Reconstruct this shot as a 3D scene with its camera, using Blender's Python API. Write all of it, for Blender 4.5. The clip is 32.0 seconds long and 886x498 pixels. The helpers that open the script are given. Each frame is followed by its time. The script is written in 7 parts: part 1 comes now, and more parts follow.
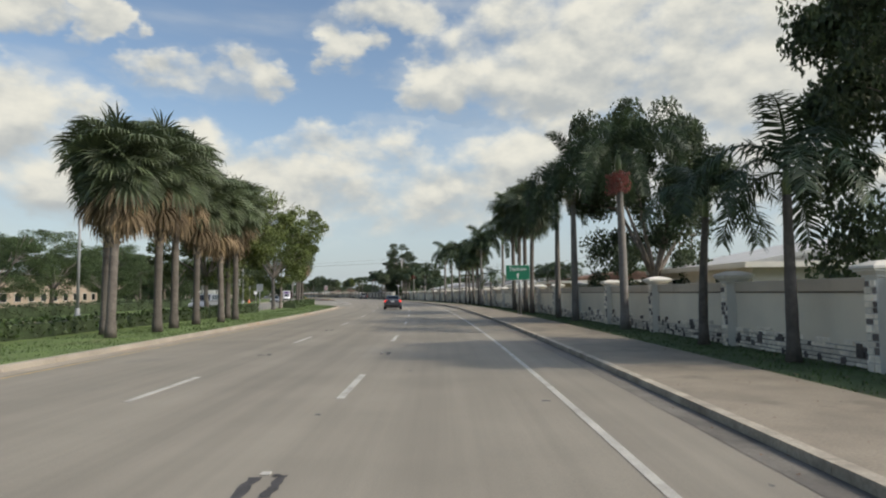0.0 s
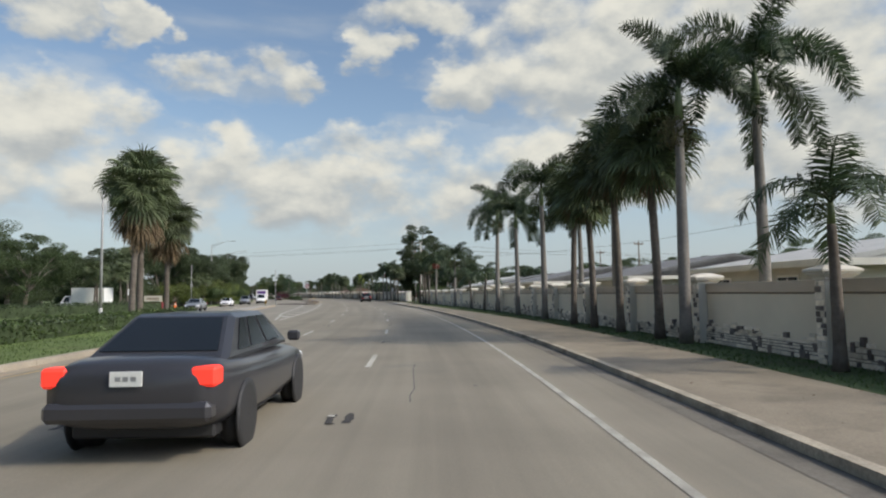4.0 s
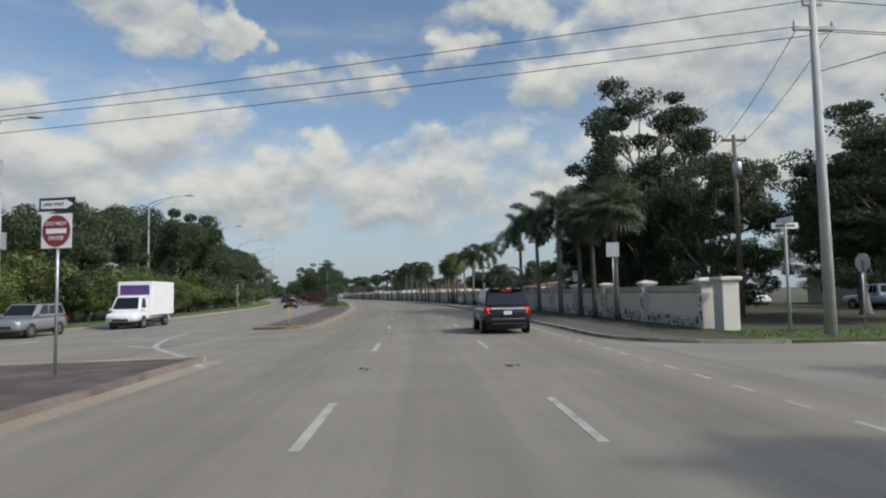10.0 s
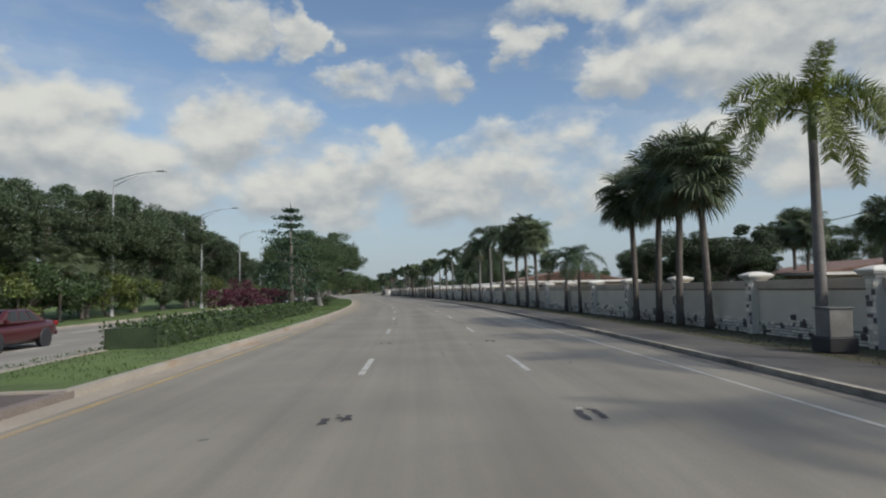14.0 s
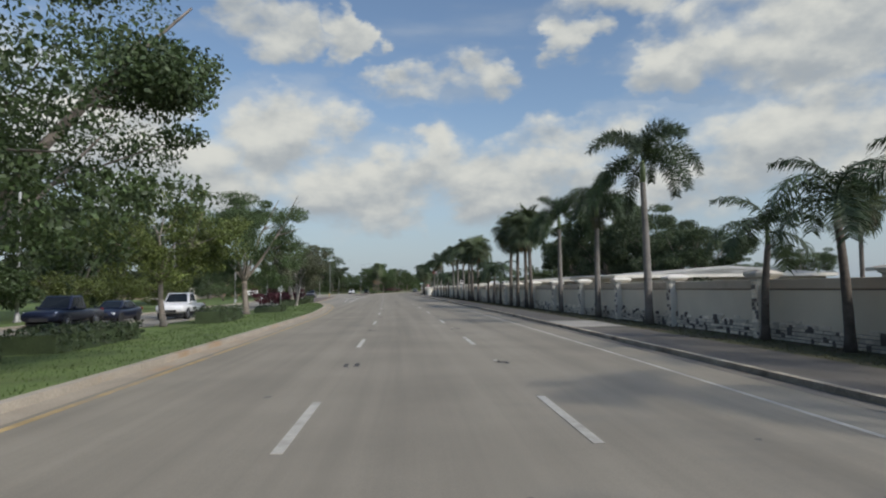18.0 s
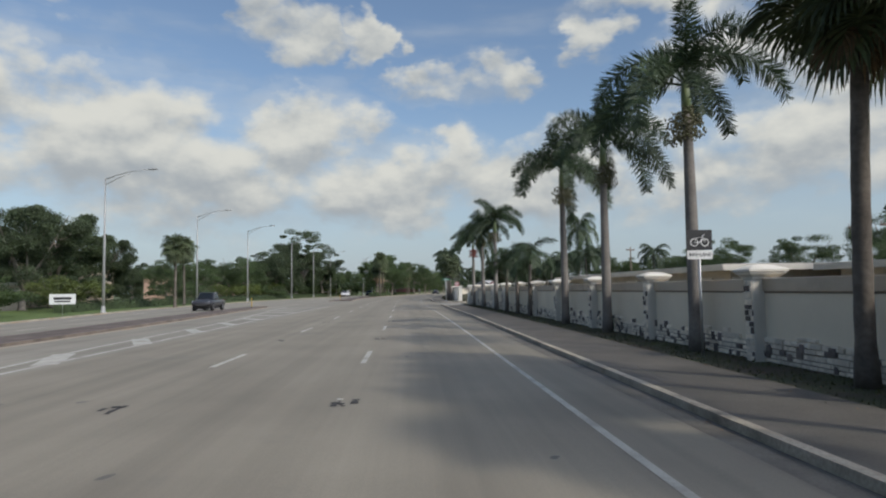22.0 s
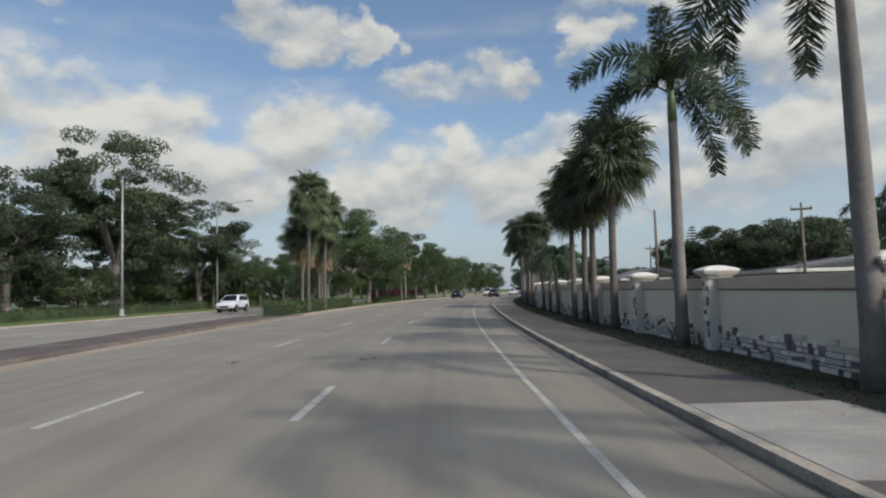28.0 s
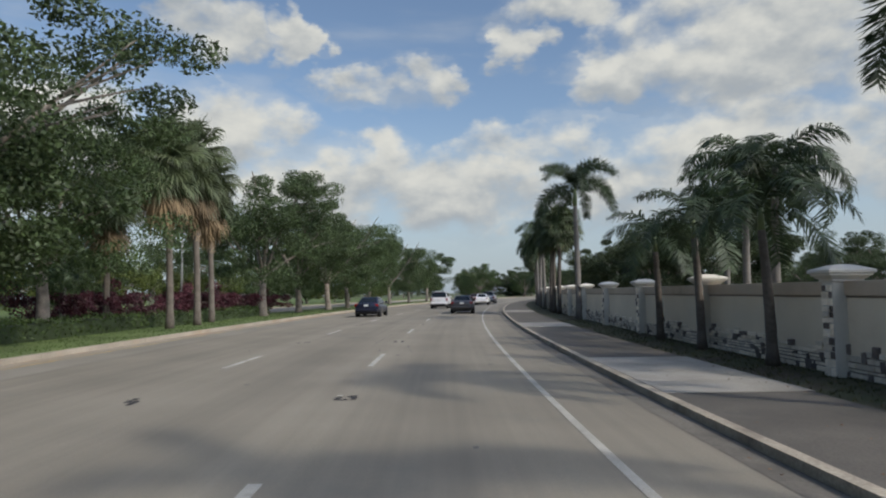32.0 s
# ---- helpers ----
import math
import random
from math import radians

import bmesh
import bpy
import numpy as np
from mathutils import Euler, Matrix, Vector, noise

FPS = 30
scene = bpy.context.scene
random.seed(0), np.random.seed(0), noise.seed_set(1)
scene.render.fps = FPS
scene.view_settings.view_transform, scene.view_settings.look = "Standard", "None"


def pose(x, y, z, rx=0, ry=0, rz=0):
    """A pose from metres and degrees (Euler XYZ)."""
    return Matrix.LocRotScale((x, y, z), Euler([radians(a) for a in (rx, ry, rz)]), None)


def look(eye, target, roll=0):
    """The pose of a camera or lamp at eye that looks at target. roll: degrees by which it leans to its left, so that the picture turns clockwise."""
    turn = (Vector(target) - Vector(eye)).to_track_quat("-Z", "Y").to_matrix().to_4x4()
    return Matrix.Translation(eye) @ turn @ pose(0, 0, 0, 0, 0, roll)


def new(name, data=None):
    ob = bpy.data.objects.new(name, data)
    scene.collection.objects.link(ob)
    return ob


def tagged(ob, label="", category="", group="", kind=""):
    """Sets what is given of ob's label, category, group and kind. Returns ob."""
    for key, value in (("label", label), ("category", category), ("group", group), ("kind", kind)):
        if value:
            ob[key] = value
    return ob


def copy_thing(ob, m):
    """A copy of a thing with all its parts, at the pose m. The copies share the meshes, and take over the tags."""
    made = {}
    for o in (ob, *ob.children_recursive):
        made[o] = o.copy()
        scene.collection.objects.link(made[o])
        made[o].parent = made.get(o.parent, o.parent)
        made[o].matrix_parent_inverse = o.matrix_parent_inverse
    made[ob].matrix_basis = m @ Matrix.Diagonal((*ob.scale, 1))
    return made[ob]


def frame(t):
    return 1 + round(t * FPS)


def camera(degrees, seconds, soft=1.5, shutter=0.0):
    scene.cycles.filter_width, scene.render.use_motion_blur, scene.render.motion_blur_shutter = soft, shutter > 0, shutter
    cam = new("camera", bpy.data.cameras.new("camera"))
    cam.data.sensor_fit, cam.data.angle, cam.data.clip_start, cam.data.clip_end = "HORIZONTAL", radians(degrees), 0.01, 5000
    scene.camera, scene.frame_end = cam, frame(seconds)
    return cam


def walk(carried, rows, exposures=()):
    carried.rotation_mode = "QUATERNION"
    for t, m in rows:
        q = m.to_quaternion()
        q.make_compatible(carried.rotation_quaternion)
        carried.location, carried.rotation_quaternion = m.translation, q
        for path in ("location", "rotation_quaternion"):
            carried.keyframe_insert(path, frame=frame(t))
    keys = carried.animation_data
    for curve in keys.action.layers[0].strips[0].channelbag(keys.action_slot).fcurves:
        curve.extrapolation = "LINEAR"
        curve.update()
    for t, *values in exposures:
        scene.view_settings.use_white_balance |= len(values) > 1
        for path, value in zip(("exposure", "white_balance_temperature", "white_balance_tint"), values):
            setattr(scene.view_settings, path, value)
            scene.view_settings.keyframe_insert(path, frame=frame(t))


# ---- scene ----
cam = camera(69.1, 32.0, soft=2.1)

# seconds, x, y, yaw to the left, pitch up, roll
PATH = [
    (0, 0.0, 0.0, -1.24, 3.89, -0.62),
    (0.5, 0.006, 6.981, -1.33, 3.95, -0.61),
    (1, 0.023, 14.083, -1.42, 3.99, -0.61),
    (1.5, 0.049, 21.312, -1.47, 3.98, -0.60),
    (2, 0.074, 28.679, -1.35, 3.91, -0.61),
    (2.5, 0.062, 36.196, -0.92, 3.77, -0.62),
    (3, -0.021, 43.876, -0.31, 3.68, -0.63),
    (3.5, -0.195, 51.723, 0.39, 3.75, -0.64),
    (4, -0.488, 59.736, 1.36, 3.90, -0.63),
    (4.5, -0.955, 67.904, 2.78, 4.06, -0.60),
    (5, -1.671, 76.207, 4.67, 4.10, -0.56),
    (5.5, -2.708, 84.621, 6.90, 3.96, -0.54),
    (6, -4.083, 93.124, 8.88, 3.80, -0.56),
    (6.5, -5.715, 101.71, 10.03, 3.77, -0.63),
    (7, -7.483, 110.391, 10.40, 3.85, -0.74),
    (7.5, -9.285, 119.18, 10.22, 3.95, -0.86),
    (8, -11.055, 128.084, 9.77, 4.04, -0.95),
    (8.5, -12.772, 137.102, 9.31, 4.08, -1.02),
    (9, -14.442, 146.229, 8.98, 4.06, -1.05),
    (9.5, -16.091, 155.455, 8.85, 3.98, -1.06),
    (10, -17.76, 164.772, 9.02, 3.91, -1.05),
    (10.5, -19.5, 174.166, 9.54, 3.90, -1.05),
    (11, -21.362, 183.627, 10.26, 3.92, -1.04),
    (11.5, -23.367, 193.148, 11.03, 3.90, -1.03),
    (12, -25.515, 202.725, 11.75, 3.85, -1.02),
    (12.5, -27.794, 212.36, 12.37, 3.80, -1.00),
    (13, -30.198, 222.047, 13.05, 3.73, -0.99),
    (13.5, -32.752, 231.765, 13.94, 3.66, -0.97),
    (14, -35.478, 241.483, 14.91, 3.63, -0.96),
    (14.5, -38.367, 251.169, 15.79, 3.68, -0.95),
    (15, -41.387, 260.8, 16.51, 3.68, -0.94),
    (15.5, -44.503, 270.364, 17.07, 3.54, -0.93),
    (16, -47.692, 279.855, 17.60, 3.41, -0.91),
    (16.5, -50.96, 289.272, 18.19, 3.46, -0.89),
    (17, -54.306, 298.618, 18.67, 3.56, -0.86),
    (17.5, -57.696, 307.913, 18.89, 3.56, -0.83),
    (18, -61.109, 317.172, 19.12, 3.50, -0.79),
    (18.5, -64.573, 326.395, 19.60, 3.42, -0.75),
    (19, -68.113, 335.578, 20.02, 3.40, -0.71),
    (19.5, -71.682, 344.733, 20.04, 3.48, -0.68),
    (20, -75.23, 353.868, 19.94, 3.57, -0.68),
    (20.5, -78.758, 362.962, 20.02, 3.57, -0.70),
    (21, -82.289, 371.986, 20.25, 3.54, -0.75),
    (21.5, -85.835, 380.926, 20.56, 3.55, -0.81),
    (22, -89.416, 389.78, 21.03, 3.59, -0.89),
    (22.5, -93.067, 398.551, 21.70, 3.58, -0.98),
    (23, -96.813, 407.254, 22.37, 3.55, -1.06),
    (23.5, -100.645, 415.922, 22.82, 3.52, -1.13),
    (24, -104.549, 424.595, 23.16, 3.53, -1.16),
    (24.5, -108.533, 433.309, 23.50, 3.61, -1.16),
    (25, -112.604, 442.094, 23.70, 3.69, -1.14),
    (25.5, -116.735, 450.989, 23.59, 3.71, -1.13),
    (26, -120.883, 460.027, 23.19, 3.74, -1.16),
    (26.5, -125.005, 469.229, 22.58, 3.84, -1.24),
    (27, -129.076, 478.591, 21.95, 3.90, -1.34),
    (27.5, -133.092, 488.079, 21.46, 3.80, -1.43),
    (28, -137.049, 497.639, 21.01, 3.64, -1.46),
    (28.5, -140.914, 507.209, 20.46, 3.57, -1.41),
    (29, -144.641, 516.738, 19.76, 3.64, -1.30),
    (29.5, -148.196, 526.197, 18.92, 3.83, -1.15),
    (30, -151.559, 535.58, 18.03, 3.93, -1.02),
    (30.5, -154.741, 544.902, 17.18, 3.80, -0.92),
    (31, -157.756, 554.183, 16.32, 3.65, -0.85),
    (31.5, -160.604, 563.443, 15.38, 3.70, -0.79),
    (32, -163.28, 572.694, 14.39, 3.90, -0.75),]
EYE = 1.669


def eye_pose(x, y, yaw, pitch, roll):
    a, b = radians(yaw), radians(pitch)
    way = (-math.sin(a) * math.cos(b), math.cos(a) * math.cos(b), math.sin(b))
    return look((x, y, EYE), (x + way[0], y + way[1], EYE + way[2]), roll)


EXPOSURES = [(0.0, 0.03, 6950, 8), (4.0, -0.05, 6850, 8), (7.0, -0.15, 6650, 8), (9.5, -0.22, 6500, 8), (12.0, -0.27, 6480, 8), (32.0, -0.2, 6550, 9)]
walk(cam, [(t, eye_pose(x, y, yaw, pitch, roll)) for t, x, y, yaw, pitch, roll in PATH], EXPOSURES)

# ---------------------------------------------------------------- alignment
# The line between the middle and the right lane, every 40 m, from s = -40.
ALIGN = [(-4.09, -39.92), (-1.72, 0.0), (-1.41, 40.0), (-2.97, 79.96), (-7.59, 119.68), (-14.67, 159.05), (-22.53, 198.26),
         (-32.1, 237.09), (-43.84, 275.33), (-57.33, 312.98), (-72.71, 349.9), (-89.08, 386.4), (-105.48, 422.88),
         (-122.23, 459.21), (-138.36, 495.81), (-152.49, 533.22), (-164.57, 571.35), (-174.01, 610.21), (-180.61, 649.65),
         (-184.28, 689.47), (-184.9, 729.46), (-182.46, 769.38), (-177.09, 809.0)]


def along(s):
    """Place and way of the line at s metres."""
    q = (s + 40.0) / 40.0
    i = int(min(max(math.floor(q), 0), len(ALIGN) - 2))
    f = q - i
    p1, p2 = Vector(ALIGN[i]), Vector(ALIGN[i + 1])
    p0 = Vector(ALIGN[i - 1]) if i > 0 else p1 * 2 - p2
    p3 = Vector(ALIGN[i + 2]) if i + 2 < len(ALIGN) else p2 * 2 - p1
    m1, m2 = (p2 - p0) / 2, (p3 - p1) / 2
    if f < 0:
        return p1 + m1 * f, m1.normalized()
    if f > 1:
        return p2 + m2 * (f - 1), m2.normalized()
    f2, f3 = f * f, f * f * f
    p = p1 * (2 * f3 - 3 * f2 + 1) + m1 * (f3 - 2 * f2 + f) + p2 * (3 * f2 - 2 * f3) + m2 * (f3 - f2)
    w = p1 * (6 * f2 - 6 * f) + m1 * (3 * f2 - 4 * f + 1) + p2 * (6 * f - 6 * f2) + m2 * (3 * f2 - 2 * f)
    return p, w.normalized()


def steps(table):
    xs, ys = [a for a, _ in table], [b for _, b in table]
    return lambda s: float(np.interp(s, xs, ys))


# crossfall: the road falls from its crown to both kerbs, and on beyond the median where the bend lies
FALL_R = steps([(60, -0.02), (130, -0.08), (210, -0.11), (830, -0.11)])
FALL_L = steps([(60, -0.04), (180, -0.06), (360, -0.06), (440, -0.04), (830, -0.04)])
FALL_FAR = steps([(100, 0.0), (190, 0.0175), (435, 0.0185), (480, 0.004), (830, 0.004)])


def fall(s, u):
    """Height of the road's surface over its crown at s, u."""
    if u >= 2.0:
        return FALL_R(s) * (0.15 + 0.85 * min((u - 2.0) / 3.2, 1.0))
    if u >= -1.2:
        return FALL_R(s) * 0.15 * max(0.0, (u + 1.2) / 3.2)
    if u >= -7.6:
        return FALL_L(s) * (-1.2 - u) / 6.4
    return FALL_L(s) + FALL_FAR(s) * max(u + 7.6, -26.4)


def at(s, u, z=0.0):
    """The world place s metres along the road, u metres to the right of its line, z metres over the ground there."""
    p, w = along(s)
    return Vector((p.x + u * w.y, p.y - u * w.x, z + fall(s, u)))


def heading(s):
    w = along(s)[1]
    return math.degrees(math.atan2(-w.x, w.y))


def stand(s, u, z=0.0, turn=0.0):
    """A pose at s, u whose +y looks along the road, turned to the left by turn degrees."""
    p = at(s, u, z)
    return pose(p.x, p.y, p.z, 0, 0, heading(s) + turn)


# ---------------------------------------------------------------- sky and sun
SUN_WAY = Vector((0.93, -0.36, 0.84)).normalized()
sun_data = bpy.data.lights.new("sun", "SUN")
sun_data.energy, sun_data.angle, sun_data.color = 2.3, radians(2.0), (1.0, 0.93, 0.82)
sun = new("sun", sun_data)
sun.matrix_world = look(SUN_WAY * 50, (0, 0, 0))

world = bpy.data.worlds.new("sky")
scene.world = world
world.use_nodes = True
W = world.node_tree
W.nodes.clear()


def node(tree, kind, operation="", use_clamp=False, interpolation_type="", data_type="", sky_type=""):
    n = tree.nodes.new(kind)
    if operation:
        n.operation = operation
    if use_clamp:
        n.use_clamp = True
    if interpolation_type:
        n.interpolation_type = interpolation_type
    if data_type:
        n.data_type = data_type
    if sky_type:
        n.sky_type, n.sun_disc = sky_type, False
    return n


def link(tree, a, b):
    tree.links.new(a, b)


def wmath(op, a, b=None, c=None, clamp=False):
    n = node(W, "ShaderNodeMath", operation=op, use_clamp=clamp)
    for i, v in enumerate((a, b, c)):
        if v is None:
            continue
        if isinstance(v, (int, float)):
            n.inputs[i].default_value = v
        else:
            link(W, v, n.inputs[i])
    return n.outputs[0]


sky = node(W, "ShaderNodeTexSky", sky_type="NISHITA")
sky.sun_elevation, sky.sun_rotation = math.asin(SUN_WAY.z), math.atan2(SUN_WAY.x, SUN_WAY.y)
sky.altitude, sky.air_density, sky.dust_density, sky.ozone_density = 0.0, 1.0, 1.2, 1.6
coord = node(W, "ShaderNodeTexCoord")
split = node(W, "ShaderNodeSeparateXYZ")
link(W, coord.outputs["Generated"], split.inputs[0])
dx, dy, dz = split.outputs
az = wmath("ARCTAN2", wmath("MULTIPLY", dx, -1.0), dy)
el = wmath("ARCSINE", dz)
# billows: noise on the direction, squeezed upright so that cloud bases lie flat
squeeze = node(W, "ShaderNodeCombineXYZ")
link(W, az, squeeze.inputs[0])
link(W, wmath("MULTIPLY", el, 1.5), squeeze.inputs[1])
big = node(W, "ShaderNodeTexNoise")
big.inputs["Scale"].default_value, big.inputs["Detail"].default_value, big.inputs["Roughness"].default_value = 8.0, 8.0, 0.52
link(W, squeeze.outputs[0], big.inputs["Vector"])
lift = node(W, "ShaderNodeVectorMath", operation="ADD")
lift.inputs[1].default_value = (0.0, 0.035, 0.0)
link(W, squeeze.outputs[0], lift.inputs[0])
upper = node(W, "ShaderNodeTexNoise")
upper.inputs["Scale"].default_value, upper.inputs["Detail"].default_value, upper.inputs["Roughness"].default_value = 8.0, 5.0, 0.5
link(W, lift.outputs[0], upper.inputs["Vector"])
# cloud masses: azimuth to the left, elevation, half width, half height in degrees, weight
CLOUDS = [(58, 14, 8, 6.5, 1.0), (47.5, 12.8, 9.5, 6.2, 1.0), (43, 9.0, 12, 3.4, 0.9), (32.5, 12.5, 6.5, 5.2, 1.0), (29, 8.8, 7, 3.0, 0.85), (16.5, 9.8, 8.5, 3.9, 1.0), (19, 11.6, 4.2, 3.2, 1.0),
          (33.3, 22.3, 4.6, 2.6, 1.0), (36.5, 24.0, 3.0, 2.2, 0.8), (28.4, 21.2, 2.5, 2.5, 1.0), (19.5, 18.0, 5.0, 1.8, 0.8), (15.5, 18.6, 2.6, 2.0, 0.8), (7.5, 21.0, 2.6, 1.7, 0.9), (6.5, 12.6, 5.5, 2.6, 0.6),
          (-1.2, 18.0, 4.2, 3.2, 1.0), (-13, 20.5, 12, 6.4, 1.0), (2.5, 23.6, 5.0, 1.8, 0.8), (-26, 19, 11, 8, 1.0), (-12, 11.5, 11, 4.2, 0.9), (-30, 11, 12, 6, 1.0), (22.5, 6.0, 2.6, 1.7, 0.75), (9.0, 5.8, 1.9, 1.4, 0.7),
          (45, 9.5, 15, 4.6, 0.85), (27, 9.0, 12, 4.2, 0.85), (10, 8.6, 11, 3.8, 0.8), (-4, 9.5, 10, 4.2, 0.75),
          (55, 25, 4, 2.4, 0.9), (72, 15, 10, 8, 0.95), (-47, 13, 10, 7, 0.9)]
# the masses' edges are frayed by turbulence
fray = node(W, "ShaderNodeTexNoise")
fray.inputs["Scale"].default_value, fray.inputs["Detail"].default_value, fray.inputs["Roughness"].default_value = 10.0, 4.0, 0.55
link(W, squeeze.outputs[0], fray.inputs["Vector"])
fray_xyz = node(W, "ShaderNodeSeparateXYZ")
link(W, fray.outputs["Color"], fray_xyz.inputs[0])
az_w = wmath("ADD", az, wmath("MULTIPLY", wmath("SUBTRACT", fray_xyz.outputs[0], 0.5), 0.22))
el_w = wmath("ADD", el, wmath("MULTIPLY", wmath("SUBTRACT", fray_xyz.outputs[1], 0.5), 0.13))
mass, lean_sum, weight_sum = None, None, None
for a, e, ra, re, weight in CLOUDS:
    u1 = wmath("MULTIPLY", wmath("SUBTRACT", az_w, radians(a)), 1 / radians(ra))
    v1 = wmath("MULTIPLY", wmath("SUBTRACT", el_w, radians(e)), 1 / radians(re))
    d2 = wmath("ADD", wmath("MULTIPLY", u1, u1), wmath("MULTIPLY", v1, v1))
    blob = wmath("MULTIPLY", wmath("SUBTRACT", 1.0, d2), weight)
    inside = wmath("MAXIMUM", wmath("ADD", blob, 0.35), 0.0)
    pull = wmath("MULTIPLY", inside, v1)
    mass = blob if mass is None else wmath("MAXIMUM", mass, blob)
    lean_sum = pull if lean_sum is None else wmath("ADD", lean_sum, pull)
    weight_sum = inside if weight_sum is None else wmath("ADD", weight_sum, inside)
mass = wmath("MAXIMUM", mass, -1.0)
height_in = wmath("DIVIDE", lean_sum, wmath("ADD", weight_sum, 0.05))
dens = wmath("ADD", wmath("MULTIPLY", mass, 0.42), wmath("MULTIPLY", wmath("SUBTRACT", big.outputs["Fac"], 0.5), 1.35))
cover = node(W, "ShaderNodeMapRange", interpolation_type="SMOOTHSTEP")
link(W, dens, cover.inputs["Value"])
cover.inputs["From Min"].default_value, cover.inputs["From Max"].default_value = -0.13, 0.33
# a thin veil between the masses
veil = node(W, "ShaderNodeTexNoise")
veil.inputs["Scale"].default_value, veil.inputs["Detail"].default_value = 4.0, 5.0
stretch = node(W, "ShaderNodeVectorMath", operation="MULTIPLY")
stretch.inputs[1].default_value = (0.7, 2.4, 1.0)
link(W, squeeze.outputs[0], stretch.inputs[0])
link(W, stretch.outputs[0], veil.inputs["Vector"])
thin = node(W, "ShaderNodeMapRange", interpolation_type="SMOOTHSTEP")
link(W, wmath("ADD", veil.outputs["Fac"], wmath("MULTIPLY", mass, 0.16)), thin.inputs["Value"])
thin.inputs["From Min"].default_value, thin.inputs["From Max"].default_value, thin.inputs["To Max"].default_value = 0.34, 0.76, 0.42
above = wmath("SUBTRACT", big.outputs["Fac"], upper.outputs["Fac"])
shade = node(W, "ShaderNodeMapRange", interpolation_type="SMOOTHSTEP")
link(W, wmath("ADD", wmath("MULTIPLY", above, 3.4), wmath("ADD", wmath("MULTIPLY", height_in, 0.55), wmath("MULTIPLY", dens, -0.25))), shade.inputs["Value"])
shade.inputs["From Min"].default_value, shade.inputs["From Max"].default_value = -0.75, 0.62
tone = node(W, "ShaderNodeMix", data_type="RGBA")
tone.inputs[6].default_value, tone.inputs[7].default_value = (0.44, 0.48, 0.52, 1), (0.80, 0.80, 0.755, 1)
link(W, shade.outputs[0], tone.inputs[0])
clear = node(W, "ShaderNodeVectorMath", operation="SCALE")
clear.inputs["Scale"].default_value = 0.15
link(W, sky.outputs[0], clear.inputs[0])
# haze near the horizon
haze = node(W, "ShaderNodeMapRange", interpolation_type="SMOOTHSTEP")
link(W, el, haze.inputs["Value"])
haze.inputs["From Min"].default_value, haze.inputs["From Max"].default_value = radians(17), radians(0)
haze.inputs["To Max"].default_value = 0.75
hazed = node(W, "ShaderNodeMix", data_type="RGBA")
link(W, haze.outputs[0], hazed.inputs[0])
link(W, clear.outputs[0], hazed.inputs[6])
hazed.inputs[7].default_value = (0.44, 0.53, 0.64, 1)
low = node(W, "ShaderNodeMapRange", interpolation_type="SMOOTHSTEP")
link(W, el, low.inputs["Value"])
low.inputs["From Min"].default_value, low.inputs["From Max"].default_value = radians(1.0), radians(7.0)
final = node(W, "ShaderNodeMix", data_type="RGBA")
link(W, wmath("MULTIPLY", wmath("MAXIMUM", cover.outputs[0], thin.outputs[0]), low.outputs[0]), final.inputs[0])
link(W, hazed.outputs[2], final.inputs[6])
link(W, tone.outputs[2], final.inputs[7])
# thin-cloud glow round the sun, out of view, added to brighten the ground
toward = node(W, "ShaderNodeVectorMath", operation="DOT_PRODUCT")
toward.inputs[1].default_value = SUN_WAY
link(W, coord.outputs["Generated"], toward.inputs[0])
halo = wmath("ADD", 1.0, wmath("MULTIPLY", wmath("POWER", wmath("MAXIMUM", toward.outputs["Value"], 0.0), 6.0), 3.0))
back = node(W, "ShaderNodeBackground")
link(W, halo, back.inputs["Strength"])
link(W, final.outputs[2], back.inputs["Color"])
link(W, back.outputs[0], node(W, "ShaderNodeOutputWorld").inputs[0])


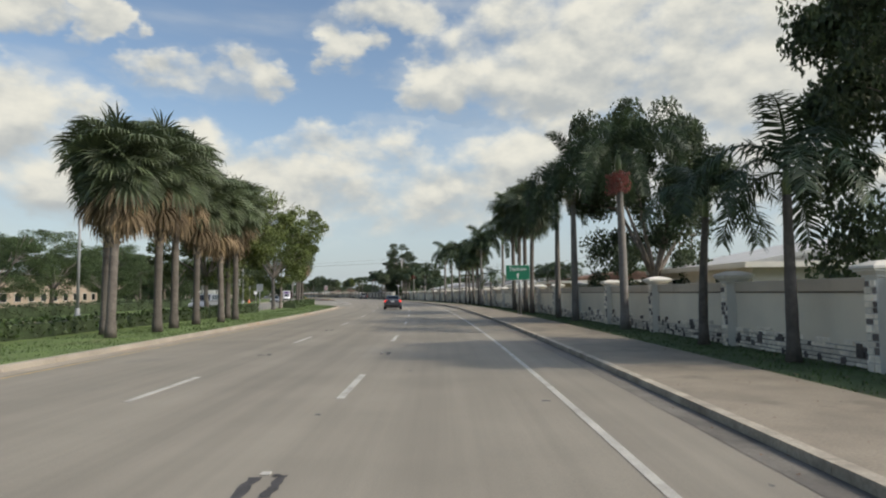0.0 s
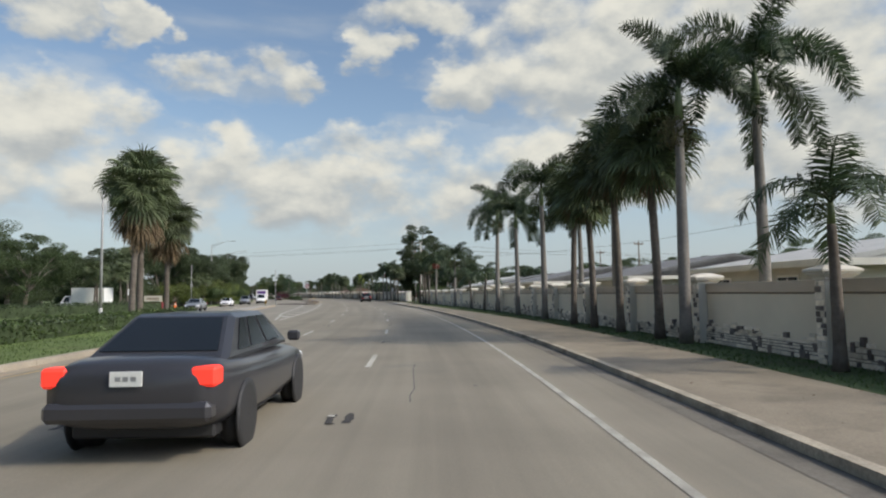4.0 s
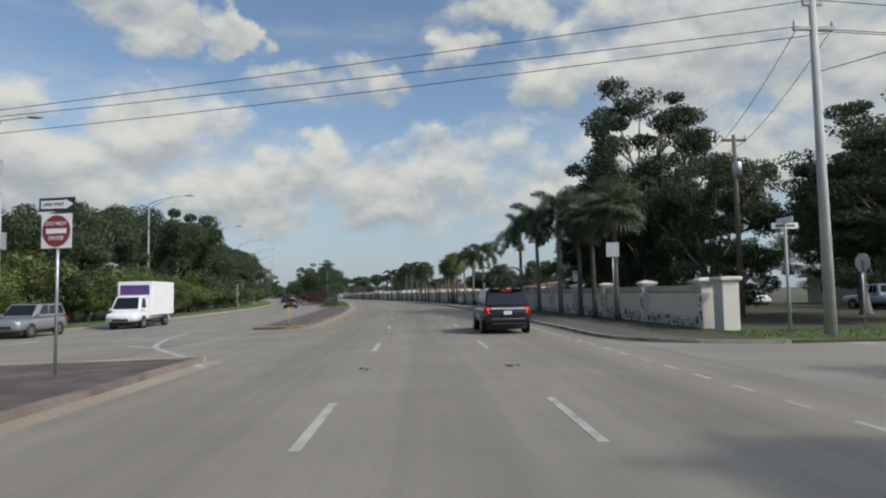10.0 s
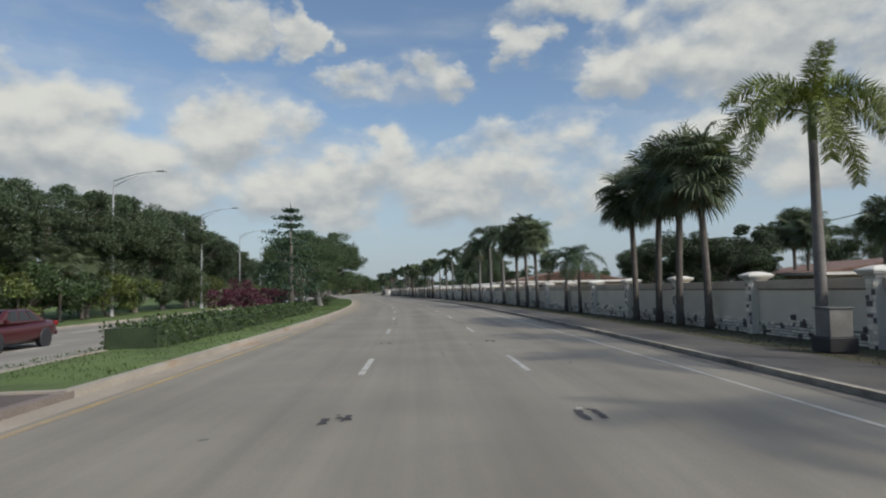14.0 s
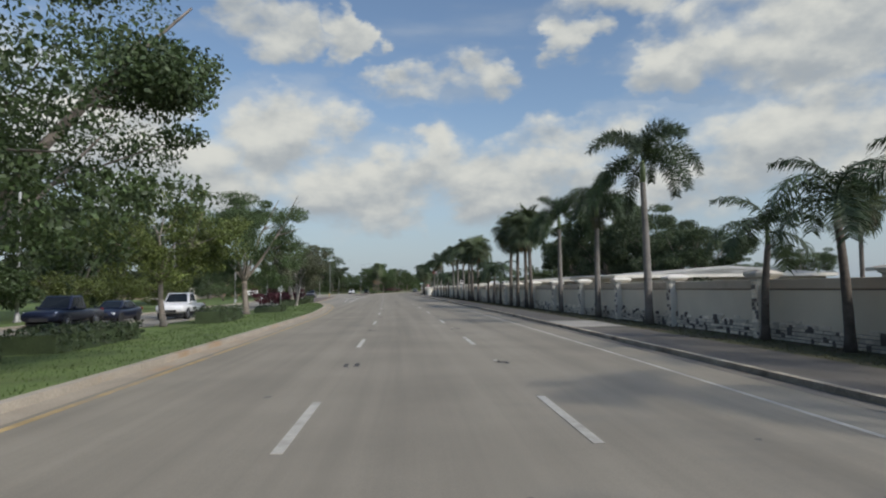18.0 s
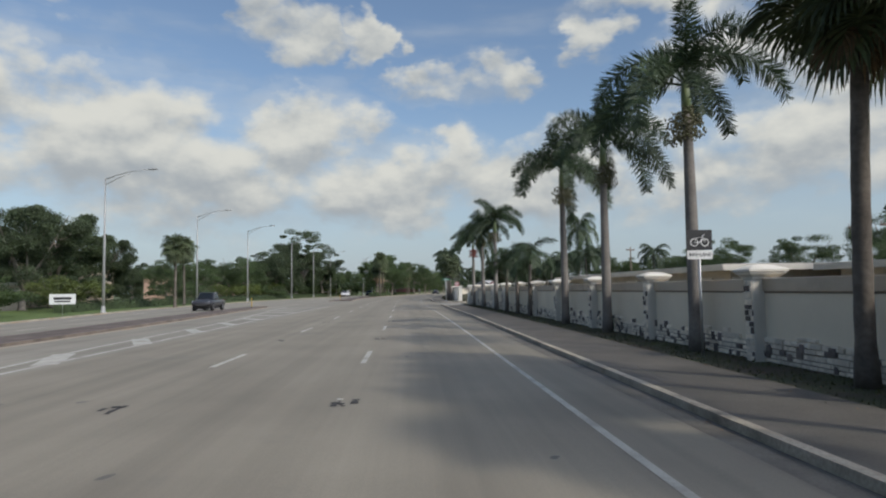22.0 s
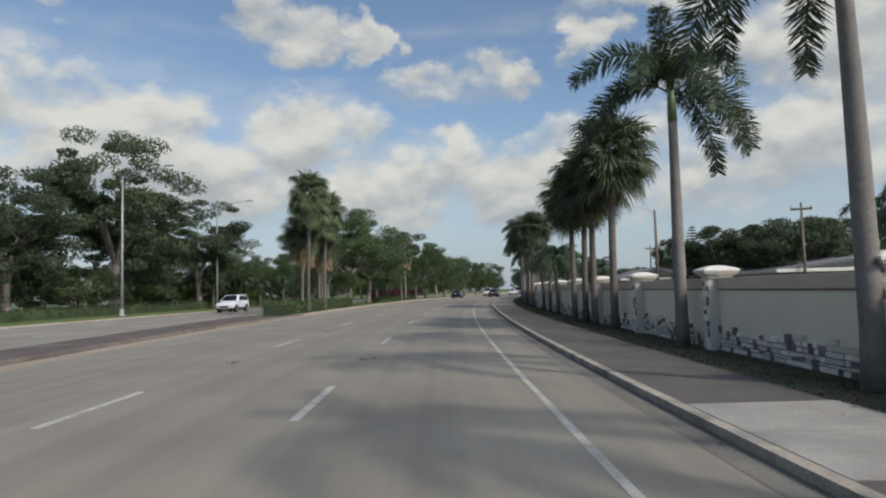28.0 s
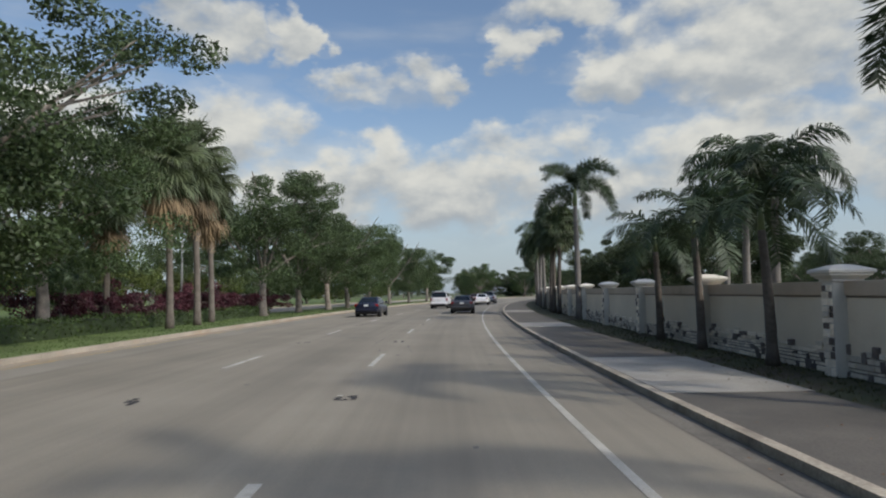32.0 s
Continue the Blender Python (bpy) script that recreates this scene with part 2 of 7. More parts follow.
# ---------------------------------------------------------------- materials
def mat(name, color, rough=0.8, vary=0.15, scale=3.0, fine=40.0, bump=0.15, metal=0.0, dark=None, dark_at=0.6, per_object=0.0, per_island=0.0,
        spec=0.5, through_light=0.0):
    """A surface with broad stains, fine grain and relief. dark: a second colour that the stains turn to."""
    m = bpy.data.materials.new(name)
    m.use_nodes = True
    t = m.node_tree
    b = t.nodes["Principled BSDF"]
    b.inputs["Roughness"].default_value, b.inputs["Metallic"].default_value = rough, metal
    b.inputs["Specular IOR Level"].default_value = spec
    co = node(t, "ShaderNodeTexCoord").outputs["Object"] if per_object or per_island else node(t, "ShaderNodeNewGeometry").outputs["Position"]
    n1, n2 = node(t, "ShaderNodeTexNoise"), node(t, "ShaderNodeTexNoise")
    n1.inputs["Scale"].default_value, n1.inputs["Detail"].default_value = scale, 4.0
    n2.inputs["Scale"].default_value, n2.inputs["Detail"].default_value = fine, 2.0
    link(t, co, n1.inputs["Vector"])
    link(t, co, n2.inputs["Vector"])
    ramp = node(t, "ShaderNodeMapRange")
    link(t, n1.outputs["Fac"], ramp.inputs["Value"])
    ramp.inputs["From Min"].default_value, ramp.inputs["From Max"].default_value = 0.3, 0.7
    ramp.inputs["To Min"].default_value, ramp.inputs["To Max"].default_value = 1 - vary, 1 + vary
    grain = node(t, "ShaderNodeMapRange")
    link(t, n2.outputs["Fac"], grain.inputs["Value"])
    grain.inputs["From Min"].default_value, grain.inputs["From Max"].default_value = 0.3, 0.7
    grain.inputs["To Min"].default_value, grain.inputs["To Max"].default_value = 1 - vary * 0.7, 1 + vary * 0.7
    mul = node(t, "ShaderNodeMath", operation="MULTIPLY")
    link(t, ramp.outputs[0], mul.inputs[0])
    link(t, grain.outputs[0], mul.inputs[1])
    value = mul.outputs[0]
    for amount, source in ((per_object, ("ShaderNodeObjectInfo", "Random")), (per_island, ("ShaderNodeNewGeometry", "Random Per Island"))):
        if amount:
            r = node(t, "ShaderNodeMapRange")
            link(t, node(t, source[0]).outputs[source[1]], r.inputs["Value"])
            r.inputs["To Min"].default_value, r.inputs["To Max"].default_value = 1 - amount, 1 + amount
            k = node(t, "ShaderNodeMath", operation="MULTIPLY")
            link(t, value, k.inputs[0])
            link(t, r.outputs[0], k.inputs[1])
            value = k.outputs[0]
    base = node(t, "ShaderNodeVectorMath", operation="SCALE")
    base.inputs[0].default_value = color
    link(t, value, base.inputs["Scale"])
    out = base.outputs[0]
    if dark:
        n3 = node(t, "ShaderNodeTexNoise")
        n3.inputs["Scale"].default_value, n3.inputs["Detail"].default_value, n3.inputs["Roughness"].default_value = scale * 0.6, 6.0, 0.65
        link(t, co, n3.inputs["Vector"])
        r3 = node(t, "ShaderNodeMapRange", interpolation_type="SMOOTHSTEP")
        link(t, n3.outputs["Fac"], r3.inputs["Value"])
        r3.inputs["From Min"].default_value, r3.inputs["From Max"].default_value = dark_at - 0.08, dark_at + 0.14
        mix = node(t, "ShaderNodeMix", data_type="RGBA")
        link(t, r3.outputs[0], mix.inputs[0])
        link(t, out, mix.inputs[6])
        mix.inputs[7].default_value = (*dark, 1)
        out = mix.outputs[2]
    link(t, out, b.inputs["Base Color"])
    if bump:
        bp = node(t, "ShaderNodeBump")
        bp.inputs["Strength"].default_value, bp.inputs["Distance"].default_value = bump, 0.02
        link(t, n2.outputs["Fac"], bp.inputs["Height"])
        link(t, bp.outputs[0], b.inputs["Normal"])
    if through_light:
        tr = node(t, "ShaderNodeBsdfTranslucent")
        link(t, out, tr.inputs["Color"])
        ms = node(t, "ShaderNodeMixShader")
        ms.inputs[0].default_value = through_light
        link(t, b.outputs[0], ms.inputs[1])
        link(t, tr.outputs[0], ms.inputs[2])
        link(t, ms.outputs[0], t.nodes["Material Output"].inputs[0])
    return m


def glass(name, color, rough=0.05):
    m = bpy.data.materials.new(name)
    m.use_nodes = True
    b = m.node_tree.nodes["Principled BSDF"]
    b.inputs["Base Color"].default_value, b.inputs["Roughness"].default_value = (*color, 1), rough
    b.inputs["Specular IOR Level"].default_value = 0.4
    return m


def glow(name, color, power):
    m = bpy.data.materials.new(name)
    m.use_nodes = True
    b = m.node_tree.nodes["Principled BSDF"]
    b.inputs["Base Color"].default_value = (*color, 1)
    b.inputs["Emission Color"].default_value, b.inputs["Emission Strength"].default_value = (*color, 1), power
    return m


M_ROAD = mat("asphalt", (0.22, 0.197, 0.155), 0.88, 0.10, 0.35, 60, 0.12, dark=(0.165, 0.155, 0.13), dark_at=0.66, spec=0.3)
M_ROAD2 = mat("asphalt_old", (0.235, 0.215, 0.176), 0.9, 0.12, 0.3, 60, 0.12, dark=(0.18, 0.17, 0.145), dark_at=0.66, spec=0.3)


def wear(m):
    """Streaks along the lanes and darker lane middles, on the asphalt's own s, u coordinates."""
    t = m.node_tree
    b = t.nodes["Principled BSDF"]
    src = b.inputs["Base Color"].links[0].from_socket
    uv = node(t, "ShaderNodeUVMap")
    uv.uv_map = "lanes"
    long = node(t, "ShaderNodeVectorMath", operation="MULTIPLY")
    long.inputs[1].default_value = (0.03, 1.5, 0.0)
    link(t, uv.outputs[0], long.inputs[0])
    n = node(t, "ShaderNodeTexNoise")
    n.inputs["Scale"].default_value, n.inputs["Detail"].default_value, n.inputs["Roughness"].default_value = 1.0, 5.0, 0.6
    link(t, long.outputs[0], n.inputs["Vector"])
    streak = node(t, "ShaderNodeMapRange")
    link(t, n.outputs["Fac"], streak.inputs["Value"])
    streak.inputs["From Min"].default_value, streak.inputs["From Max"].default_value = 0.3, 0.7
    streak.inputs["To Min"].default_value, streak.inputs["To Max"].default_value = 0.86, 1.12
    xy = node(t, "ShaderNodeSeparateXYZ")
    link(t, uv.outputs[0], xy.inputs[0])
    phase = node(t, "ShaderNodeMath", operation="MULTIPLY")
    link(t, xy.outputs[1], phase.inputs[0])
    phase.inputs[1].default_value = 2 * math.pi / 3.4
    wave = node(t, "ShaderNodeMath", operation="COSINE")
    link(t, phase.outputs[0], wave.inputs[0])
    mid = node(t, "ShaderNodeMath", operation="MULTIPLY_ADD")
    link(t, wave.outputs[0], mid.inputs[0])
    mid.inputs[1].default_value, mid.inputs[2].default_value = 0.05, 1.0
    both = node(t, "ShaderNodeMath", operation="MULTIPLY")
    link(t, streak.outputs[0], both.inputs[0])
    link(t, mid.outputs[0], both.inputs[1])
    out = node(t, "ShaderNodeVectorMath", operation="SCALE")
    link(t, src, out.inputs[0])
    link(t, both.outputs[0], out.inputs["Scale"])
    link(t, out.outputs[0], b.inputs["Base Color"])


wear(M_ROAD)
wear(M_ROAD2)
M_WALK = mat("sidewalk_asphalt", (0.10, 0.09, 0.075), 0.92, 0.22, 0.8, 30, 0.25, dark=(0.07, 0.066, 0.058), dark_at=0.6)
M_WALKT = mat("tan_concrete_walk", (0.225, 0.19, 0.14), 0.92, 0.18, 0.9, 30, 0.22, dark=(0.13, 0.11, 0.08), dark_at=0.6)
# darker green than M_GRASS: the shade on this verge is put into the colour
M_VERGEG = mat("shaded_grass", (0.055, 0.085, 0.024), 0.95, 0.3, 0.8, 40, 0.6, dark=(0.07, 0.06, 0.032), dark_at=0.62)
M_SLAB = mat("pale_concrete", (0.31, 0.29, 0.25), 0.9, 0.16, 1.2, 30, 0.2, dark=(0.26, 0.24, 0.2), dark_at=0.66)
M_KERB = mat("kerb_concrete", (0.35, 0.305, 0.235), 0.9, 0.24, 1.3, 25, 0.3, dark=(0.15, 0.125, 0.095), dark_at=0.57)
M_KERBW = mat("median_kerb_concrete", (0.32, 0.28, 0.22), 0.9, 0.18, 0.6, 25, 0.25, dark=(0.3, 0.2, 0.11), dark_at=0.6)
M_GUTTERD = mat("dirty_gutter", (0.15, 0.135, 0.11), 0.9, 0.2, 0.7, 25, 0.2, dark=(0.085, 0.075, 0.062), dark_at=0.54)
M_KERBP = mat("stained_kerb", (0.19, 0.155, 0.125), 0.9, 0.2, 0.8, 25, 0.25, dark=(0.11, 0.09, 0.075), dark_at=0.52)
M_GUTTER = mat("gutter_concrete", (0.30, 0.255, 0.19), 0.9, 0.15, 0.5, 25, 0.2, dark=(0.33, 0.21, 0.11), dark_at=0.58)
M_GRASS = mat("grass", (0.085, 0.125, 0.028), 0.95, 0.3, 0.6, 50, 0.5, dark=(0.10, 0.10, 0.035), dark_at=0.64)
M_VERGE = mat("worn_grass", (0.062, 0.066, 0.026), 0.95, 0.35, 0.9, 40, 0.6, dark=(0.075, 0.055, 0.036), dark_at=0.5)
M_SOIL = mat("ground_cover", (0.07, 0.085, 0.03), 0.95, 0.3, 0.15, 10, 0.5)
M_PAVER = mat("brick_pavers", (0.10, 0.076, 0.063), 0.9, 0.35, 1.1, 20, 0.4, dark=(0.17, 0.145, 0.12), dark_at=0.58, per_object=0.15)
M_WHITE = mat("road_paint_white", (0.40, 0.38, 0.33), 0.8, 0.16, 2.0, 50, 0.1, dark=(0.25, 0.235, 0.20), dark_at=0.55)
M_EDGE = mat("worn_edge_line", (0.385, 0.365, 0.315), 0.8, 0.18, 1.6, 50, 0.1, dark=(0.25, 0.235, 0.20), dark_at=0.56)
M_YELLOW = mat("road_paint_yellow", (0.37, 0.265, 0.115), 0.8, 0.22, 1.5, 40, 0.1, dark=(0.26, 0.21, 0.145), dark_at=0.5)
M_PATCH = mat("tar_patch", (0.045, 0.042, 0.04), 0.9, 0.3, 5, 60, 0.3)
M_TAR = mat("crack_filler", (0.10, 0.092, 0.082), 0.85, 0.25, 2, 40, 0.1)
M_STUCCO = mat("cream_stucco", (0.73, 0.645, 0.50), 0.92, 0.06, 0.7, 70, 0.25, dark=(0.66, 0.575, 0.44), dark_at=0.64)
M_TRIM = mat("white_stucco_trim", (0.60, 0.57, 0.50), 0.9, 0.08, 1.2, 60, 0.2, dark=(0.40, 0.37, 0.32), dark_at=0.7)
M_BAND = mat("tan_stucco_band", (0.54, 0.45, 0.34), 0.92, 0.08, 0.7, 70, 0.25, dark=(0.40, 0.33, 0.25), dark_at=0.6)
M_LINE = mat("wall_reveal", (0.22, 0.18, 0.14), 0.9, 0.2, 3, 30, 0.1)
M_STONE = mat("pale_stone", (0.74, 0.66, 0.54), 0.92, 0.14, 6, 40, 0.4, per_object=0.16, per_island=0.22)
M_STONED = mat("dark_stone", (0.15, 0.125, 0.11), 0.92, 0.2, 6, 40, 0.4, per_object=0.3, per_island=0.3)
M_MORTAR = mat("mortar", (0.27, 0.24, 0.2), 0.95, 0.12, 3, 40, 0.3)
M_GALV = mat("galvanised_steel", (0.42, 0.43, 0.43), 0.45, 0.08, 3, 40, 0.02, metal=0.75)
M_LAMP = mat("lamp_aluminium", (0.30, 0.30, 0.29), 0.55, 0.08, 2, 30, 0.02, metal=0.3)
M_CONCPOLE = mat("concrete_pole", (0.42, 0.41, 0.38), 0.9, 0.12, 1, 30, 0.15)
M_WOODPOLE = mat("weathered_wood_pole", (0.14, 0.11, 0.085), 0.9, 0.2, 2, 30, 0.3)
M_WIRE = mat("cable", (0.03, 0.03, 0.03), 0.7, 0.05, 1, 10, 0)


# ---------------------------------------------------------------- mesh helpers
def mesh(name, verts, faces, material, smooth=False):
    me = bpy.data.meshes.new(name)
    me.from_pydata([tuple(v) for v in verts], [], faces)
    me.materials.append(material)
    if smooth:
        me.polygons.foreach_set("use_smooth", [True] * len(me.polygons))
    me.update()
    return me


def child(name, data, parent, m=None, label=""):
    """Links mesh data as one part under a thing or a part; m: its pose in the parent."""
    ob = new(name, data)
    ob.parent = parent
    if m is not None:
        ob.matrix_basis = m
    if label:
        ob["label"] = label
    return ob


def thing(name, m, label, category, group="", kind=""):
    ob = new(name)
    ob.empty_display_size = 0.2
    ob.matrix_basis = m
    return tagged(ob, label, category, group, kind)


def finish(bm, name, material, smooth=False, bevel=0.0):
    if bevel:
        bmesh.ops.bevel(bm, geom=bm.edges[:], offset=bevel, segments=1, affect="EDGES", profile=0.5)
    me = bpy.data.meshes.new(name)
    bm.to_mesh(me)
    bm.free()
    for one in (material if isinstance(material, (list, tuple)) else [material]):
        me.materials.append(one)
    if smooth:
        me.polygons.foreach_set("use_smooth", [True] * len(me.polygons))
    return me


def box(name, x0, x1, y0, y1, z0, z1, material, bevel=0.0):
    bm = bmesh.new()
    bmesh.ops.create_cube(bm, size=1.0, matrix=Matrix.Translation(((x0 + x1) / 2, (y0 + y1) / 2, (z0 + z1) / 2)) @ Matrix.Diagonal((x1 - x0, y1 - y0, z1 - z0, 1)))
    return finish(bm, name, material, False, bevel)


def tube(name, points, radii, material, sides=10, smooth=True, cap=True):
    """A round bar of varying thickness through points."""
    verts, faces = [], []
    pts = [Vector(p) for p in points]
    for i, p in enumerate(pts):
        way = (pts[min(i + 1, len(pts) - 1)] - pts[max(i - 1, 0)]).normalized()
        side = way.orthogonal().normalized() if i == 0 else (side - way * side.dot(way)).normalized()
        other = way.cross(side)
        for k in range(sides):
            a = 2 * math.pi * k / sides
            verts.append(p + (side * math.cos(a) + other * math.sin(a)) * radii[i])
    for i in range(len(pts) - 1):
        for k in range(sides):
            a, b = i * sides + k, i * sides + (k + 1) % sides
            faces.append((a, b, b + sides, a + sides))
    if cap:
        faces.append(tuple(range(sides - 1, -1, -1)))
        faces.append(tuple(range((len(pts) - 1) * sides, len(pts) * sides)))
    return mesh(name, verts, faces, material, smooth)


def lathe(name, profile, material, sides=14, smooth=True):
    """A turned form from (radius, height) pairs."""
    verts, faces = [], []
    for r, z in profile:
        for k in range(sides):
            a = 2 * math.pi * k / sides
            verts.append((r * math.cos(a), r * math.sin(a), z))
    for i in range(len(profile) - 1):
        for k in range(sides):
            a, b = i * sides + k, i * sides + (k + 1) % sides
            faces.append((a, b, b + sides, a + sides))
    faces.append(tuple(range(sides - 1, -1, -1)))
    faces.append(tuple(range((len(profile) - 1) * sides, len(profile) * sides)))
    return mesh(name, verts, faces, material, smooth)


def strip(name, s0, s1, left, right, z, material, base=None, step=2.0, rows=1, wave=0.0):
    """A band along the road between two offsets; base: the height its sides go down to. wave: unevenness of its top."""
    n = max(2, int(math.ceil((s1 - s0) / step)) + 1)
    verts, faces, lanes = [], [], []
    for i in range(n):
        s = s0 + (s1 - s0) * i / (n - 1)
        l, r = left(s), right(s)
        for k in range(rows + 1):
            p = at(s, l + (r - l) * k / rows, z)
            if wave and 0 < k < rows:
                p.z += wave * noise.noise((p.x * 0.35, p.y * 0.35, 0.0))
            verts.append(p)
            lanes.append((s, l + (r - l) * k / rows))
    w = rows + 1
    for i in range(n - 1):
        for k in range(rows):
            a = i * w + k
            faces.append((a, a + 1, a + 1 + w, a + w))
    if base is not None:
        first = len(verts)
        for i in range(n):
            for k in (0, rows):
                v = verts[i * w + k].copy()
                v.z += base - z
                verts.append(v)
                lanes.append(lanes[i * w + k])
        for i in range(n - 1):
            faces.append((i * w, (i + 1) * w, first + 2 * (i + 1), first + 2 * i))
            faces.append((i * w + rows, first + 2 * i + 1, first + 2 * (i + 1) + 1, (i + 1) * w + rows))
        faces.append((0, first, first + 1, rows))
        e = (n - 1) * w
        faces.append((e, e + rows, first + 2 * n - 1, first + 2 * n - 2))
    me = mesh(name, verts, faces, material)
    if name == "road":
        uv = me.uv_layers.new(name="lanes")
        for loop in me.loops:
            uv.data[loop.index].uv = lanes[loop.vertex_index]
    return me


def fixed(v):
    return lambda s: v


# ---------------------------------------------------------------- ground, roads, kerbs
S0, S1 = -60.0, 830.0
bm = bmesh.new()
bmesh.ops.create_grid(bm, x_segments=24, y_segments=24, size=2500.0)
ground = new("ground", finish(bm, "ground", M_SOIL))
ground.location = (-90, 330, -0.75)
tagged(ground, "flat ground with sparse dry grass reaching the horizon", "ground", kind="structure")

MED_R = steps([(-60, -8.4), (84, -8.4), (96, -11.2), (106, -13.4), (125, -14.0), (168, -14.4), (172, -8.0), (184, -7.8), (200, -7.9), (256, -8.1), (318, -7.9), (372, -8.0),
               (390, -8.8), (402, -10.2), (410, -11.4), (418, -13.2), (478, -14.6), (512, -7.9), (530, -9.4), (556, -10.2), (572, -9.7), (830, -9.6)])
MED_L = steps([(-60, -15.2), (60, -15.0), (90, -16.0), (145, -17.2), (168, -17.0), (172, -9.5), (184, -15.5), (200, -10.7), (256, -11.5), (300, -13.4), (330, -14.7), (400, -15.4), (450, -17.3),
               (478, -16.6), (512, -12.0), (545, -12.8), (572, -14.4), (612, -16.5), (830, -16.5)])
FAR = steps([(-60, -25.8), (60, -25.2), (130, -25.4), (200, -25.0), (270, -24.2), (340, -24.6), (400, -26), (470, -28.0), (520, -28.6), (590, -26), (640, -27.0), (830, -27.0)])
GAPS = [(175.6, 186.0, 5.0), (480.0, 489.5, 4.2)]
KERB_U = steps([(-60, 5.15), (85, 5.18), (122, 4.72), (221, 4.62), (328, 4.75), (356, 4.8), (450, 5.15), (530, 5.16), (571, 5.26), (610, 5.12), (830, 5.12)])


def kerb_line(s):
    """The right kerb, which rounds off into the two side streets."""
    u = base = KERB_U(s)
    for a, b, r in GAPS:
        for d in (s - (a - r), (b + r) - s):
            if 0 < d <= r and a - r < s < b + r:
                u = max(u, base + r - math.sqrt(max(r * r - d * d, 0)))
    return u


road = tagged(new("road", strip("road", S0, S1, fixed(-7.6), fixed(5.2), 0.0, M_ROAD, -0.03, 4.0, rows=4)), "pale worn asphalt road with three marked lanes", "road", kind="structure")
tagged(new("road", strip("road", S0, S1, lambda s: FAR(s) - 0.1, fixed(-7.6), 0.0, M_ROAD2, -0.03, 4.0, rows=6)), "pale asphalt carriageway of the oncoming lanes", "road", kind="structure")
for (a, b, r), far_end in zip(GAPS, (70, 60)):
    verts = [at(a - r, 5.18, 0.0), at(b + r, 5.18, 0.0), at(b + r, 5.2 + r, 0.0), at(b + 0.5, far_end, 0.0), at(a - 0.5, far_end, 0.0), at(a - r, 5.2 + r, 0.0)]
    tagged(new("road", mesh("road", verts, [(5, 4, 3, 2, 1, 0)], M_ROAD2)), "grey asphalt side street running off between lawns", "side street", kind="structure")

# right of the kerb: lawns in three stretches, kerbs, sidewalk
STRETCHES = [(S0, GAPS[0][0]), (GAPS[0][1], GAPS[1][0]), (GAPS[1][1], S1)]
WALK_R = steps([(-60, 7.8), (60, 8.0), (92, 8.2), (124, 7.0), (221, 7.0), (356, 7.15), (450, 7.4), (571, 7.35), (610, 7.66), (830, 7.66)])
for a, b in STRETCHES:
    tagged(new("ground", strip("lawn", a, b, lambda s: kerb_line(s) + 0.1, fixed(75), 0.088, M_VERGEG if a < 0 else M_VERGE, -0.03, 1.0, rows=1)), "worn grass and bare soil behind the sidewalk", "lawn", kind="structure")
    tagged(new("pavement", strip("walk", a + (1.6 if a > 0 else 0), b - (1.6 if b < 800 else 0), lambda s: kerb_line(s) + 0.16, lambda s: max(WALK_R(s), kerb_line(s) + 1.2), 0.115, M_WALKT if a < 0 else M_WALK, 0.0, 1.0, rows=3)),
           "tan weathered concrete sidewalk beside the kerb" if a < 0 else "dark weathered asphalt sidewalk beside the kerb", "sidewalk", kind="structure")
    # kerb stones, each 6 m long
    kerb = tagged(new("kerb"), "stained concrete kerb along the carriageway", "kerb", kind="structure")
    s = a
    while s < b - 0.02:
        e = min(s + 6.0, b)
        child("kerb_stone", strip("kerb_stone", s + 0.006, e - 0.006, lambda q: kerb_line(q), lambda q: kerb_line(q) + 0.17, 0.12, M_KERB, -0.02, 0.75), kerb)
        s = e
# concrete gutter pan
for a, b in STRETCHES:
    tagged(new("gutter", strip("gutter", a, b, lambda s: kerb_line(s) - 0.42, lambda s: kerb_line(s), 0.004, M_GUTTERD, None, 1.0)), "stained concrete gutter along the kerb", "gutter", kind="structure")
# paler slabs let into the sidewalk
for a, b, m_ in ((158.5, 172, M_SLAB), (243, 247.5, M_SLAB), (351.5, 356.2, M_SLAB), (470, 477.6, M_SLAB),
                 (489.9, 494, M_SLAB), (512, 516.5, M_SLAB), (526.6, 530.2, M_SLAB), (588.2, 591.2, M_SLAB), (600, 602.8, M_SLAB), (611.5, 617.2, M_SLAB), (632, 636, M_SLAB), (655, 660, M_SLAB)):
    n = max(1, round((b - a) / 1.5))
    pad = tagged(new("pavement"), "pale concrete sidewalk slabs between the asphalt stretches", "sidewalk slab", kind="structure")
    for i in range(n):
        q0, q1 = a + (b - a) * i / n, a + (b - a) * (i + 1) / n
        child("slab", strip("slab", q0 + 0.008, q1 - 0.008, lambda s: kerb_line(s) + 0.18, lambda s: max(WALK_R(s) + 0.05, kerb_line(s) + 1.25), 0.125, m_, 0.05, 1.0), pad)

# mown corner lawns beside the two side streets
for a, b, l in ((186.3, 191.0, 9.2), (490.2, 496.4, 10.4)):
    tagged(new("ground", strip("lawn", a, b, fixed(l), fixed(62), 0.102, M_GRASS, -0.03, 1.0, rows=8)), "mown green lawn at the corner of the side street", "lawn", kind="structure")
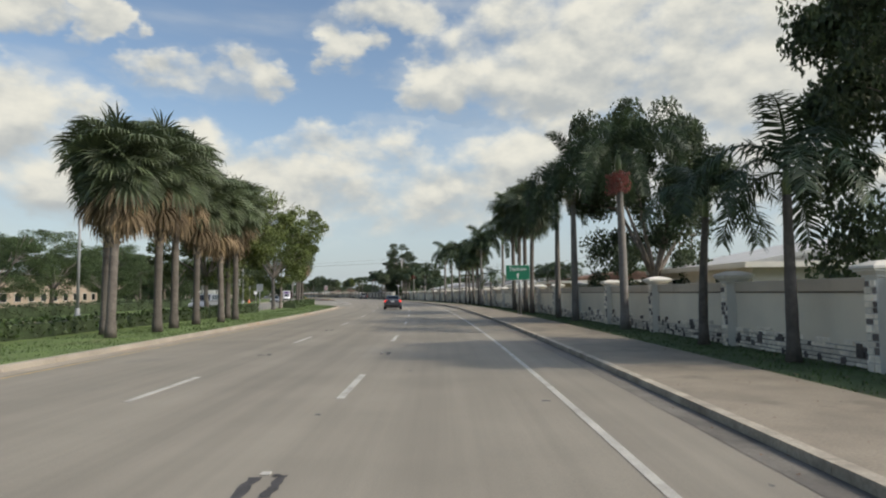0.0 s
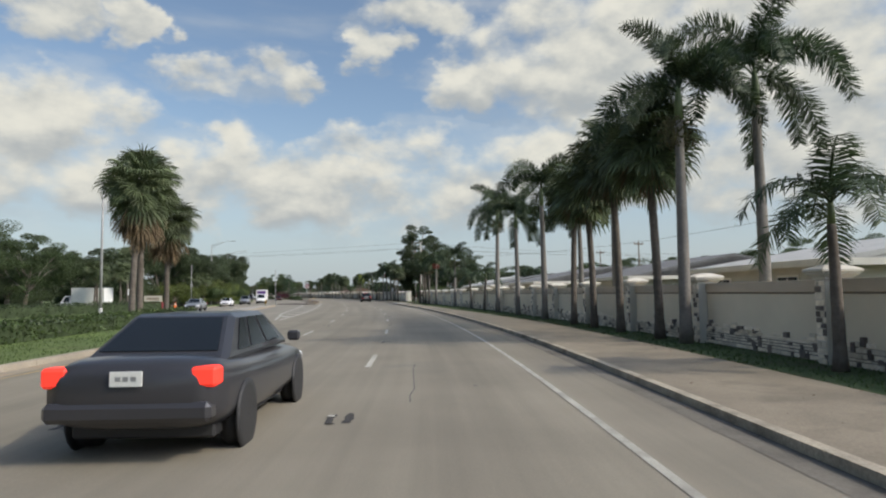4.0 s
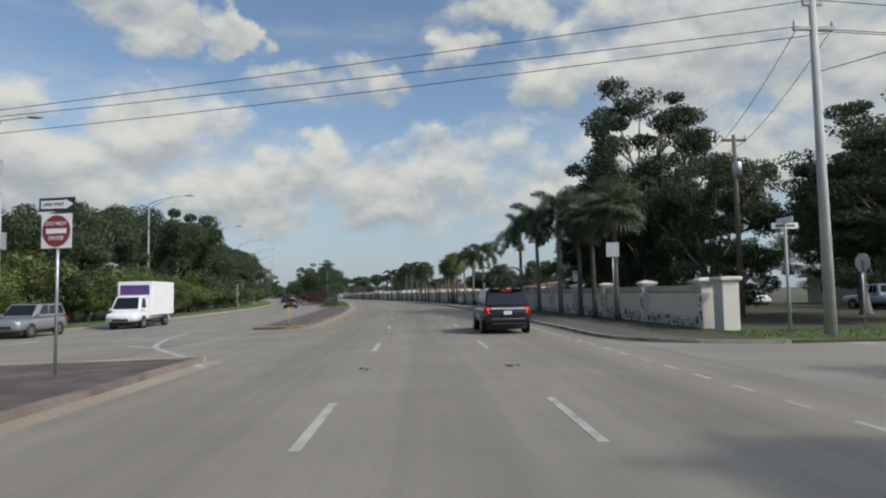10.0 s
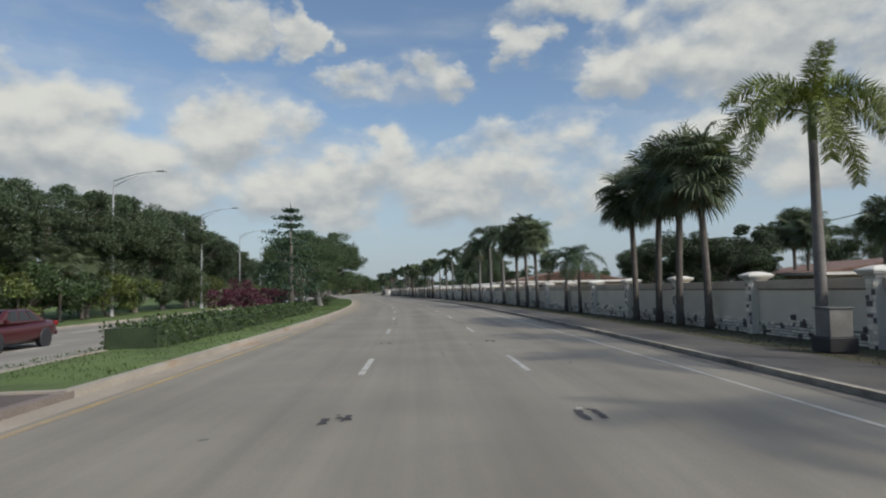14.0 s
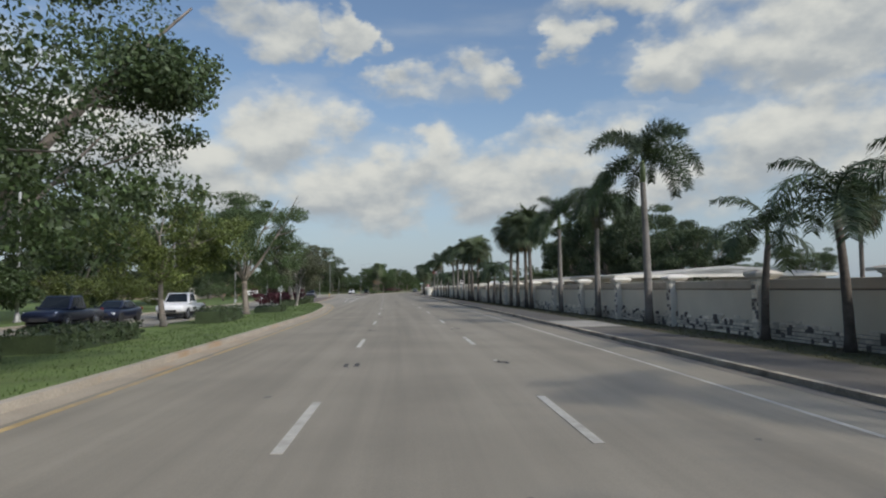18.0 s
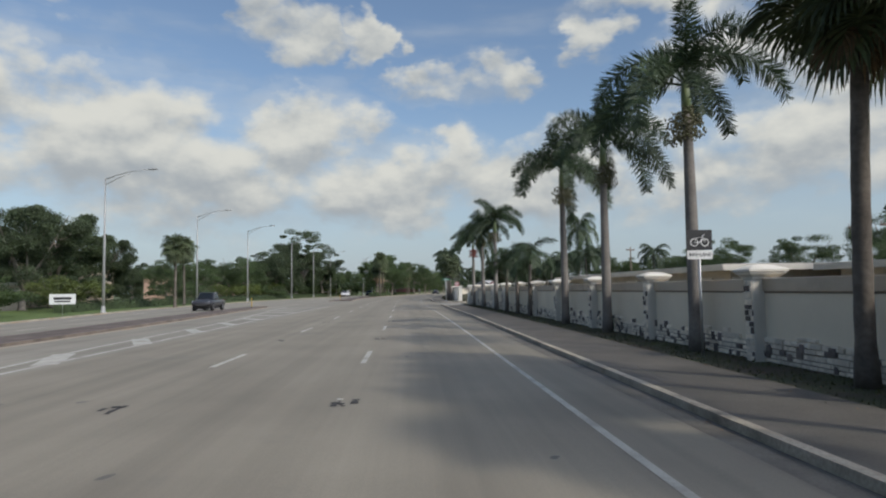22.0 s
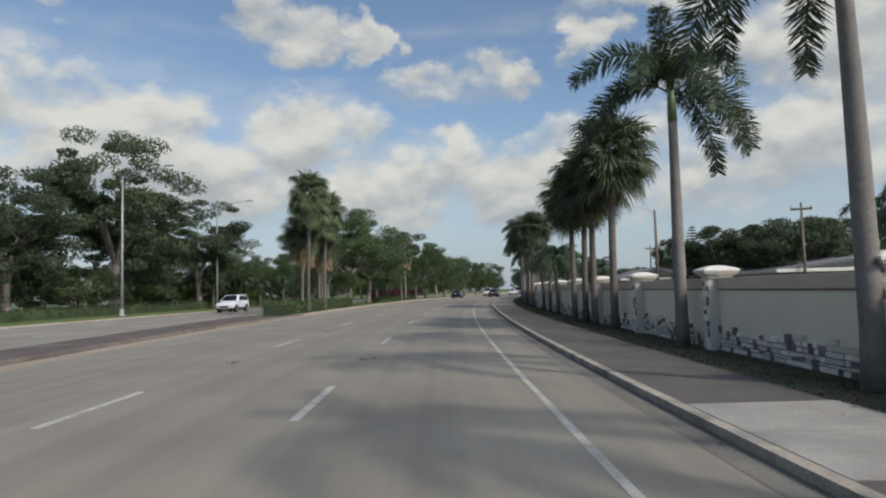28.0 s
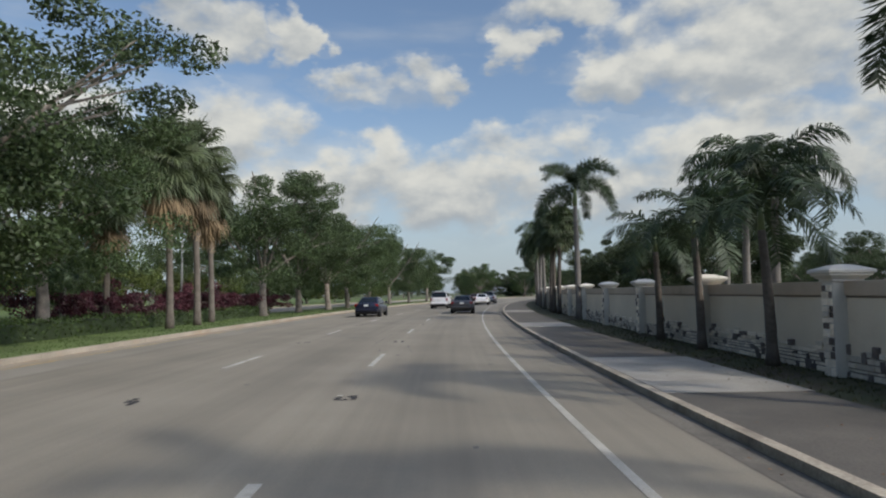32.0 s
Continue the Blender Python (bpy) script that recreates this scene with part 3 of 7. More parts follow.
# left of the oncoming lanes
tagged(new("ground", strip("lawn", S0, S1, fixed(-110), lambda s: FAR(s), 0.10, M_GRASS, -0.03, 4.0, rows=10)), "mown grass verge beyond the oncoming lanes", "lawn", kind="structure")
far_kerb = tagged(new("kerb"), "low concrete kerb beyond the oncoming lanes", "kerb", kind="structure")
for i in range(0, 44):
    a = S0 + i * 20
    child("kerb_stone", strip("kerb_stone", a + 0.01, a + 19.99, lambda q: FAR(q) - 0.05, lambda q: FAR(q) + 0.2, 0.13, M_KERBW, -0.02, 2.5), far_kerb)

# medians: stretch, top material, label
MEDIANS = [(S0, 106, M_GRASS, "mown grass median strip with kerbs"), (106, 168, M_SLAB, "narrow concrete median strip"), (172, 184, M_PAVER, "brick-paved median island with a painted nose"),
           (201, 256.5, M_PAVER, "dark brick-paved median strip"), (256.5, 412, M_GRASS, "mown grass median strip with shrubs"), (412, 478, M_PAVER, "narrow brick-paved median strip"),
           (512, 571, M_PAVER, "dark brick-paved median strip"), (571, S1, M_GRASS, "mown grass median strip with trees")]
for a, b, m_, label in MEDIANS:
    med = tagged(new("median"), label, "median", kind="structure")
    child("surface", strip("surface", a, b, lambda s: MED_L(s) + 0.15, lambda s: MED_R(s) - 0.15, 0.125, m_, -0.02, 1.5, rows=6, wave=0.05 if m_ is M_GRASS else 0.0), med)
    n = max(1, round((b - a) / 6.0))
    for i in range(n):
        q0, q1 = a + (b - a) * i / n, a + (b - a) * (i + 1) / n
        child("kerb_stone", strip("kerb_stone", q0 + 0.005, q1 - 0.005, lambda s: MED_R(s) - 0.22, MED_R, 0.15 if m_ is not M_PAVER else 0.13, M_KERBW if m_ is not M_PAVER else M_KERBP, -0.02, 1.5), med)
        child("kerb_stone", strip("kerb_stone", q0 + 0.005, q1 - 0.005, MED_L, lambda s: MED_L(s) + 0.22, 0.15 if m_ is not M_PAVER else 0.13, M_KERBW if m_ is not M_PAVER else M_KERBP, -0.02, 1.5), med)
    child("gutter", strip("gutter", a, b, MED_R, lambda s: MED_R(s) + 0.55, 0.005, M_GUTTER, None, 1.5), med)
    if m_ is M_PAVER or a in (106,):
        for q, d in ((a, 1.0), (b, -1.0)):
            if a in (256.5, 412) and d > 0:
                continue
            child("nose", strip("nose", min(q, q + d * 0.24), max(q, q + d * 0.24), lambda s: MED_L(s), lambda s: MED_R(s), 0.156, M_YELLOW if q in (172, 201) else M_KERBW, -0.02, 0.25), med)

# ---------------------------------------------------------------- markings
markings = tagged(new("road_marking"), "worn white and yellow lane markings", "road marking", kind="structure")


def line(a, b, u, wide, material, name="line", gap=0):
    s = a
    while s < b - 0.1:
        e = min(s + 25.0, b)
        child(name, strip(name, s, e, lambda q: u(q) - wide / 2, lambda q: u(q) + wide / 2, 0.006, material, None, 2.0), markings)
        s = e


EDGE = steps([(-60, 3.55), (60, 3.52), (125, 3.55), (217, 3.43), (325, 3.23), (354, 3.33), (450, 3.4), (530, 3.54), (570, 3.46), (610, 3.42), (830, 3.45)])
line(S0, 170, EDGE, 0.115, M_EDGE)
line(191, 456, EDGE, 0.115, M_EDGE)
line(496, S1, EDGE, 0.115, M_EDGE)
for i in range(12):
    line(457 + i * 1.9, 457.9 + i * 1.9, EDGE, 0.115, M_EDGE)
    line(172 + i * 1.6, 172.7 + i * 1.6, EDGE, 0.115, M_EDGE)
line(201, 417, lambda s: MED_R(s) + 0.75, 0.15, M_YELLOW)
line(518, S1, lambda s: MED_R(s) + 0.75, 0.15, M_YELLOW)
line(-60, 85, lambda s: MED_R(s) + 0.75, 0.12, M_YELLOW)
# lane dashes, 3 m long
ANCHORS = [-59.7, 25.64, 50.03, 77.45, 101.88, 164.2, 188.62, 224.9, 261.4, 323.0, 347.4, 384.05, 408.42, 421.2, 457.95, 520.7, 557.2, 582.4, 619.0, 824.0]
DASHES = []
for a, b in zip(ANCHORS, ANCHORS[1:]):
    n = max(1, round((b - a) / 12.19))
    DASHES += [a + (b - a) * i / n for i in range(n)]
dash_mesh = box("dash", -0.065, 0.065, -1.52, 1.52, 0.0, 0.007, M_WHITE)
patch_meshes = []
for k in range(5):
    bm = bmesh.new()
    for j, side in enumerate((-0.13, 0.13)):
        # a ragged strip of old adhesive along each side of the lost stud
        rows = 7
        length, shift = random.uniform(0.35, 0.9) * (0.6 if (k + j) % 3 == 2 else 1.0), random.uniform(-0.2, 0.2)
        edge = [(side + shift * 0.3 - random.uniform(0.02, 0.085), shift + length * (q / (rows - 1) - 0.5)) for q in range(rows)]
        edge += [(side + shift * 0.3 + random.uniform(0.02, 0.085), shift + length * (q / (rows - 1) - 0.5)) for q in reversed(range(rows))]
        bm.faces.new([bm.verts.new((x, y, 0.008)) for x, y in edge])
    for j in range(2 + k % 2):
        c = Vector((random.uniform(-0.2, 0.2), random.uniform(-0.35, 0.35), 0))
        r = random.uniform(0.03, 0.08)
        bm.faces.new([bm.verts.new((c.x + r * random.uniform(0.7, 1.4) * math.cos(a), c.y + r * random.uniform(0.7, 1.6) * math.sin(a), 0.010 + 0.002 * j)) for a in np.linspace(0, 2 * math.pi, 9)[:-1]])
    patch_meshes.append(finish(bm, "patch", M_PATCH))
stud_mesh = box("stud", -0.05, 0.05, -0.05, 0.05, 0.0, 0.018, M_WHITE, 0.008)
for i, s in enumerate(DASHES):
    for u in (0.0, -3.4):
        child("dash", dash_mesh, markings, stand(s - 1.5, u, 0.0))
        child("patch", patch_meshes[(i * 2 + (u < 0)) % 5], markings, stand(s + 4.6, u + 0.1, 0.0, 180 * (i % 2)) @ Matrix.Diagonal((0.85, 0.8, 1, 1)))
        if u == 0.0:
            child("stud", stud_mesh, markings, stand(s + 4.9, u, 0.0))
    for u in (0.32, 0.66):
        child("dash", dash_mesh, markings, stand(s - 4.0, MED_L(s) + (FAR(s) - MED_L(s)) * u, 0.0))
# tar seams and small spots on the carriageway
rnd = random.Random(5)
seams = tagged(new("road_crack"), "thin dark sealed cracks and oil spots on the asphalt", "crack", kind="stuff")
verts, faces = [], []
for k in range(70):
    s, u = rnd.uniform(0, 640), rnd.uniform(-6.8, 4.6)
    n, way, wd = rnd.randint(3, 7), rnd.uniform(-0.25, 0.25), rnd.uniform(0.004, 0.012)
    if k % 4 == 0:
        way, n = rnd.choice((-1, 1)) * rnd.uniform(0.9, 1.6), 4
    pts = []
    for i in range(n):
        pts.append(at(s, u, 0.004))
        s += rnd.uniform(0.5, 1.2)
        u += way * 0.3 + rnd.uniform(-0.06, 0.06)
    for p, q in zip(pts, pts[1:]):
        side = Vector((q.y - p.y, p.x - q.x, 0)).normalized() * wd
        b0 = len(verts)
        verts += [p - side, p + side, q + side, q - side]
        faces.append((b0, b0 + 1, b0 + 2, b0 + 3))
for k in range(160):
    s, u, r = rnd.uniform(0, 640), rnd.uniform(-6.5, 4.6), rnd.uniform(0.02, 0.075)
    c, b0 = at(s, u, 0.004), len(verts)
    for i in range(7):
        a = 2 * math.pi * i / 7
        rr = r * rnd.uniform(0.6, 1.3)
        verts.append(c + Vector((rr * math.cos(a), rr * 1.6 * math.sin(a), 0)))
    faces.append(tuple(range(b0, b0 + 7)))
seams.data = None
child("crack", mesh("crack", verts, faces, M_TAR), seams)
# hatched gores beside the two turn lanes
for a, b, ur, ul, pitch_m in ((104, 173, steps([(104, -7.2), (173, -7.2)]), steps([(104, -7.5), (118, -9.0), (128, -9.5), (165, -9.95), (173, -10.6)]), 6.1),
                             (414, 475, steps([(414, -7.9), (445, -8.2), (475, -7.2)]), steps([(414, -8.3), (425, -9.3), (445, -9.8), (467, -11.7), (475, -11.9)]), 6.1)):
    line(a, b, ur, 0.2, M_WHITE)
    line(a, b, ul, 0.2, M_WHITE)
    s = a + 9
    while s < b - 1:
        p, q = at(s, ul(s), 0.0), at(s - 3.2, ur(s - 3.2), 0.0)
        wide = Vector((q.y - p.y, p.x - q.x, 0)).normalized() * 0.3
        top = [p - wide, p + wide, q + wide, q - wide]
        child("hatch", mesh("hatch", [v + Vector((0, 0, z)) for z in (0.0085, 0.0) for v in top], [(0, 3, 2, 1), (0, 1, 5, 4), (1, 2, 6, 5), (2, 3, 7, 6), (3, 0, 4, 7)], M_WHITE), markings)
        s += pitch_m
# turn line round the island's nose
for pts in (((182.4, -7.4), (185.0, -8.6), (187.6, -10.1), (190.2, -11.6), (191.8, -13.2)), ((190.2, -11.6), (192.6, -12.4), (196.0, -13.2), (200.2, -13.8))):
    for (a, ua), (b, ub) in zip(pts, pts[1:]):
        p, q = at(a, ua, 0.007), at(b, ub, 0.007)
        wide = Vector((q.y - p.y, p.x - q.x, 0)).normalized() * 0.11
        child("line", mesh("line", [p - wide, p + wide, q + wide, q - wide], [(3, 2, 1, 0)], M_WHITE), markings)
child("stop_bar", box("stop_bar", -0.3, 0.3, -2.6, 2.6, 0, 0.0065, M_WHITE), markings, stand(188.0, 11.8, 0.0, -3))
child("stop_bar", box("stop_bar", -0.3, 0.3, -1.7, 1.7, 0, 0.0065, M_WHITE), markings, stand(487.6, 8.9, 0.0, 86))

# ---------------------------------------------------------------- the boundary wall
WALL = steps([(-60, 10.1), (180, 10.1), (240, 9.6), (320, 9.25), (460, 8.75), (475, 8.7), (497, 8.6), (530, 8.95), (600, 9.25), (640, 9.6), (830, 9.6)])
POSTS_A = [-60, 12.3, 37.2, 97.3, 113.6, 134.9, 154.0, 165.2, 171.6]
POSTS_B = [192.6, 224.7, 243.4, 267.0, 322.2, 344.8, 363.8, 382.7, 399.4, 417.2, 435.8, 452.8, 470.0]
POSTS_C = [498.0, 537.7, 557.0, 575.6, 594.3, 613.4, 640.0, 740.0]


def spread(anchors):
    out = []
    for a, b in zip(anchors, anchors[1:]):
        n = max(1, round((b - a) / 6.25))
        out += [a + (b - a) * i / n for i in range(n)]
    return out + [anchors[-1]]


rnd = random.Random(11)


def stone_rows(x0, x1, top_of, depth, z0, rnd):
    """Ledge stones between x0 and x1 with an uneven top: (x0, x1, z0, z1, proud, dark)."""
    out, z = [], z0
    while z < 0.72:
        hgt = rnd.uniform(0.06, 0.125)
        x = x0
        while x < x1 - 0.05:
            wd = min(rnd.choice((rnd.uniform(0.12, 0.24), rnd.uniform(0.2, 0.55))), x1 - x)
            if x1 - x - wd < 0.08:
                wd = x1 - x
            if z + hgt * 0.5 < top_of(x + wd / 2):
                dark = wd < 0.26 and rnd.random() < 0.27
                tall = hgt * (1.9 if dark and rnd.random() < 0.7 else 1.0)
                out.append((x + 0.006, x + wd - 0.006, z + 0.005, z + tall - 0.005, depth + rnd.uniform(0.0, 0.035) + (0.012 if dark else 0), dark))
            x += wd
        z += hgt
    return out


def stone_box(verts, faces, x0, x1, z0, z1, proud):
    b0, c = len(verts), 0.008
    k = (x0 * 37.7 + z0 * 91.3) % 1.0
    x0, z1 = x0 + 0.008 * k, z1 - 0.014 * k
    slant = 0.016 * (k - 0.5)
    verts += [(x0, 0, z0), (x1, 0, z0), (x1, 0, z1), (x0, 0, z1), (x0 + c, -proud, z0 + c), (x1 - c, -proud, z0 + c), (x1 - c, -proud - slant, z1 - c - slant), (x0 + c, -proud + slant, z1 - c + slant * 0.5)]
    faces += [(b0 + 4, b0 + 5, b0 + 6, b0 + 7), (b0, b0 + 1, b0 + 5, b0 + 4), (b0 + 1, b0 + 2, b0 + 6, b0 + 5), (b0 + 2, b0 + 3, b0 + 7, b0 + 6), (b0 + 3, b0, b0 + 4, b0 + 7)]


# bay meshes on the wall's own axes: x along the wall, -y towards the road; one metre of x is one metre
BAY = 6.25
WALL_TOP, CAP_H = 1.81, 2.13
facing = []
for k in range(4):
    a, c, q = rnd.uniform(0.47, 0.56), rnd.uniform(0.05, 0.12), rnd.uniform(0, 6)
    rows_ = stone_rows(0.05, BAY - 0.05, lambda x: a + c * math.sin(x * 1.3 + q) + 0.05 * math.sin(x * 5 + q), 0.04, 0.0, rnd)
    both = []
    for dark in (False, True):
        verts, faces = [], []
        for x0, x1, z0, z1, proud, d in rows_:
            if d == dark:
                stone_box(verts, faces, x0, x1, z0, z1, proud)
        both.append(mesh("stone_facing", verts, faces, M_STONED if dark else M_STONE))
    facing.append((both, rows_))
panel_mesh = box("panel", 0, BAY, 0.0, 0.2, -0.05, 1.5, M_STUCCO)
band_mesh = box("top_band", 0, BAY, -0.045, 0.245, 1.53, WALL_TOP, M_BAND, 0.012)
reveal_mesh = box("reveal", 0, BAY, -0.015, 0.215, 1.49, 1.535, M_LINE)
mortar_mesh = box("stone_backing", 0.02, BAY - 0.02, -0.03, 0.0, -0.05, 0.40, M_MORTAR)
shaft_mesh = box("shaft", -0.17, 0.17, -0.27, 0.3, -0.05, 1.84, M_TRIM, 0.012)
# stepped pyramid cap
bm = bmesh.new()
prof = [(0.18, 1.79), (0.225, 1.80), (0.225, 1.845), (0.26, 1.855), (0.29, 1.90), (0.33, 1.91), (0.33, 1.95), (0.37, 1.965), (0.37, 2.015), (0.345, 2.03), (0.12, 2.115), (0.0, CAP_H)]
rings = []
for r, z in prof[:-1]:
    rings.append([bm.verts.new((sx * r, sy * (r + 0.08) + 0.015, z)) for sx, sy in ((-1, -1), (1, -1), (1, 1), (-1, 1))])
for r1, r2 in zip(rings, rings[1:]):
    for k in range(4):
        bm.faces.new((r1[k], r1[(k + 1) % 4], r2[(k + 1) % 4], r2[k]))
tip = bm.verts.new((0, 0.015, CAP_H))
for k in range(4):
    bm.faces.new((rings[-1][k], rings[-1][(k + 1) % 4], tip))
bm.faces.new(rings[0][::-1])
cap_mesh = finish(bm, "cap", M_TRIM)
# facing stones on the side of a pilaster that looks at the road
quoins = []
for k in range(3):
    both = []
    rows_ = []
    z = 0.0
    while z < 1.72:
        hgt = rnd.uniform(0.10, 0.17)
        x = -0.168
        while x < 0.16:
            wd = min(rnd.uniform(0.12, 0.26), 0.168 - x)
            rows_.append((x + 0.004, x + wd - 0.004, z + 0.004, min(z + hgt, 1.78) - 0.004, rnd.uniform(0.015, 0.035), rnd.random() < 0.3))
            x += wd
        z += hgt
    for dark in (False, True):
        verts, faces = [], []
        for x0, x1, z0, z1, proud, d in rows_:
            if d == dark:
                stone_box(verts, faces, x0, x1, z0, z1, proud)
        both.append(mesh("quoin", verts, faces, M_STONED if dark else M_STONE))
    quoins.append(both)
SINGLE = (435.0, 451.0)  # the stretch whose stones are single parts
single_stones = []


def wall_run(name, posts, first_quoin=True):
    wall = tagged(new(name), "cream stucco boundary wall with ledge-stone base and capped pilasters", "boundary wall", kind="structure")
    for i, s in enumerate(posts):
        p = at(s, WALL(s), 0.1)
        turn = heading(s) - 90
        m = pose(p.x, p.y, p.z, 0, 0, turn)
        pilaster = child("pilaster", shaft_mesh, wall, m)
        child("cap", cap_mesh, pilaster)
        for part_ in quoins[i % 3]:
            child("quoin", part_, pilaster, Matrix.Translation((0, -0.272, 0)))
        if i + 1 == len(posts):
            break
        q = at(posts[i + 1], WALL(posts[i + 1]), 0.1)
        d = p - q
        m = Matrix.Translation(q) @ Matrix.Rotation(math.atan2(d.y, d.x), 4, "Z") @ Matrix.Diagonal((d.length / BAY, 1, 1, 1))
        panel = child("panel", panel_mesh, wall, m)
        child("top_band", band_mesh, panel)
        child("reveal", reveal_mesh, panel)
        child("stone_backing", mortar_mesh, panel)
        both, rows_ = facing[i % 4]
        if SINGLE[0] < s < SINGLE[1]:
            single_stones.append((panel, rows_))
        else:
            for one in both:
                tagged(child("stone_facing", one, panel), kind="stuff")
    return wall


wall_run("wall_1", spread(POSTS_A))
wall_run("wall_2", spread(POSTS_B))
wall_run("wall_3", spread(POSTS_C))


# ---------------------------------------------------------------- plants
M_ROYAL = mat("royal_palm_frond", (0.042, 0.066, 0.028), 0.6, 0.25, 2, 20, 0, per_object=0.25, per_island=0.3, through_light=0.28)
M_ROYALY = mat("yellowing_palm_frond", (0.16, 0.19, 0.035), 0.6, 0.25, 2, 20, 0, per_object=0.2, per_island=0.3, through_light=0.25)
M_SABAL = mat("cabbage_palm_leaf", (0.075, 0.097, 0.042), 0.6, 0.25, 2, 20, 0, per_object=0.25, per_island=0.3, through_light=0.2)
M_DEAD = mat("dead_palm_leaf", (0.165, 0.118, 0.065), 0.85, 0.3, 2, 20, 0, per_object=0.3, per_island=0.3, through_light=0.15)
M_SHAFT = mat("green_crownshaft", (0.13, 0.17, 0.07), 0.5, 0.12, 2, 20, 0.03)
M_PALM_TRUNK = mat("grey_palm_trunk", (0.165, 0.15, 0.132), 0.9, 0.2, 1.5, 14, 0.35, dark=(0.12, 0.11, 0.095), dark_at=0.6, per_object=0.12)
M_SABAL_TRUNK = mat("brown_palm_trunk", (0.112, 0.095, 0.078), 0.95, 0.25, 2.5, 12, 0.6, dark=(0.075, 0.062, 0.05), dark_at=0.58, per_object=0.18)
M_BOOT = mat("palm_boot", (0.26, 0.20, 0.14), 0.95, 0.3, 4, 20, 0.5, per_island=0.3)
M_BARK = mat("grey_bark", (0.21, 0.18, 0.15), 0.95, 0.25, 2.5, 14, 0.7, dark=(0.10, 0.085, 0.07), dark_at=0.57)
M_BARKW = mat("pale_bark", (0.33, 0.30, 0.265), 0.9, 0.2, 2.0, 14, 0.4, dark=(0.20, 0.178, 0.155), dark_at=0.6)
M_LEAF = mat("oak_leaf", (0.055, 0.085, 0.028), 0.6, 0.3, 1, 20, 0, per_object=0.2, per_island=0.4, through_light=0.25)
M_LEAFD = mat("dark_leaf", (0.06, 0.083, 0.038), 0.6, 0.3, 1, 20, 0, per_object=0.2, per_island=0.4, through_light=0.35)
M_LEAFY = mat("olive_leaf", (0.10, 0.125, 0.03), 0.6, 0.3, 1, 20, 0, per_object=0.2, per_island=0.4, through_light=0.28)
M_LEAFP = mat("purple_leaf", (0.085, 0.022, 0.032), 0.6, 0.3, 1, 20, 0, per_object=0.15, per_island=0.4, through_light=0.2)
M_LEAFS = mat("dry_olive_leaf", (0.078, 0.085, 0.046), 0.7, 0.3, 1, 20, 0, per_object=0.2, per_island=0.4, through_light=0.25)
M_HEDGE = mat("hedge_leaf", (0.05, 0.08, 0.02), 0.6, 0.3, 1, 20, 0, per_object=0.2, per_island=0.4, through_light=0.2)
M_NEEDLE = mat("pine_needle", (0.028, 0.055, 0.026), 0.7, 0.3, 1, 20, 0, per_object=0.1, per_island=0.35)
M_FRUIT = mat("orange_red_palm_fruit", (0.20, 0.045, 0.03), 0.6, 0.2, 5, 30, 0, per_island=0.3)
M_SEED = mat("seed_branch", (0.10, 0.095, 0.045), 0.8, 0.2, 5, 30, 0, per_island=0.3)


def feather(name, length, droop, leaflet, material, pairs=34, ruffle=0.5, width=0.05, seed=0, rise=0.75, hang=(0.3, 0.75), early=False):
    """A feather frond that leaves the origin along +x, rises, arches and droops, with leaflets in several planes."""
    r = random.Random(seed)
    verts, faces = [], []
    spine = []
    a, x, z = rise, 0.0, 0.0
    n = 16
    for i in range(n + 1):
        spine.append(Vector((x, 0.0, z)))
        ds = length / n
        x += math.cos(a) * ds
        z += math.sin(a) * ds
        a -= droop / n * (1.6 - 1.1 * i / n if early else 0.5 + 1.1 * i / n)
    def on(f):
        q = min(f * n, n - 0.001)
        i = int(q)
        return spine[i].lerp(spine[i + 1], q - i), (spine[i + 1] - spine[i]).normalized()
    # midrib, three-sided
    for i in range(0, n, 2):
        p, q = spine[i], spine[min(i + 2, n)]
        w0, w1 = 0.035 * (1 - i / n) + 0.006, 0.035 * (1 - (i + 2) / n) + 0.006
        b0 = len(verts)
        verts += [p + Vector((0, -w0, 0)), p + Vector((0, w0, 0)), p + Vector((0, 0, -w0 * 1.2)), q + Vector((0, -w1, 0)), q + Vector((0, w1, 0)), q + Vector((0, 0, -w1 * 1.2))]
        faces += [(b0, b0 + 1, b0 + 4, b0 + 3), (b0 + 1, b0 + 2, b0 + 5, b0 + 4), (b0 + 2, b0, b0 + 3, b0 + 5)]
    for i in range(pairs):
        f = 0.12 + 0.88 * i / (pairs - 1)
        p, way = on(f)
        up = Vector((-way.z, 0, way.x))
        size = leaflet * (0.45 + 0.75 * math.sin(math.pi * min(1, 0.15 + f * 0.8)))
        for side in (-1, 1):
            tilt = r.uniform(-ruffle, ruffle) * (0.55 if f > 0.9 else 1.0)
            d = (Vector((0, side, 0)) * math.cos(tilt) + up * math.sin(tilt) + way * r.uniform(0.35, 0.75)).normalized()
            tip = p + d * size * r.uniform(0.85, 1.1) + Vector((0, 0, -size * r.uniform(*hang)))
            mid = p + d * size * 0.55 + Vector((0, 0, -size * 0.08))
            across = way * width * 0.5
            b0 = len(verts)
            verts += [p - across * 0.6, p + across * 0.6, mid + across, mid - across, tip]
            faces += [(b0, b0 + 1, b0 + 2, b0 + 3), (b0 + 3, b0 + 2, b0 + 4)]
    return mesh(name, verts, faces, material)


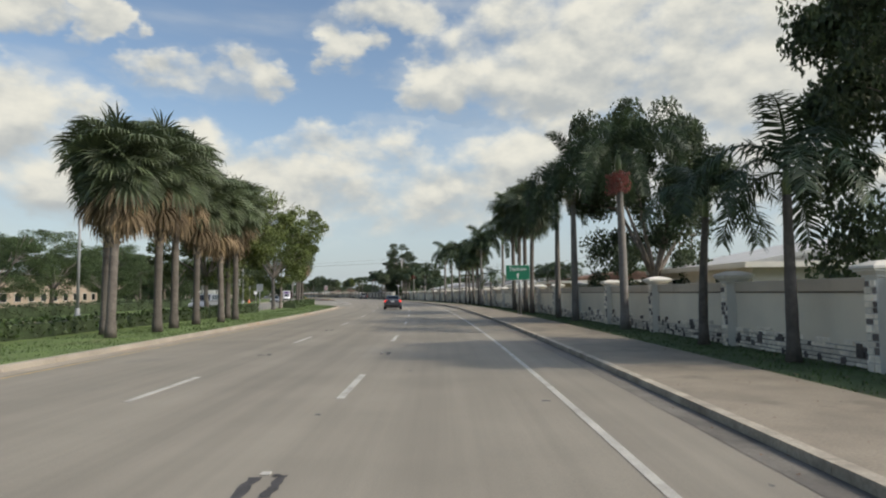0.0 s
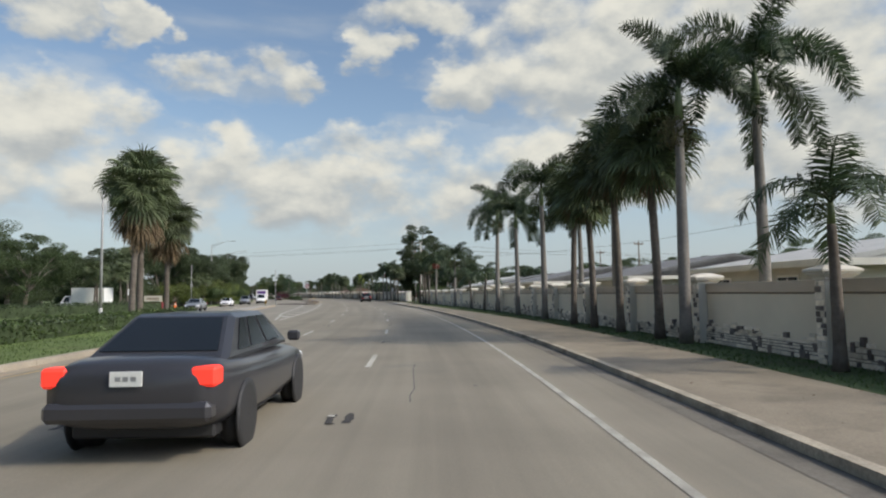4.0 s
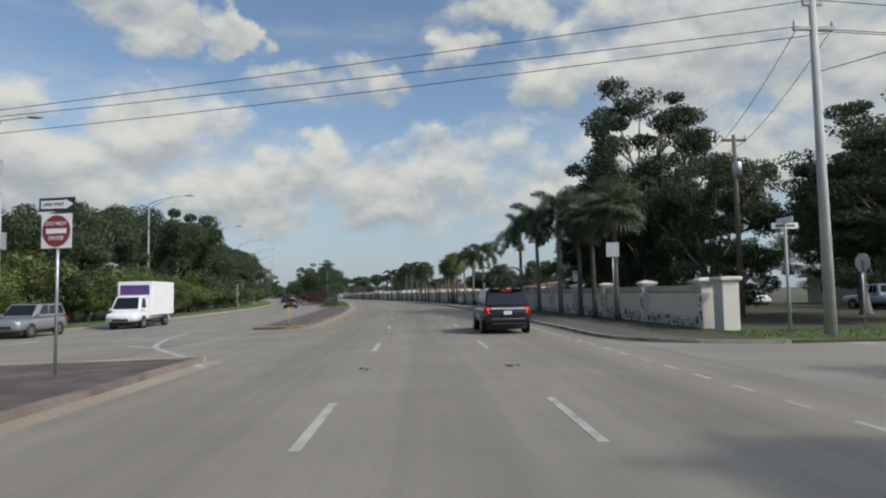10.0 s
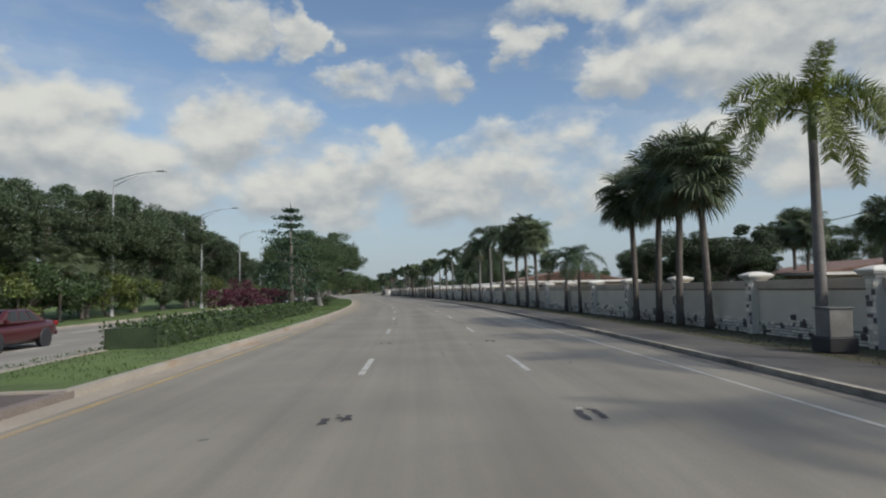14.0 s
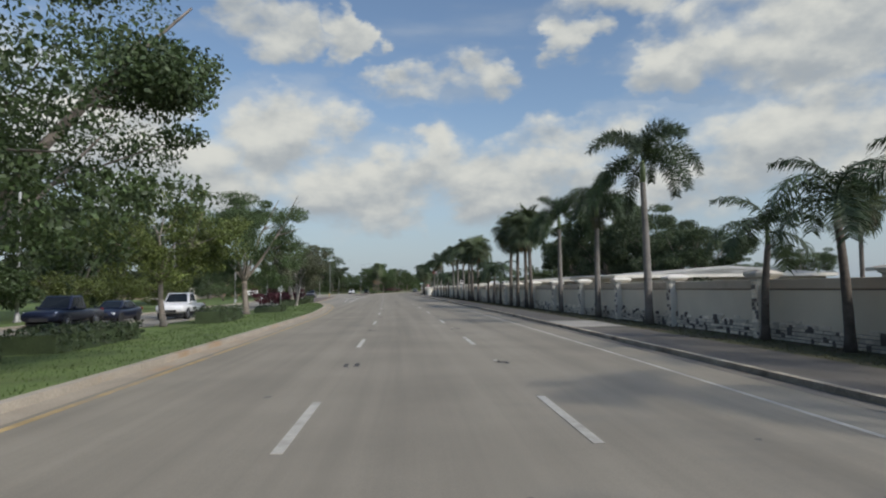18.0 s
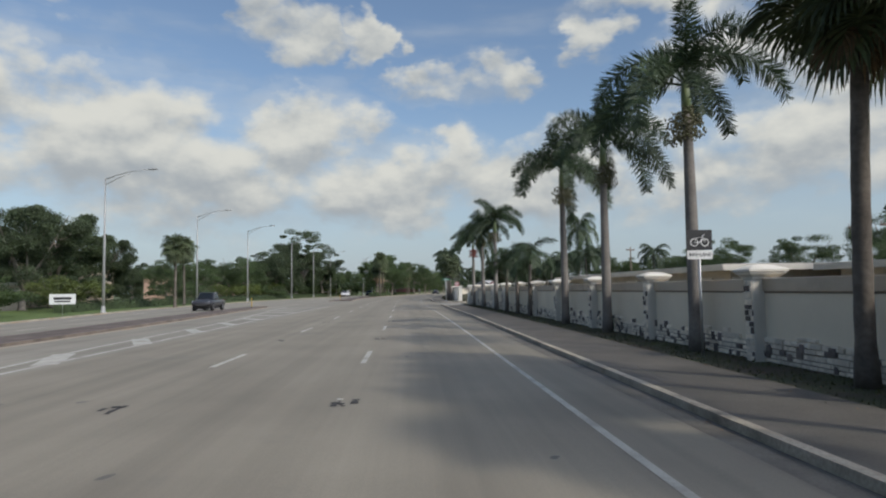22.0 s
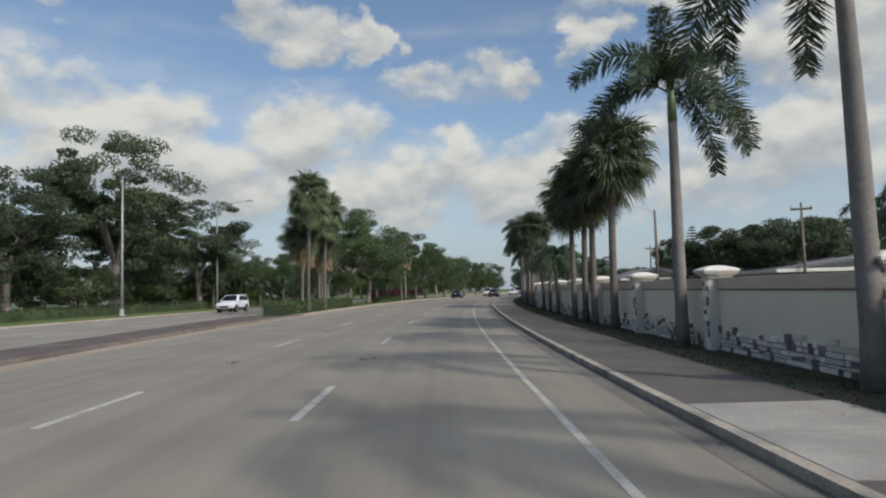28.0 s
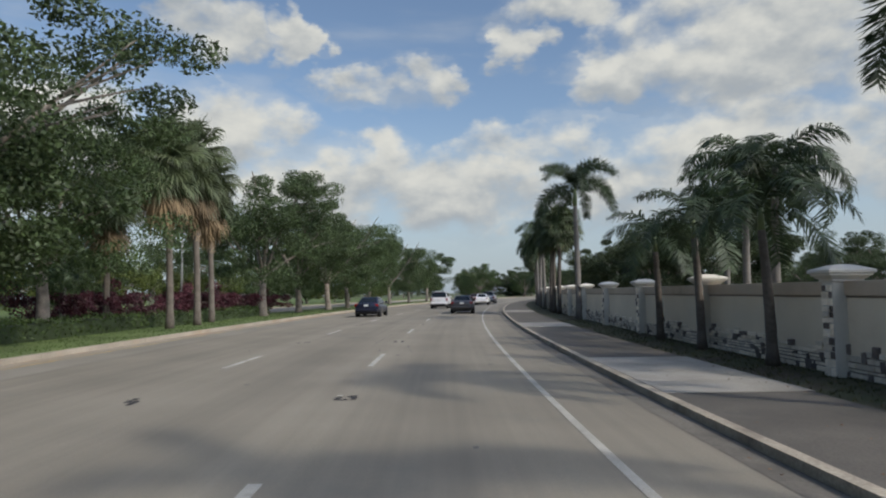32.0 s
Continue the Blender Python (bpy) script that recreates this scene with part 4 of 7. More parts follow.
def fan(name, lift, petiole, radius, material, blades=34, spread_deg=300, seed=0, limp=0.6, twist=0.0):
    """A fan leaf whose stalk leaves the origin towards +x, lift degrees up, and bends under its weight; the split blade ends hang."""
    r = random.Random(seed)
    verts, faces = [], []
    a, o = radians(lift), Vector((0, 0, 0))
    for i in range(4):
        q = o + Vector((math.cos(a), 0, math.sin(a))) * petiole / 4
        w0 = 0.024 - 0.003 * i
        b0 = len(verts)
        verts += [o + Vector((0, -w0, 0)), o + Vector((0, w0, 0)), q + Vector((0, w0 - 0.003, 0)), q + Vector((0, 0.003 - w0, 0)), o - Vector((0, 0, w0)), q - Vector((0, 0, w0))]
        faces += [(b0, b0 + 1, b0 + 2, b0 + 3), (b0 + 1, b0 + 4, b0 + 5, b0 + 2), (b0 + 4, b0, b0 + 3, b0 + 5)]
        o = q
        a -= radians(7) * max(0.2, math.cos(a))
    d = Vector((math.cos(a), 0, math.sin(a)))
    side = Matrix.Rotation(twist, 3, d) @ Vector((0, 1, 0))
    normal = d.cross(side)
    half = radians(spread_deg) / blades / 2
    for i in range(blades):
        f = i / (blades - 1) - 0.5
        b = radians(spread_deg) * f
        size = radius * (1.0 - 0.35 * abs(2 * f) ** 2) * r.uniform(0.9, 1.08)
        way = (d * math.cos(b) + side * math.sin(b) + normal * 0.22 * abs(math.sin(b))).normalized()
        flat = (side * math.cos(b) - d * math.sin(b) + normal * (0.5 if i % 2 else -0.5)).normalized()
        mid = o + way * size * 0.52
        ways = (way * (1 - limp) + Vector((0, 0, -1)) * limp * r.uniform(0.6, 1.2)).normalized()
        low = mid + (way * 0.55 + ways * 0.45).normalized() * size * 0.24
        tip = low + ways * size * 0.26
        w1, w2 = math.tan(half) * size * 0.5, math.tan(half) * size * 0.34
        b0 = len(verts)
        verts += [o, mid - flat * w1, mid + flat * w1, low + flat * w2, low - flat * w2, tip]
        faces += [(b0, b0 + 1, b0 + 2), (b0 + 1, b0 + 4, b0 + 3, b0 + 2), (b0 + 4, b0 + 5, b0 + 3)]
    return mesh(name, verts, faces, material)


def ringed(height, r0, r1, bulge, lean, rings=14, knob=0.0):
    pts, rad = [], []
    for i in range(rings + 1):
        f = i / rings
        pts.append((lean * f * f, 0.0, height * f))
        rad.append((r0 + (r1 - r0) * f) * (1 + bulge * math.sin(math.pi * min(1.0, f * 1.2))) * (1 + (knob if i % 2 else 0)) + (0.045 * max(0, 1 - f * 9)))
    return pts, rad


# fronds by the angle at which they leave the stem: upright, arching and low
ROYAL_FRONDS = [feather("frond", length, droop, 0.45, M_ROYAL, 210, 1.5, 0.034, k, radians(rise), (0.05, 0.3), True) for k, (rise, length, droop) in enumerate(((88, 2.9, 1.45), (79, 3.4, 2.2), (64, 3.5, 2.3), (40, 3.4, 2.0), (10, 3.2, 1.5)))]
ROYAL_FRONDSY = [feather("frond", length, droop, 0.47, M_ROYALY, 190, 1.3, 0.034, 9 + k, radians(rise), (0.1, 0.4), True) for k, (rise, length, droop) in enumerate(((88, 2.9, 1.45), (79, 3.4, 2.2), (64, 3.5, 2.3), (40, 3.4, 2.0), (10, 3.2, 1.5)))]
ROYAL_ORDER = (0, 0, 1, 2, 1, 2, 3, 2, 3, 4, 3, 4)
SHORT_FRONDS = [feather("frond", length, droop, 0.50, M_ROYAL, 46, 0.45, 0.05, 20 + k, radians(rise), (0.15, 0.5), True) for k, (rise, length, droop) in enumerate(((84, 2.1, 1.7), (66, 2.4, 2.1), (46, 2.4, 2.0), (16, 2.1, 1.45)))]
SHORT_ORDER = (0, 0, 1, 2, 1, 2, 1, 3, 2, 3)
COCO_FRONDS = [feather("frond", 3.6, 2.3, 0.75, M_ROYAL, 70, 0.4, 0.065, 30 + k, 0.8) for k in range(2)]
FAN_LIFTS = (78, 52, 30, 8, -14, -40, -66)
FANS = [[fan("fan_leaf", lift, 0.80 + 0.15 * k, 1.24, M_SABAL, 40, 310, 10 * j + k, 0.46 + 0.14 * k, (-0.6, 0.55, 0.1)[k]) for k in range(3)] for j, lift in enumerate(FAN_LIFTS)]
DEAD_FANS = [fan("dead_leaf", -50 - 15 * k, 0.85, 0.95, M_DEAD, 18, 150, 40 + k, 0.8, 0.4 - 0.7 * k) for k in range(3)]


def spray(name, count, radius, drop, material, seed, bit=0.05):
    """A hanging bunch of small fruit or seed twigs."""
    r = random.Random(seed)
    verts, faces = [], []
    for k in range(count):
        a, d = r.uniform(0, 2 * math.pi), r.uniform(0.15, 1) * radius
        c = Vector((math.cos(a) * d, math.sin(a) * d, -r.uniform(0, 1) * drop - d * 0.3))
        b0, s_ = len(verts), bit * r.uniform(0.6, 1.3)
        verts += [c + Vector((s_, 0, 0)), c + Vector((-s_, s_ * 0.8, 0)), c + Vector((-s_, -s_ * 0.8, 0)), c + Vector((0, 0, s_ * 1.4)), c + Vector((0, 0, -s_ * 1.4))]
        faces += [(b0, b0 + 1, b0 + 3), (b0 + 1, b0 + 2, b0 + 3), (b0 + 2, b0, b0 + 3), (b0 + 1, b0, b0 + 4), (b0 + 2, b0 + 1, b0 + 4), (b0, b0 + 2, b0 + 4)]
    return mesh(name, verts, faces, material)


FRUITS = [spray("fruit_spray", 320, 0.38, 0.8, M_FRUIT, 1, 0.032), spray("seed_spray", 330, 0.42, 0.75, M_SEED, 2, 0.03)]


def royal_palm(k, yellow=False, fruit=-1):
    """Tall feather palm, 9 m high, at the origin."""
    r = random.Random(100 + k)
    p = thing("royal_palm", Matrix(), "tall royal palm with grey trunk and bushy feather fronds" if not yellow else "royal palm with yellowing feather fronds and grey trunk", "palm tree", "roadside palms")
    lean = r.uniform(-0.15, 0.15)
    pts, rad = ringed(6.0, 0.165, 0.12, 0.10, lean)
    child("trunk", tube("trunk", pts, rad, M_PALM_TRUNK, 12), p)
    top = Vector((lean, 0, 6.0))
    child("crownshaft", tube("crownshaft", [top, top + Vector((0.02, 0, 0.5)), top + Vector((0.03, 0, 0.95))], [0.13, 0.12, 0.06], M_SHAFT, 10), p)
    n = len(ROYAL_ORDER)
    for i, kind in enumerate(ROYAL_ORDER):
        f = i / n
        m = Matrix.Translation(top + Vector((0.02, 0, 0.9 - 0.15 * f))) @ Matrix.Rotation(radians(137.5 * i + r.uniform(-16, 16)), 4, "Z") @ Matrix.Rotation(radians(r.uniform(-9, 9)), 4, "Y") @ Matrix.Rotation(r.uniform(-0.12, 0.12), 4, "X")
        child("frond", (ROYAL_FRONDSY if yellow else ROYAL_FRONDS)[kind], p, m @ Matrix.Scale(r.uniform(0.85, 1.08), 4))
    if fruit >= 0:
        for a in (0, 150):
            tagged(child("fruit_spray" if fruit == 0 else "seed_spray", FRUITS[fruit], p, Matrix.Translation(top + Vector((0.3 * math.cos(radians(a)), 0.3 * math.sin(radians(a)), 0.12)))), kind="stuff")
    return p


def short_palm(k):
    """Short arching feather palm, 4.6 m high."""
    r = random.Random(200 + k)
    p = thing("short_palm", Matrix(), "short feather palm with slim dark trunk and arching fronds", "palm tree", "roadside palms")
    lean = r.uniform(-0.2, 0.2)
    pts, rad = ringed(2.9, 0.12, 0.085, 0.05, lean, 10, 0.05)
    child("trunk", tube("trunk", pts, rad, M_SABAL_TRUNK, 10), p)
    top = Vector((lean, 0, 2.9))
    child("crownshaft", tube("crownshaft", [top, top + Vector((0, 0, 0.55))], [0.085, 0.05], M_SHAFT, 8), p)
    for i, kind in enumerate(SHORT_ORDER):
        m = Matrix.Translation(top + Vector((0, 0, 0.5 - 0.012 * i))) @ Matrix.Rotation(radians(137.5 * i + r.uniform(-16, 16)), 4, "Z") @ Matrix.Rotation(radians(r.uniform(-9, 9)), 4, "Y") @ Matrix.Rotation(r.uniform(-0.12, 0.12), 4, "X")
        child("frond", SHORT_FRONDS[kind], p, m @ Matrix.Scale(r.uniform(0.85, 1.05), 4))
    return p


def coconut_palm(k):
    r = random.Random(300 + k)
    p = thing("coconut_palm", Matrix(), "coconut palm with slim trunk and long drooping fronds behind the wall", "palm tree", "garden palms")
    lean = r.uniform(-0.8, 0.8)
    pts, rad = ringed(6.2, 0.16, 0.11, 0.03, lean)
    child("trunk", tube("trunk", pts, rad, M_PALM_TRUNK, 9), p)
    top = Vector((lean, 0, 6.2))
    bm = bmesh.new()
    for i in range(15):
        f = i / 15
        m = Matrix.Translation(top) @ Matrix.Rotation(radians(137.5 * i + r.uniform(-10, 10)), 4, "Z") @ Matrix.Rotation(radians(-(68 - 88 * f) + 46), 4, "Y") @ Matrix.Rotation(r.uniform(-0.3, 0.3), 4, "X")
        one = COCO_FRONDS[i % 2].copy()
        one.transform(m @ Matrix.Scale(r.uniform(0.75, 1.0), 4))
        bm.from_mesh(one)
        bpy.data.meshes.remove(one)
    child("crown", finish(bm, "crown", M_ROYAL), p)
    return p


def sabal_palm(k, dead=6, leaves=34, boots=0.0, joined=False):
    """Fan palm with a round head, 9 m high."""
    r = random.Random(400 + k)
    p = thing("cabbage_palm", Matrix(), "cabbage palm with round fan-leaf head" + (" and brown dead leaves" if dead > 4 else " on straight brown trunk"), "palm tree", "roadside palms")
    lean = r.uniform(-0.4, 0.4)
    pts, rad = ringed(7.2, 0.165, 0.135, -0.05, lean, 18, 0.05)
    child("trunk", tube("trunk", pts, rad, M_SABAL_TRUNK, 11), p)
    top = Vector((lean, 0, 7.2))
    if boots:
        verts, faces = [], []
        for i in range(70):
            a, z = radians(137.5 * i), boots + (7.0 - boots) * i / 70
            f = z / 7.2
            c = Vector((lean * f * f, 0, z))
            o, t_ = Vector((math.cos(a), math.sin(a), 0)), Vector((-math.sin(a), math.cos(a), 0))
            b0 = len(verts)
            verts += [c + o * 0.12 + t_ * 0.075, c + o * 0.12 - t_ * 0.075, c + o * 0.25 - t_ * 0.035 + Vector((0, 0, 0.26)), c + o * 0.25 + t_ * 0.035 + Vector((0, 0, 0.26)), c + o * 0.17 + Vector((0, 0, 0.24))]
            faces += [(b0, b0 + 1, b0 + 2, b0 + 3), (b0 + 1, b0 + 4, b0 + 2), (b0 + 3, b0 + 4, b0)]
        tagged(child("boot_jacket", mesh("boot_jacket", verts, faces, M_BOOT), p), kind="stuff")
    bm = bmesh.new()
    for i in range(leaves):
        f = (i + 0.5) / leaves
        el = math.degrees(math.asin(1 - 1.92 * f))
        near = min(range(len(FAN_LIFTS)), key=lambda j: abs(FAN_LIFTS[j] - el))
        leaf = FANS[near][i % 3]
        m = Matrix.Translation(top + Vector((0, 0, 0.35 - 0.5 * f))) @ Matrix.Rotation(radians(137.5 * i + r.uniform(-10, 10)), 4, "Z") @ Matrix.Rotation(radians(FAN_LIFTS[near] - el + r.uniform(-7, 7)), 4, "Y")
        m = m @ Matrix.Scale(r.uniform(0.85, 1.12), 4)
        if joined:
            one = leaf.copy()
            one.transform(m)
            bm.from_mesh(one)
            bpy.data.meshes.remove(one)
        else:
            child("fan_leaf", leaf, p, m)
    if joined:
        child("crown", finish(bm, "crown", M_SABAL), p)
    else:
        bm.free()
    bm = bmesh.new()
    for i in range(dead):
        m = Matrix.Translation(top + Vector((0, 0, -0.2 - (1.0 * i / dead if dead > 15 else 0)))) @ Matrix.Scale(1.3 if dead > 15 else 1.0, 4) @ Matrix.Rotation(radians((137.5 * i if dead > 15 else 360 * i / dead) + r.uniform(-15, 15)), 4, "Z") @ Matrix.Rotation(radians(r.uniform(-8, 8)), 4, "Y")
        one = DEAD_FANS[i % 3].copy()
        one.transform(m)
        bm.from_mesh(one)
        bpy.data.meshes.remove(one)
    child("dead_skirt", finish(bm, "dead_skirt", M_DEAD), p, None, "brown hanging dead leaves")
    return p


def leaf_cloud(clumps, per, leaf, material, seed, flat=0.7, name="crown"):
    """Leaves in many small clumps: (centre, radius)."""
    g = np.random.default_rng(seed)
    centres = np.array([c for c, _ in clumps], float)
    radii = np.array([r for _, r in clumps], float)
    pick = np.repeat(np.arange(len(clumps)), per)
    n = len(pick)
    d = g.normal(size=(n, 3))
    d /= np.linalg.norm(d, axis=1, keepdims=True)
    c = centres[pick] + d * (radii[pick] * g.uniform(0.35, 1.08, n) ** 0.7)[:, None] * np.array([1, 1, flat])
    a = g.normal(size=(n, 3))
    a /= np.linalg.norm(a, axis=1, keepdims=True)
    b = np.cross(a, g.normal(size=(n, 3)))
    b /= np.linalg.norm(b, axis=1, keepdims=True)
    size = leaf * g.uniform(0.6, 1.35, n)[:, None]
    quad = np.stack([c - a * size, c - b * size * 0.5, c + a * size, c + b * size * 0.5], 1).reshape(-1, 3)
    me = bpy.data.meshes.new(name)
    me.from_pydata(quad.tolist(), [], np.arange(4 * n).reshape(-1, 4).tolist())
    me.materials.append(material)
    return me


def broad_tree(k, name, label, height, width, trunk_r, fork, leafmat, bark, clumps=46, per=170, leaf=0.13, flat=0.62, stems=1, open_=0.0, low=0.3, group="trees"):
    """A broadleaf tree: tapered trunk, bent limbs, twigs, and a crown of many leaf clumps with gaps between them."""
    r = random.Random(500 + k)
    p = thing(name, Matrix(), label, "tree", group)
    ends = []
    limbs = []
    for st in range(stems):
        a0 = 2 * math.pi * st / stems + r.uniform(-0.4, 0.4)
        foot = Vector((math.cos(a0), math.sin(a0), 0)) * (0.25 if stems > 1 else 0)
        crotch = foot * (3.0 if stems > 1 else 1) + Vector((r.uniform(-0.3, 0.3), r.uniform(-0.3, 0.3), fork))
        tr = trunk_r / math.sqrt(stems)
        child("trunk", tube("trunk", [foot + Vector((0, 0, -0.05)), foot + Vector((0, 0, 0.25)), foot.lerp(crotch, 0.55) + Vector((r.uniform(-0.1, 0.1), r.uniform(-0.1, 0.1), 0)), crotch],
                            [tr * 1.55, tr * 1.1, tr * 0.9, tr * 0.8], bark, 10), p)
        n = max(3, 7 // stems + 1)
        for i in range(n):
            a = a0 * (stems > 1) + 2 * math.pi * i / n + r.uniform(-0.35, 0.35)
            reach = width * r.uniform(0.5, 0.95) * (0.5 if stems > 1 and i % 2 else 1)
            top = Vector((math.cos(a) * reach, math.sin(a) * reach, fork + (height - fork) * r.uniform(0.35, 0.9)))
            mid = crotch.lerp(top, 0.5) + Vector((r.uniform(-0.4, 0.4), r.uniform(-0.4, 0.4), 0.12 * height * r.uniform(-0.3, 0.9)))
            limbs.append(([crotch, crotch.lerp(mid, 0.55) + Vector((r.uniform(-0.15, 0.15), r.uniform(-0.15, 0.15), 0.1)), mid, top], tr * r.uniform(0.45, 0.65)))
            ends += [mid, top]
            for j in range(3):
                b = a + r.uniform(-1.1, 1.1)
                tw = mid.lerp(top, r.uniform(0, 0.8)) + Vector((math.cos(b), math.sin(b), r.uniform(-0.1, 0.5))) * width * r.uniform(0.18, 0.4)
                limbs.append(([mid.lerp(top, r.uniform(0, 0.3)), mid.lerp(tw, 0.5) + Vector((0, 0, 0.1)), tw], tr * 0.2))
                ends.append(tw)
    bm = bmesh.new()
    for pts, rad in limbs:
        one = tube("limb", pts, [rad * (1 - 0.8 * i / (len(pts) - 1)) for i in range(len(pts))], bark, 6, cap=False)
        bm.from_mesh(one)
        bpy.data.meshes.remove(one)
    tagged(child("branchwork", finish(bm, "branchwork", bark, True), p), kind="stuff")
    balls = []
    zc, zr = (height + fork * (1 - low)) / 2, (height - fork * (1 - low)) / 2
    while len(balls) < clumps:
        if r.random() < 0.55:
            e = r.choice(ends) + Vector((r.gauss(0, 0.35), r.gauss(0, 0.35), r.gauss(0, 0.3)))
        else:
            a, f, v = r.uniform(0, 2 * math.pi), math.sqrt(r.uniform(0.15, 1)), r.uniform(-0.9, 0.86)
            rr = width * f * math.sqrt(max(0.05, 1 - v * v * 0.9))
            e = Vector((math.cos(a) * rr, math.sin(a) * rr, zc + zr * v))
        rad = width * r.uniform(0.13, 0.27)
        if e.z - rad * flat < 0.3:
            continue
        balls.append((e, rad))
    child("crown", leaf_cloud(balls, int(per * (1 - open_)), leaf, leafmat, k + 3, flat), p)
    return p


def shrub_row(name, s0, s1, u, height, deep, leafmat, label, seed=0, per=260, leaf=0.06, group=""):
    """A clipped hedge along the road."""
    g = np.random.default_rng(seed)
    p = thing(name, stand(s0, u, 0.12), label, "hedge", group)
    inv = p.matrix_basis.inverted()
    n = int(per * (s1 - s0))
    s = g.uniform(s0, s1, n)
    w = g.choice([-1, 1], n) * g.uniform(0.55, 1, n) ** 0.5
    hgt = g.uniform(0.05, 1, n)
    on_top = g.uniform(size=n) < 0.42
    w = np.where(on_top, g.uniform(-1, 1, n), w)
    hgt = np.where(on_top, g.uniform(0.86, 1.06, n), hgt)
    lump = 1 + 0.10 * np.sin(s * 1.1 + seed) + 0.06 * np.sin(s * 3.7)
    pos = np.array([at(a, u + b * deep / 2, 0) for a, b in zip(s, w)])
    pos[:, 2] += 0.12 + hgt * height * lump
    pos += g.normal(0, 0.02, pos.shape)
    a = g.normal(size=(n, 3)); a /= np.linalg.norm(a, axis=1, keepdims=True)
    b = np.cross(a, g.normal(size=(n, 3))); b /= np.linalg.norm(b, axis=1, keepdims=True)
    size = leaf * g.uniform(0.7, 1.4, n)[:, None]
    quad = np.stack([pos - a * size, pos - b * size * 0.6, pos + a * size, pos + b * size * 0.6], 1).reshape(-1, 3)
    quad = [tuple(inv @ Vector(v)) for v in quad.tolist()]
    me = bpy.data.meshes.new("foliage")
    me.from_pydata(quad, [], np.arange(4 * n).reshape(-1, 4).tolist())
    me.materials.append(leafmat)
    child("foliage", me, p)
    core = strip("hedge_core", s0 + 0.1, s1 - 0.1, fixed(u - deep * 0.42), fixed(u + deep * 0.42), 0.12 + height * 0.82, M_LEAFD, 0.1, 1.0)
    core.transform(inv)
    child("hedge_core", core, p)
    return p


placed = random.Random(77)


TOPS = {}


def top_of(p):
    """Height of a model."""
    if p.name not in TOPS:
        TOPS[p.name] = max((o.matrix_basis @ v.co).z for o in p.children for v in o.data.vertices)
    return TOPS[p.name]


def plant(protos, s, u, height, own_height, z=0.1, wide=1.0):
    """Sets a copy of one of the models at s, u with a given height."""
    base = protos[placed.randrange(len(protos))]
    f = height / top_of(base)
    p = at(s, u, z)
    m = Matrix.Translation(p) @ Matrix.Rotation(placed.uniform(0, 6.28), 4, "Z") @ Matrix.Diagonal((f ** 0.5 * wide, f ** 0.5 * wide, f, 1))
    return copy_thing(base, m)


def retire(protos):
    """Removes models that served as patterns only."""
    for p in protos:
        for o in (*p.children_recursive, p):
            bpy.data.objects.remove(o)


ROYALS = [royal_palm(0), royal_palm(1, fruit=1), royal_palm(2), royal_palm(3, fruit=1)]
FRUITED = [royal_palm(5, fruit=0)]
SEEDED = ROYALS[1::2]
ROYALY = [royal_palm(4, yellow=True)]
SHORTS = [short_palm(0), short_palm(1), short_palm(2)]
SABALS = [sabal_palm(0, 4, 34), sabal_palm(1, 9, 34), sabal_palm(2, 6, 34)]
FULL = [sabal_palm(10, 3, 56, 0.0, True), sabal_palm(11, 4, 56, 5.3, True), sabal_palm(12, 5, 52, 0.0, True)]
SKIRTS = [sabal_palm(5, 30, 44, 3.6, True), sabal_palm(6, 22, 44, 0.0, True)]
FARS = [sabal_palm(8, 5, 42, 0.0, True), sabal_palm(9, 9, 42, 0.0, True)]
COCOS = [coconut_palm(0), coconut_palm(1)]
ROW_R = [26.5, 35.2, 39.6, 79, 97.5, 105, 112.4, 135.5, 150.5, 213.4, 220.2, 227.0, 248.5, 256, 315, 322.2, 329.7, 352.8, 359.8, 367.4, 419.5, 426.8, 433.0, 454.8, 462.3, 469.9,
         523, 531, 539, 593, 600.6, 609.2, 640, 664, 672, 680, 725, 733]
TALL = {35.2: 10.2, 39.6: 9.2, 469.9: 8.1, 112.4: 10.6, 26.5: 9.2, 135.5: 7.6, 150.5: 8.2, 248.5: 8.2, 256: 8.2, 315: 8.6, 359.8: 7.6, 367.4: 7.8, 213.4: 9.6, 220.2: 9.4, 227.0: 9.0, 531: 9.6, 523: 9.4, 593: 9.3, 600.6: 10.0, 609.2: 8.7, 640: 9.6, 79: 9.8, 97.5: 9.6, 322.2: 9.4}
ROW_S = [47.9, 50.8, 53.4, 56.0, 81, 84.5, 88, 91, 157.5, 161, 164.5, 167.5, 201.5, 205.5, 208.5, 269.7, 272, 274.5, 277, 300, 304, 308, 375.5, 378, 380.6, 383.2, 404.8, 408.3, 410.9, 413.3,
         501, 504, 507, 510.5, 546.5, 549.4, 552, 554.8, 577.6, 580.5, 583, 586, 650, 653, 656, 690, 693, 696, 745]
ROW_A = [14.2, 18.9, 72, 118.5, 125.5, 234.5, 238, 242, 287.5, 291, 336.6, 340.4, 344, 389.5, 393.4, 397, 441.5, 445.5, 449.7, 561.4, 565.4, 569.3, 615.3, 619.4, 623.2, 704, 708, 712]


def row_u(s):
    return WALL(s) - (0.75 if s < 240 else 0.45)


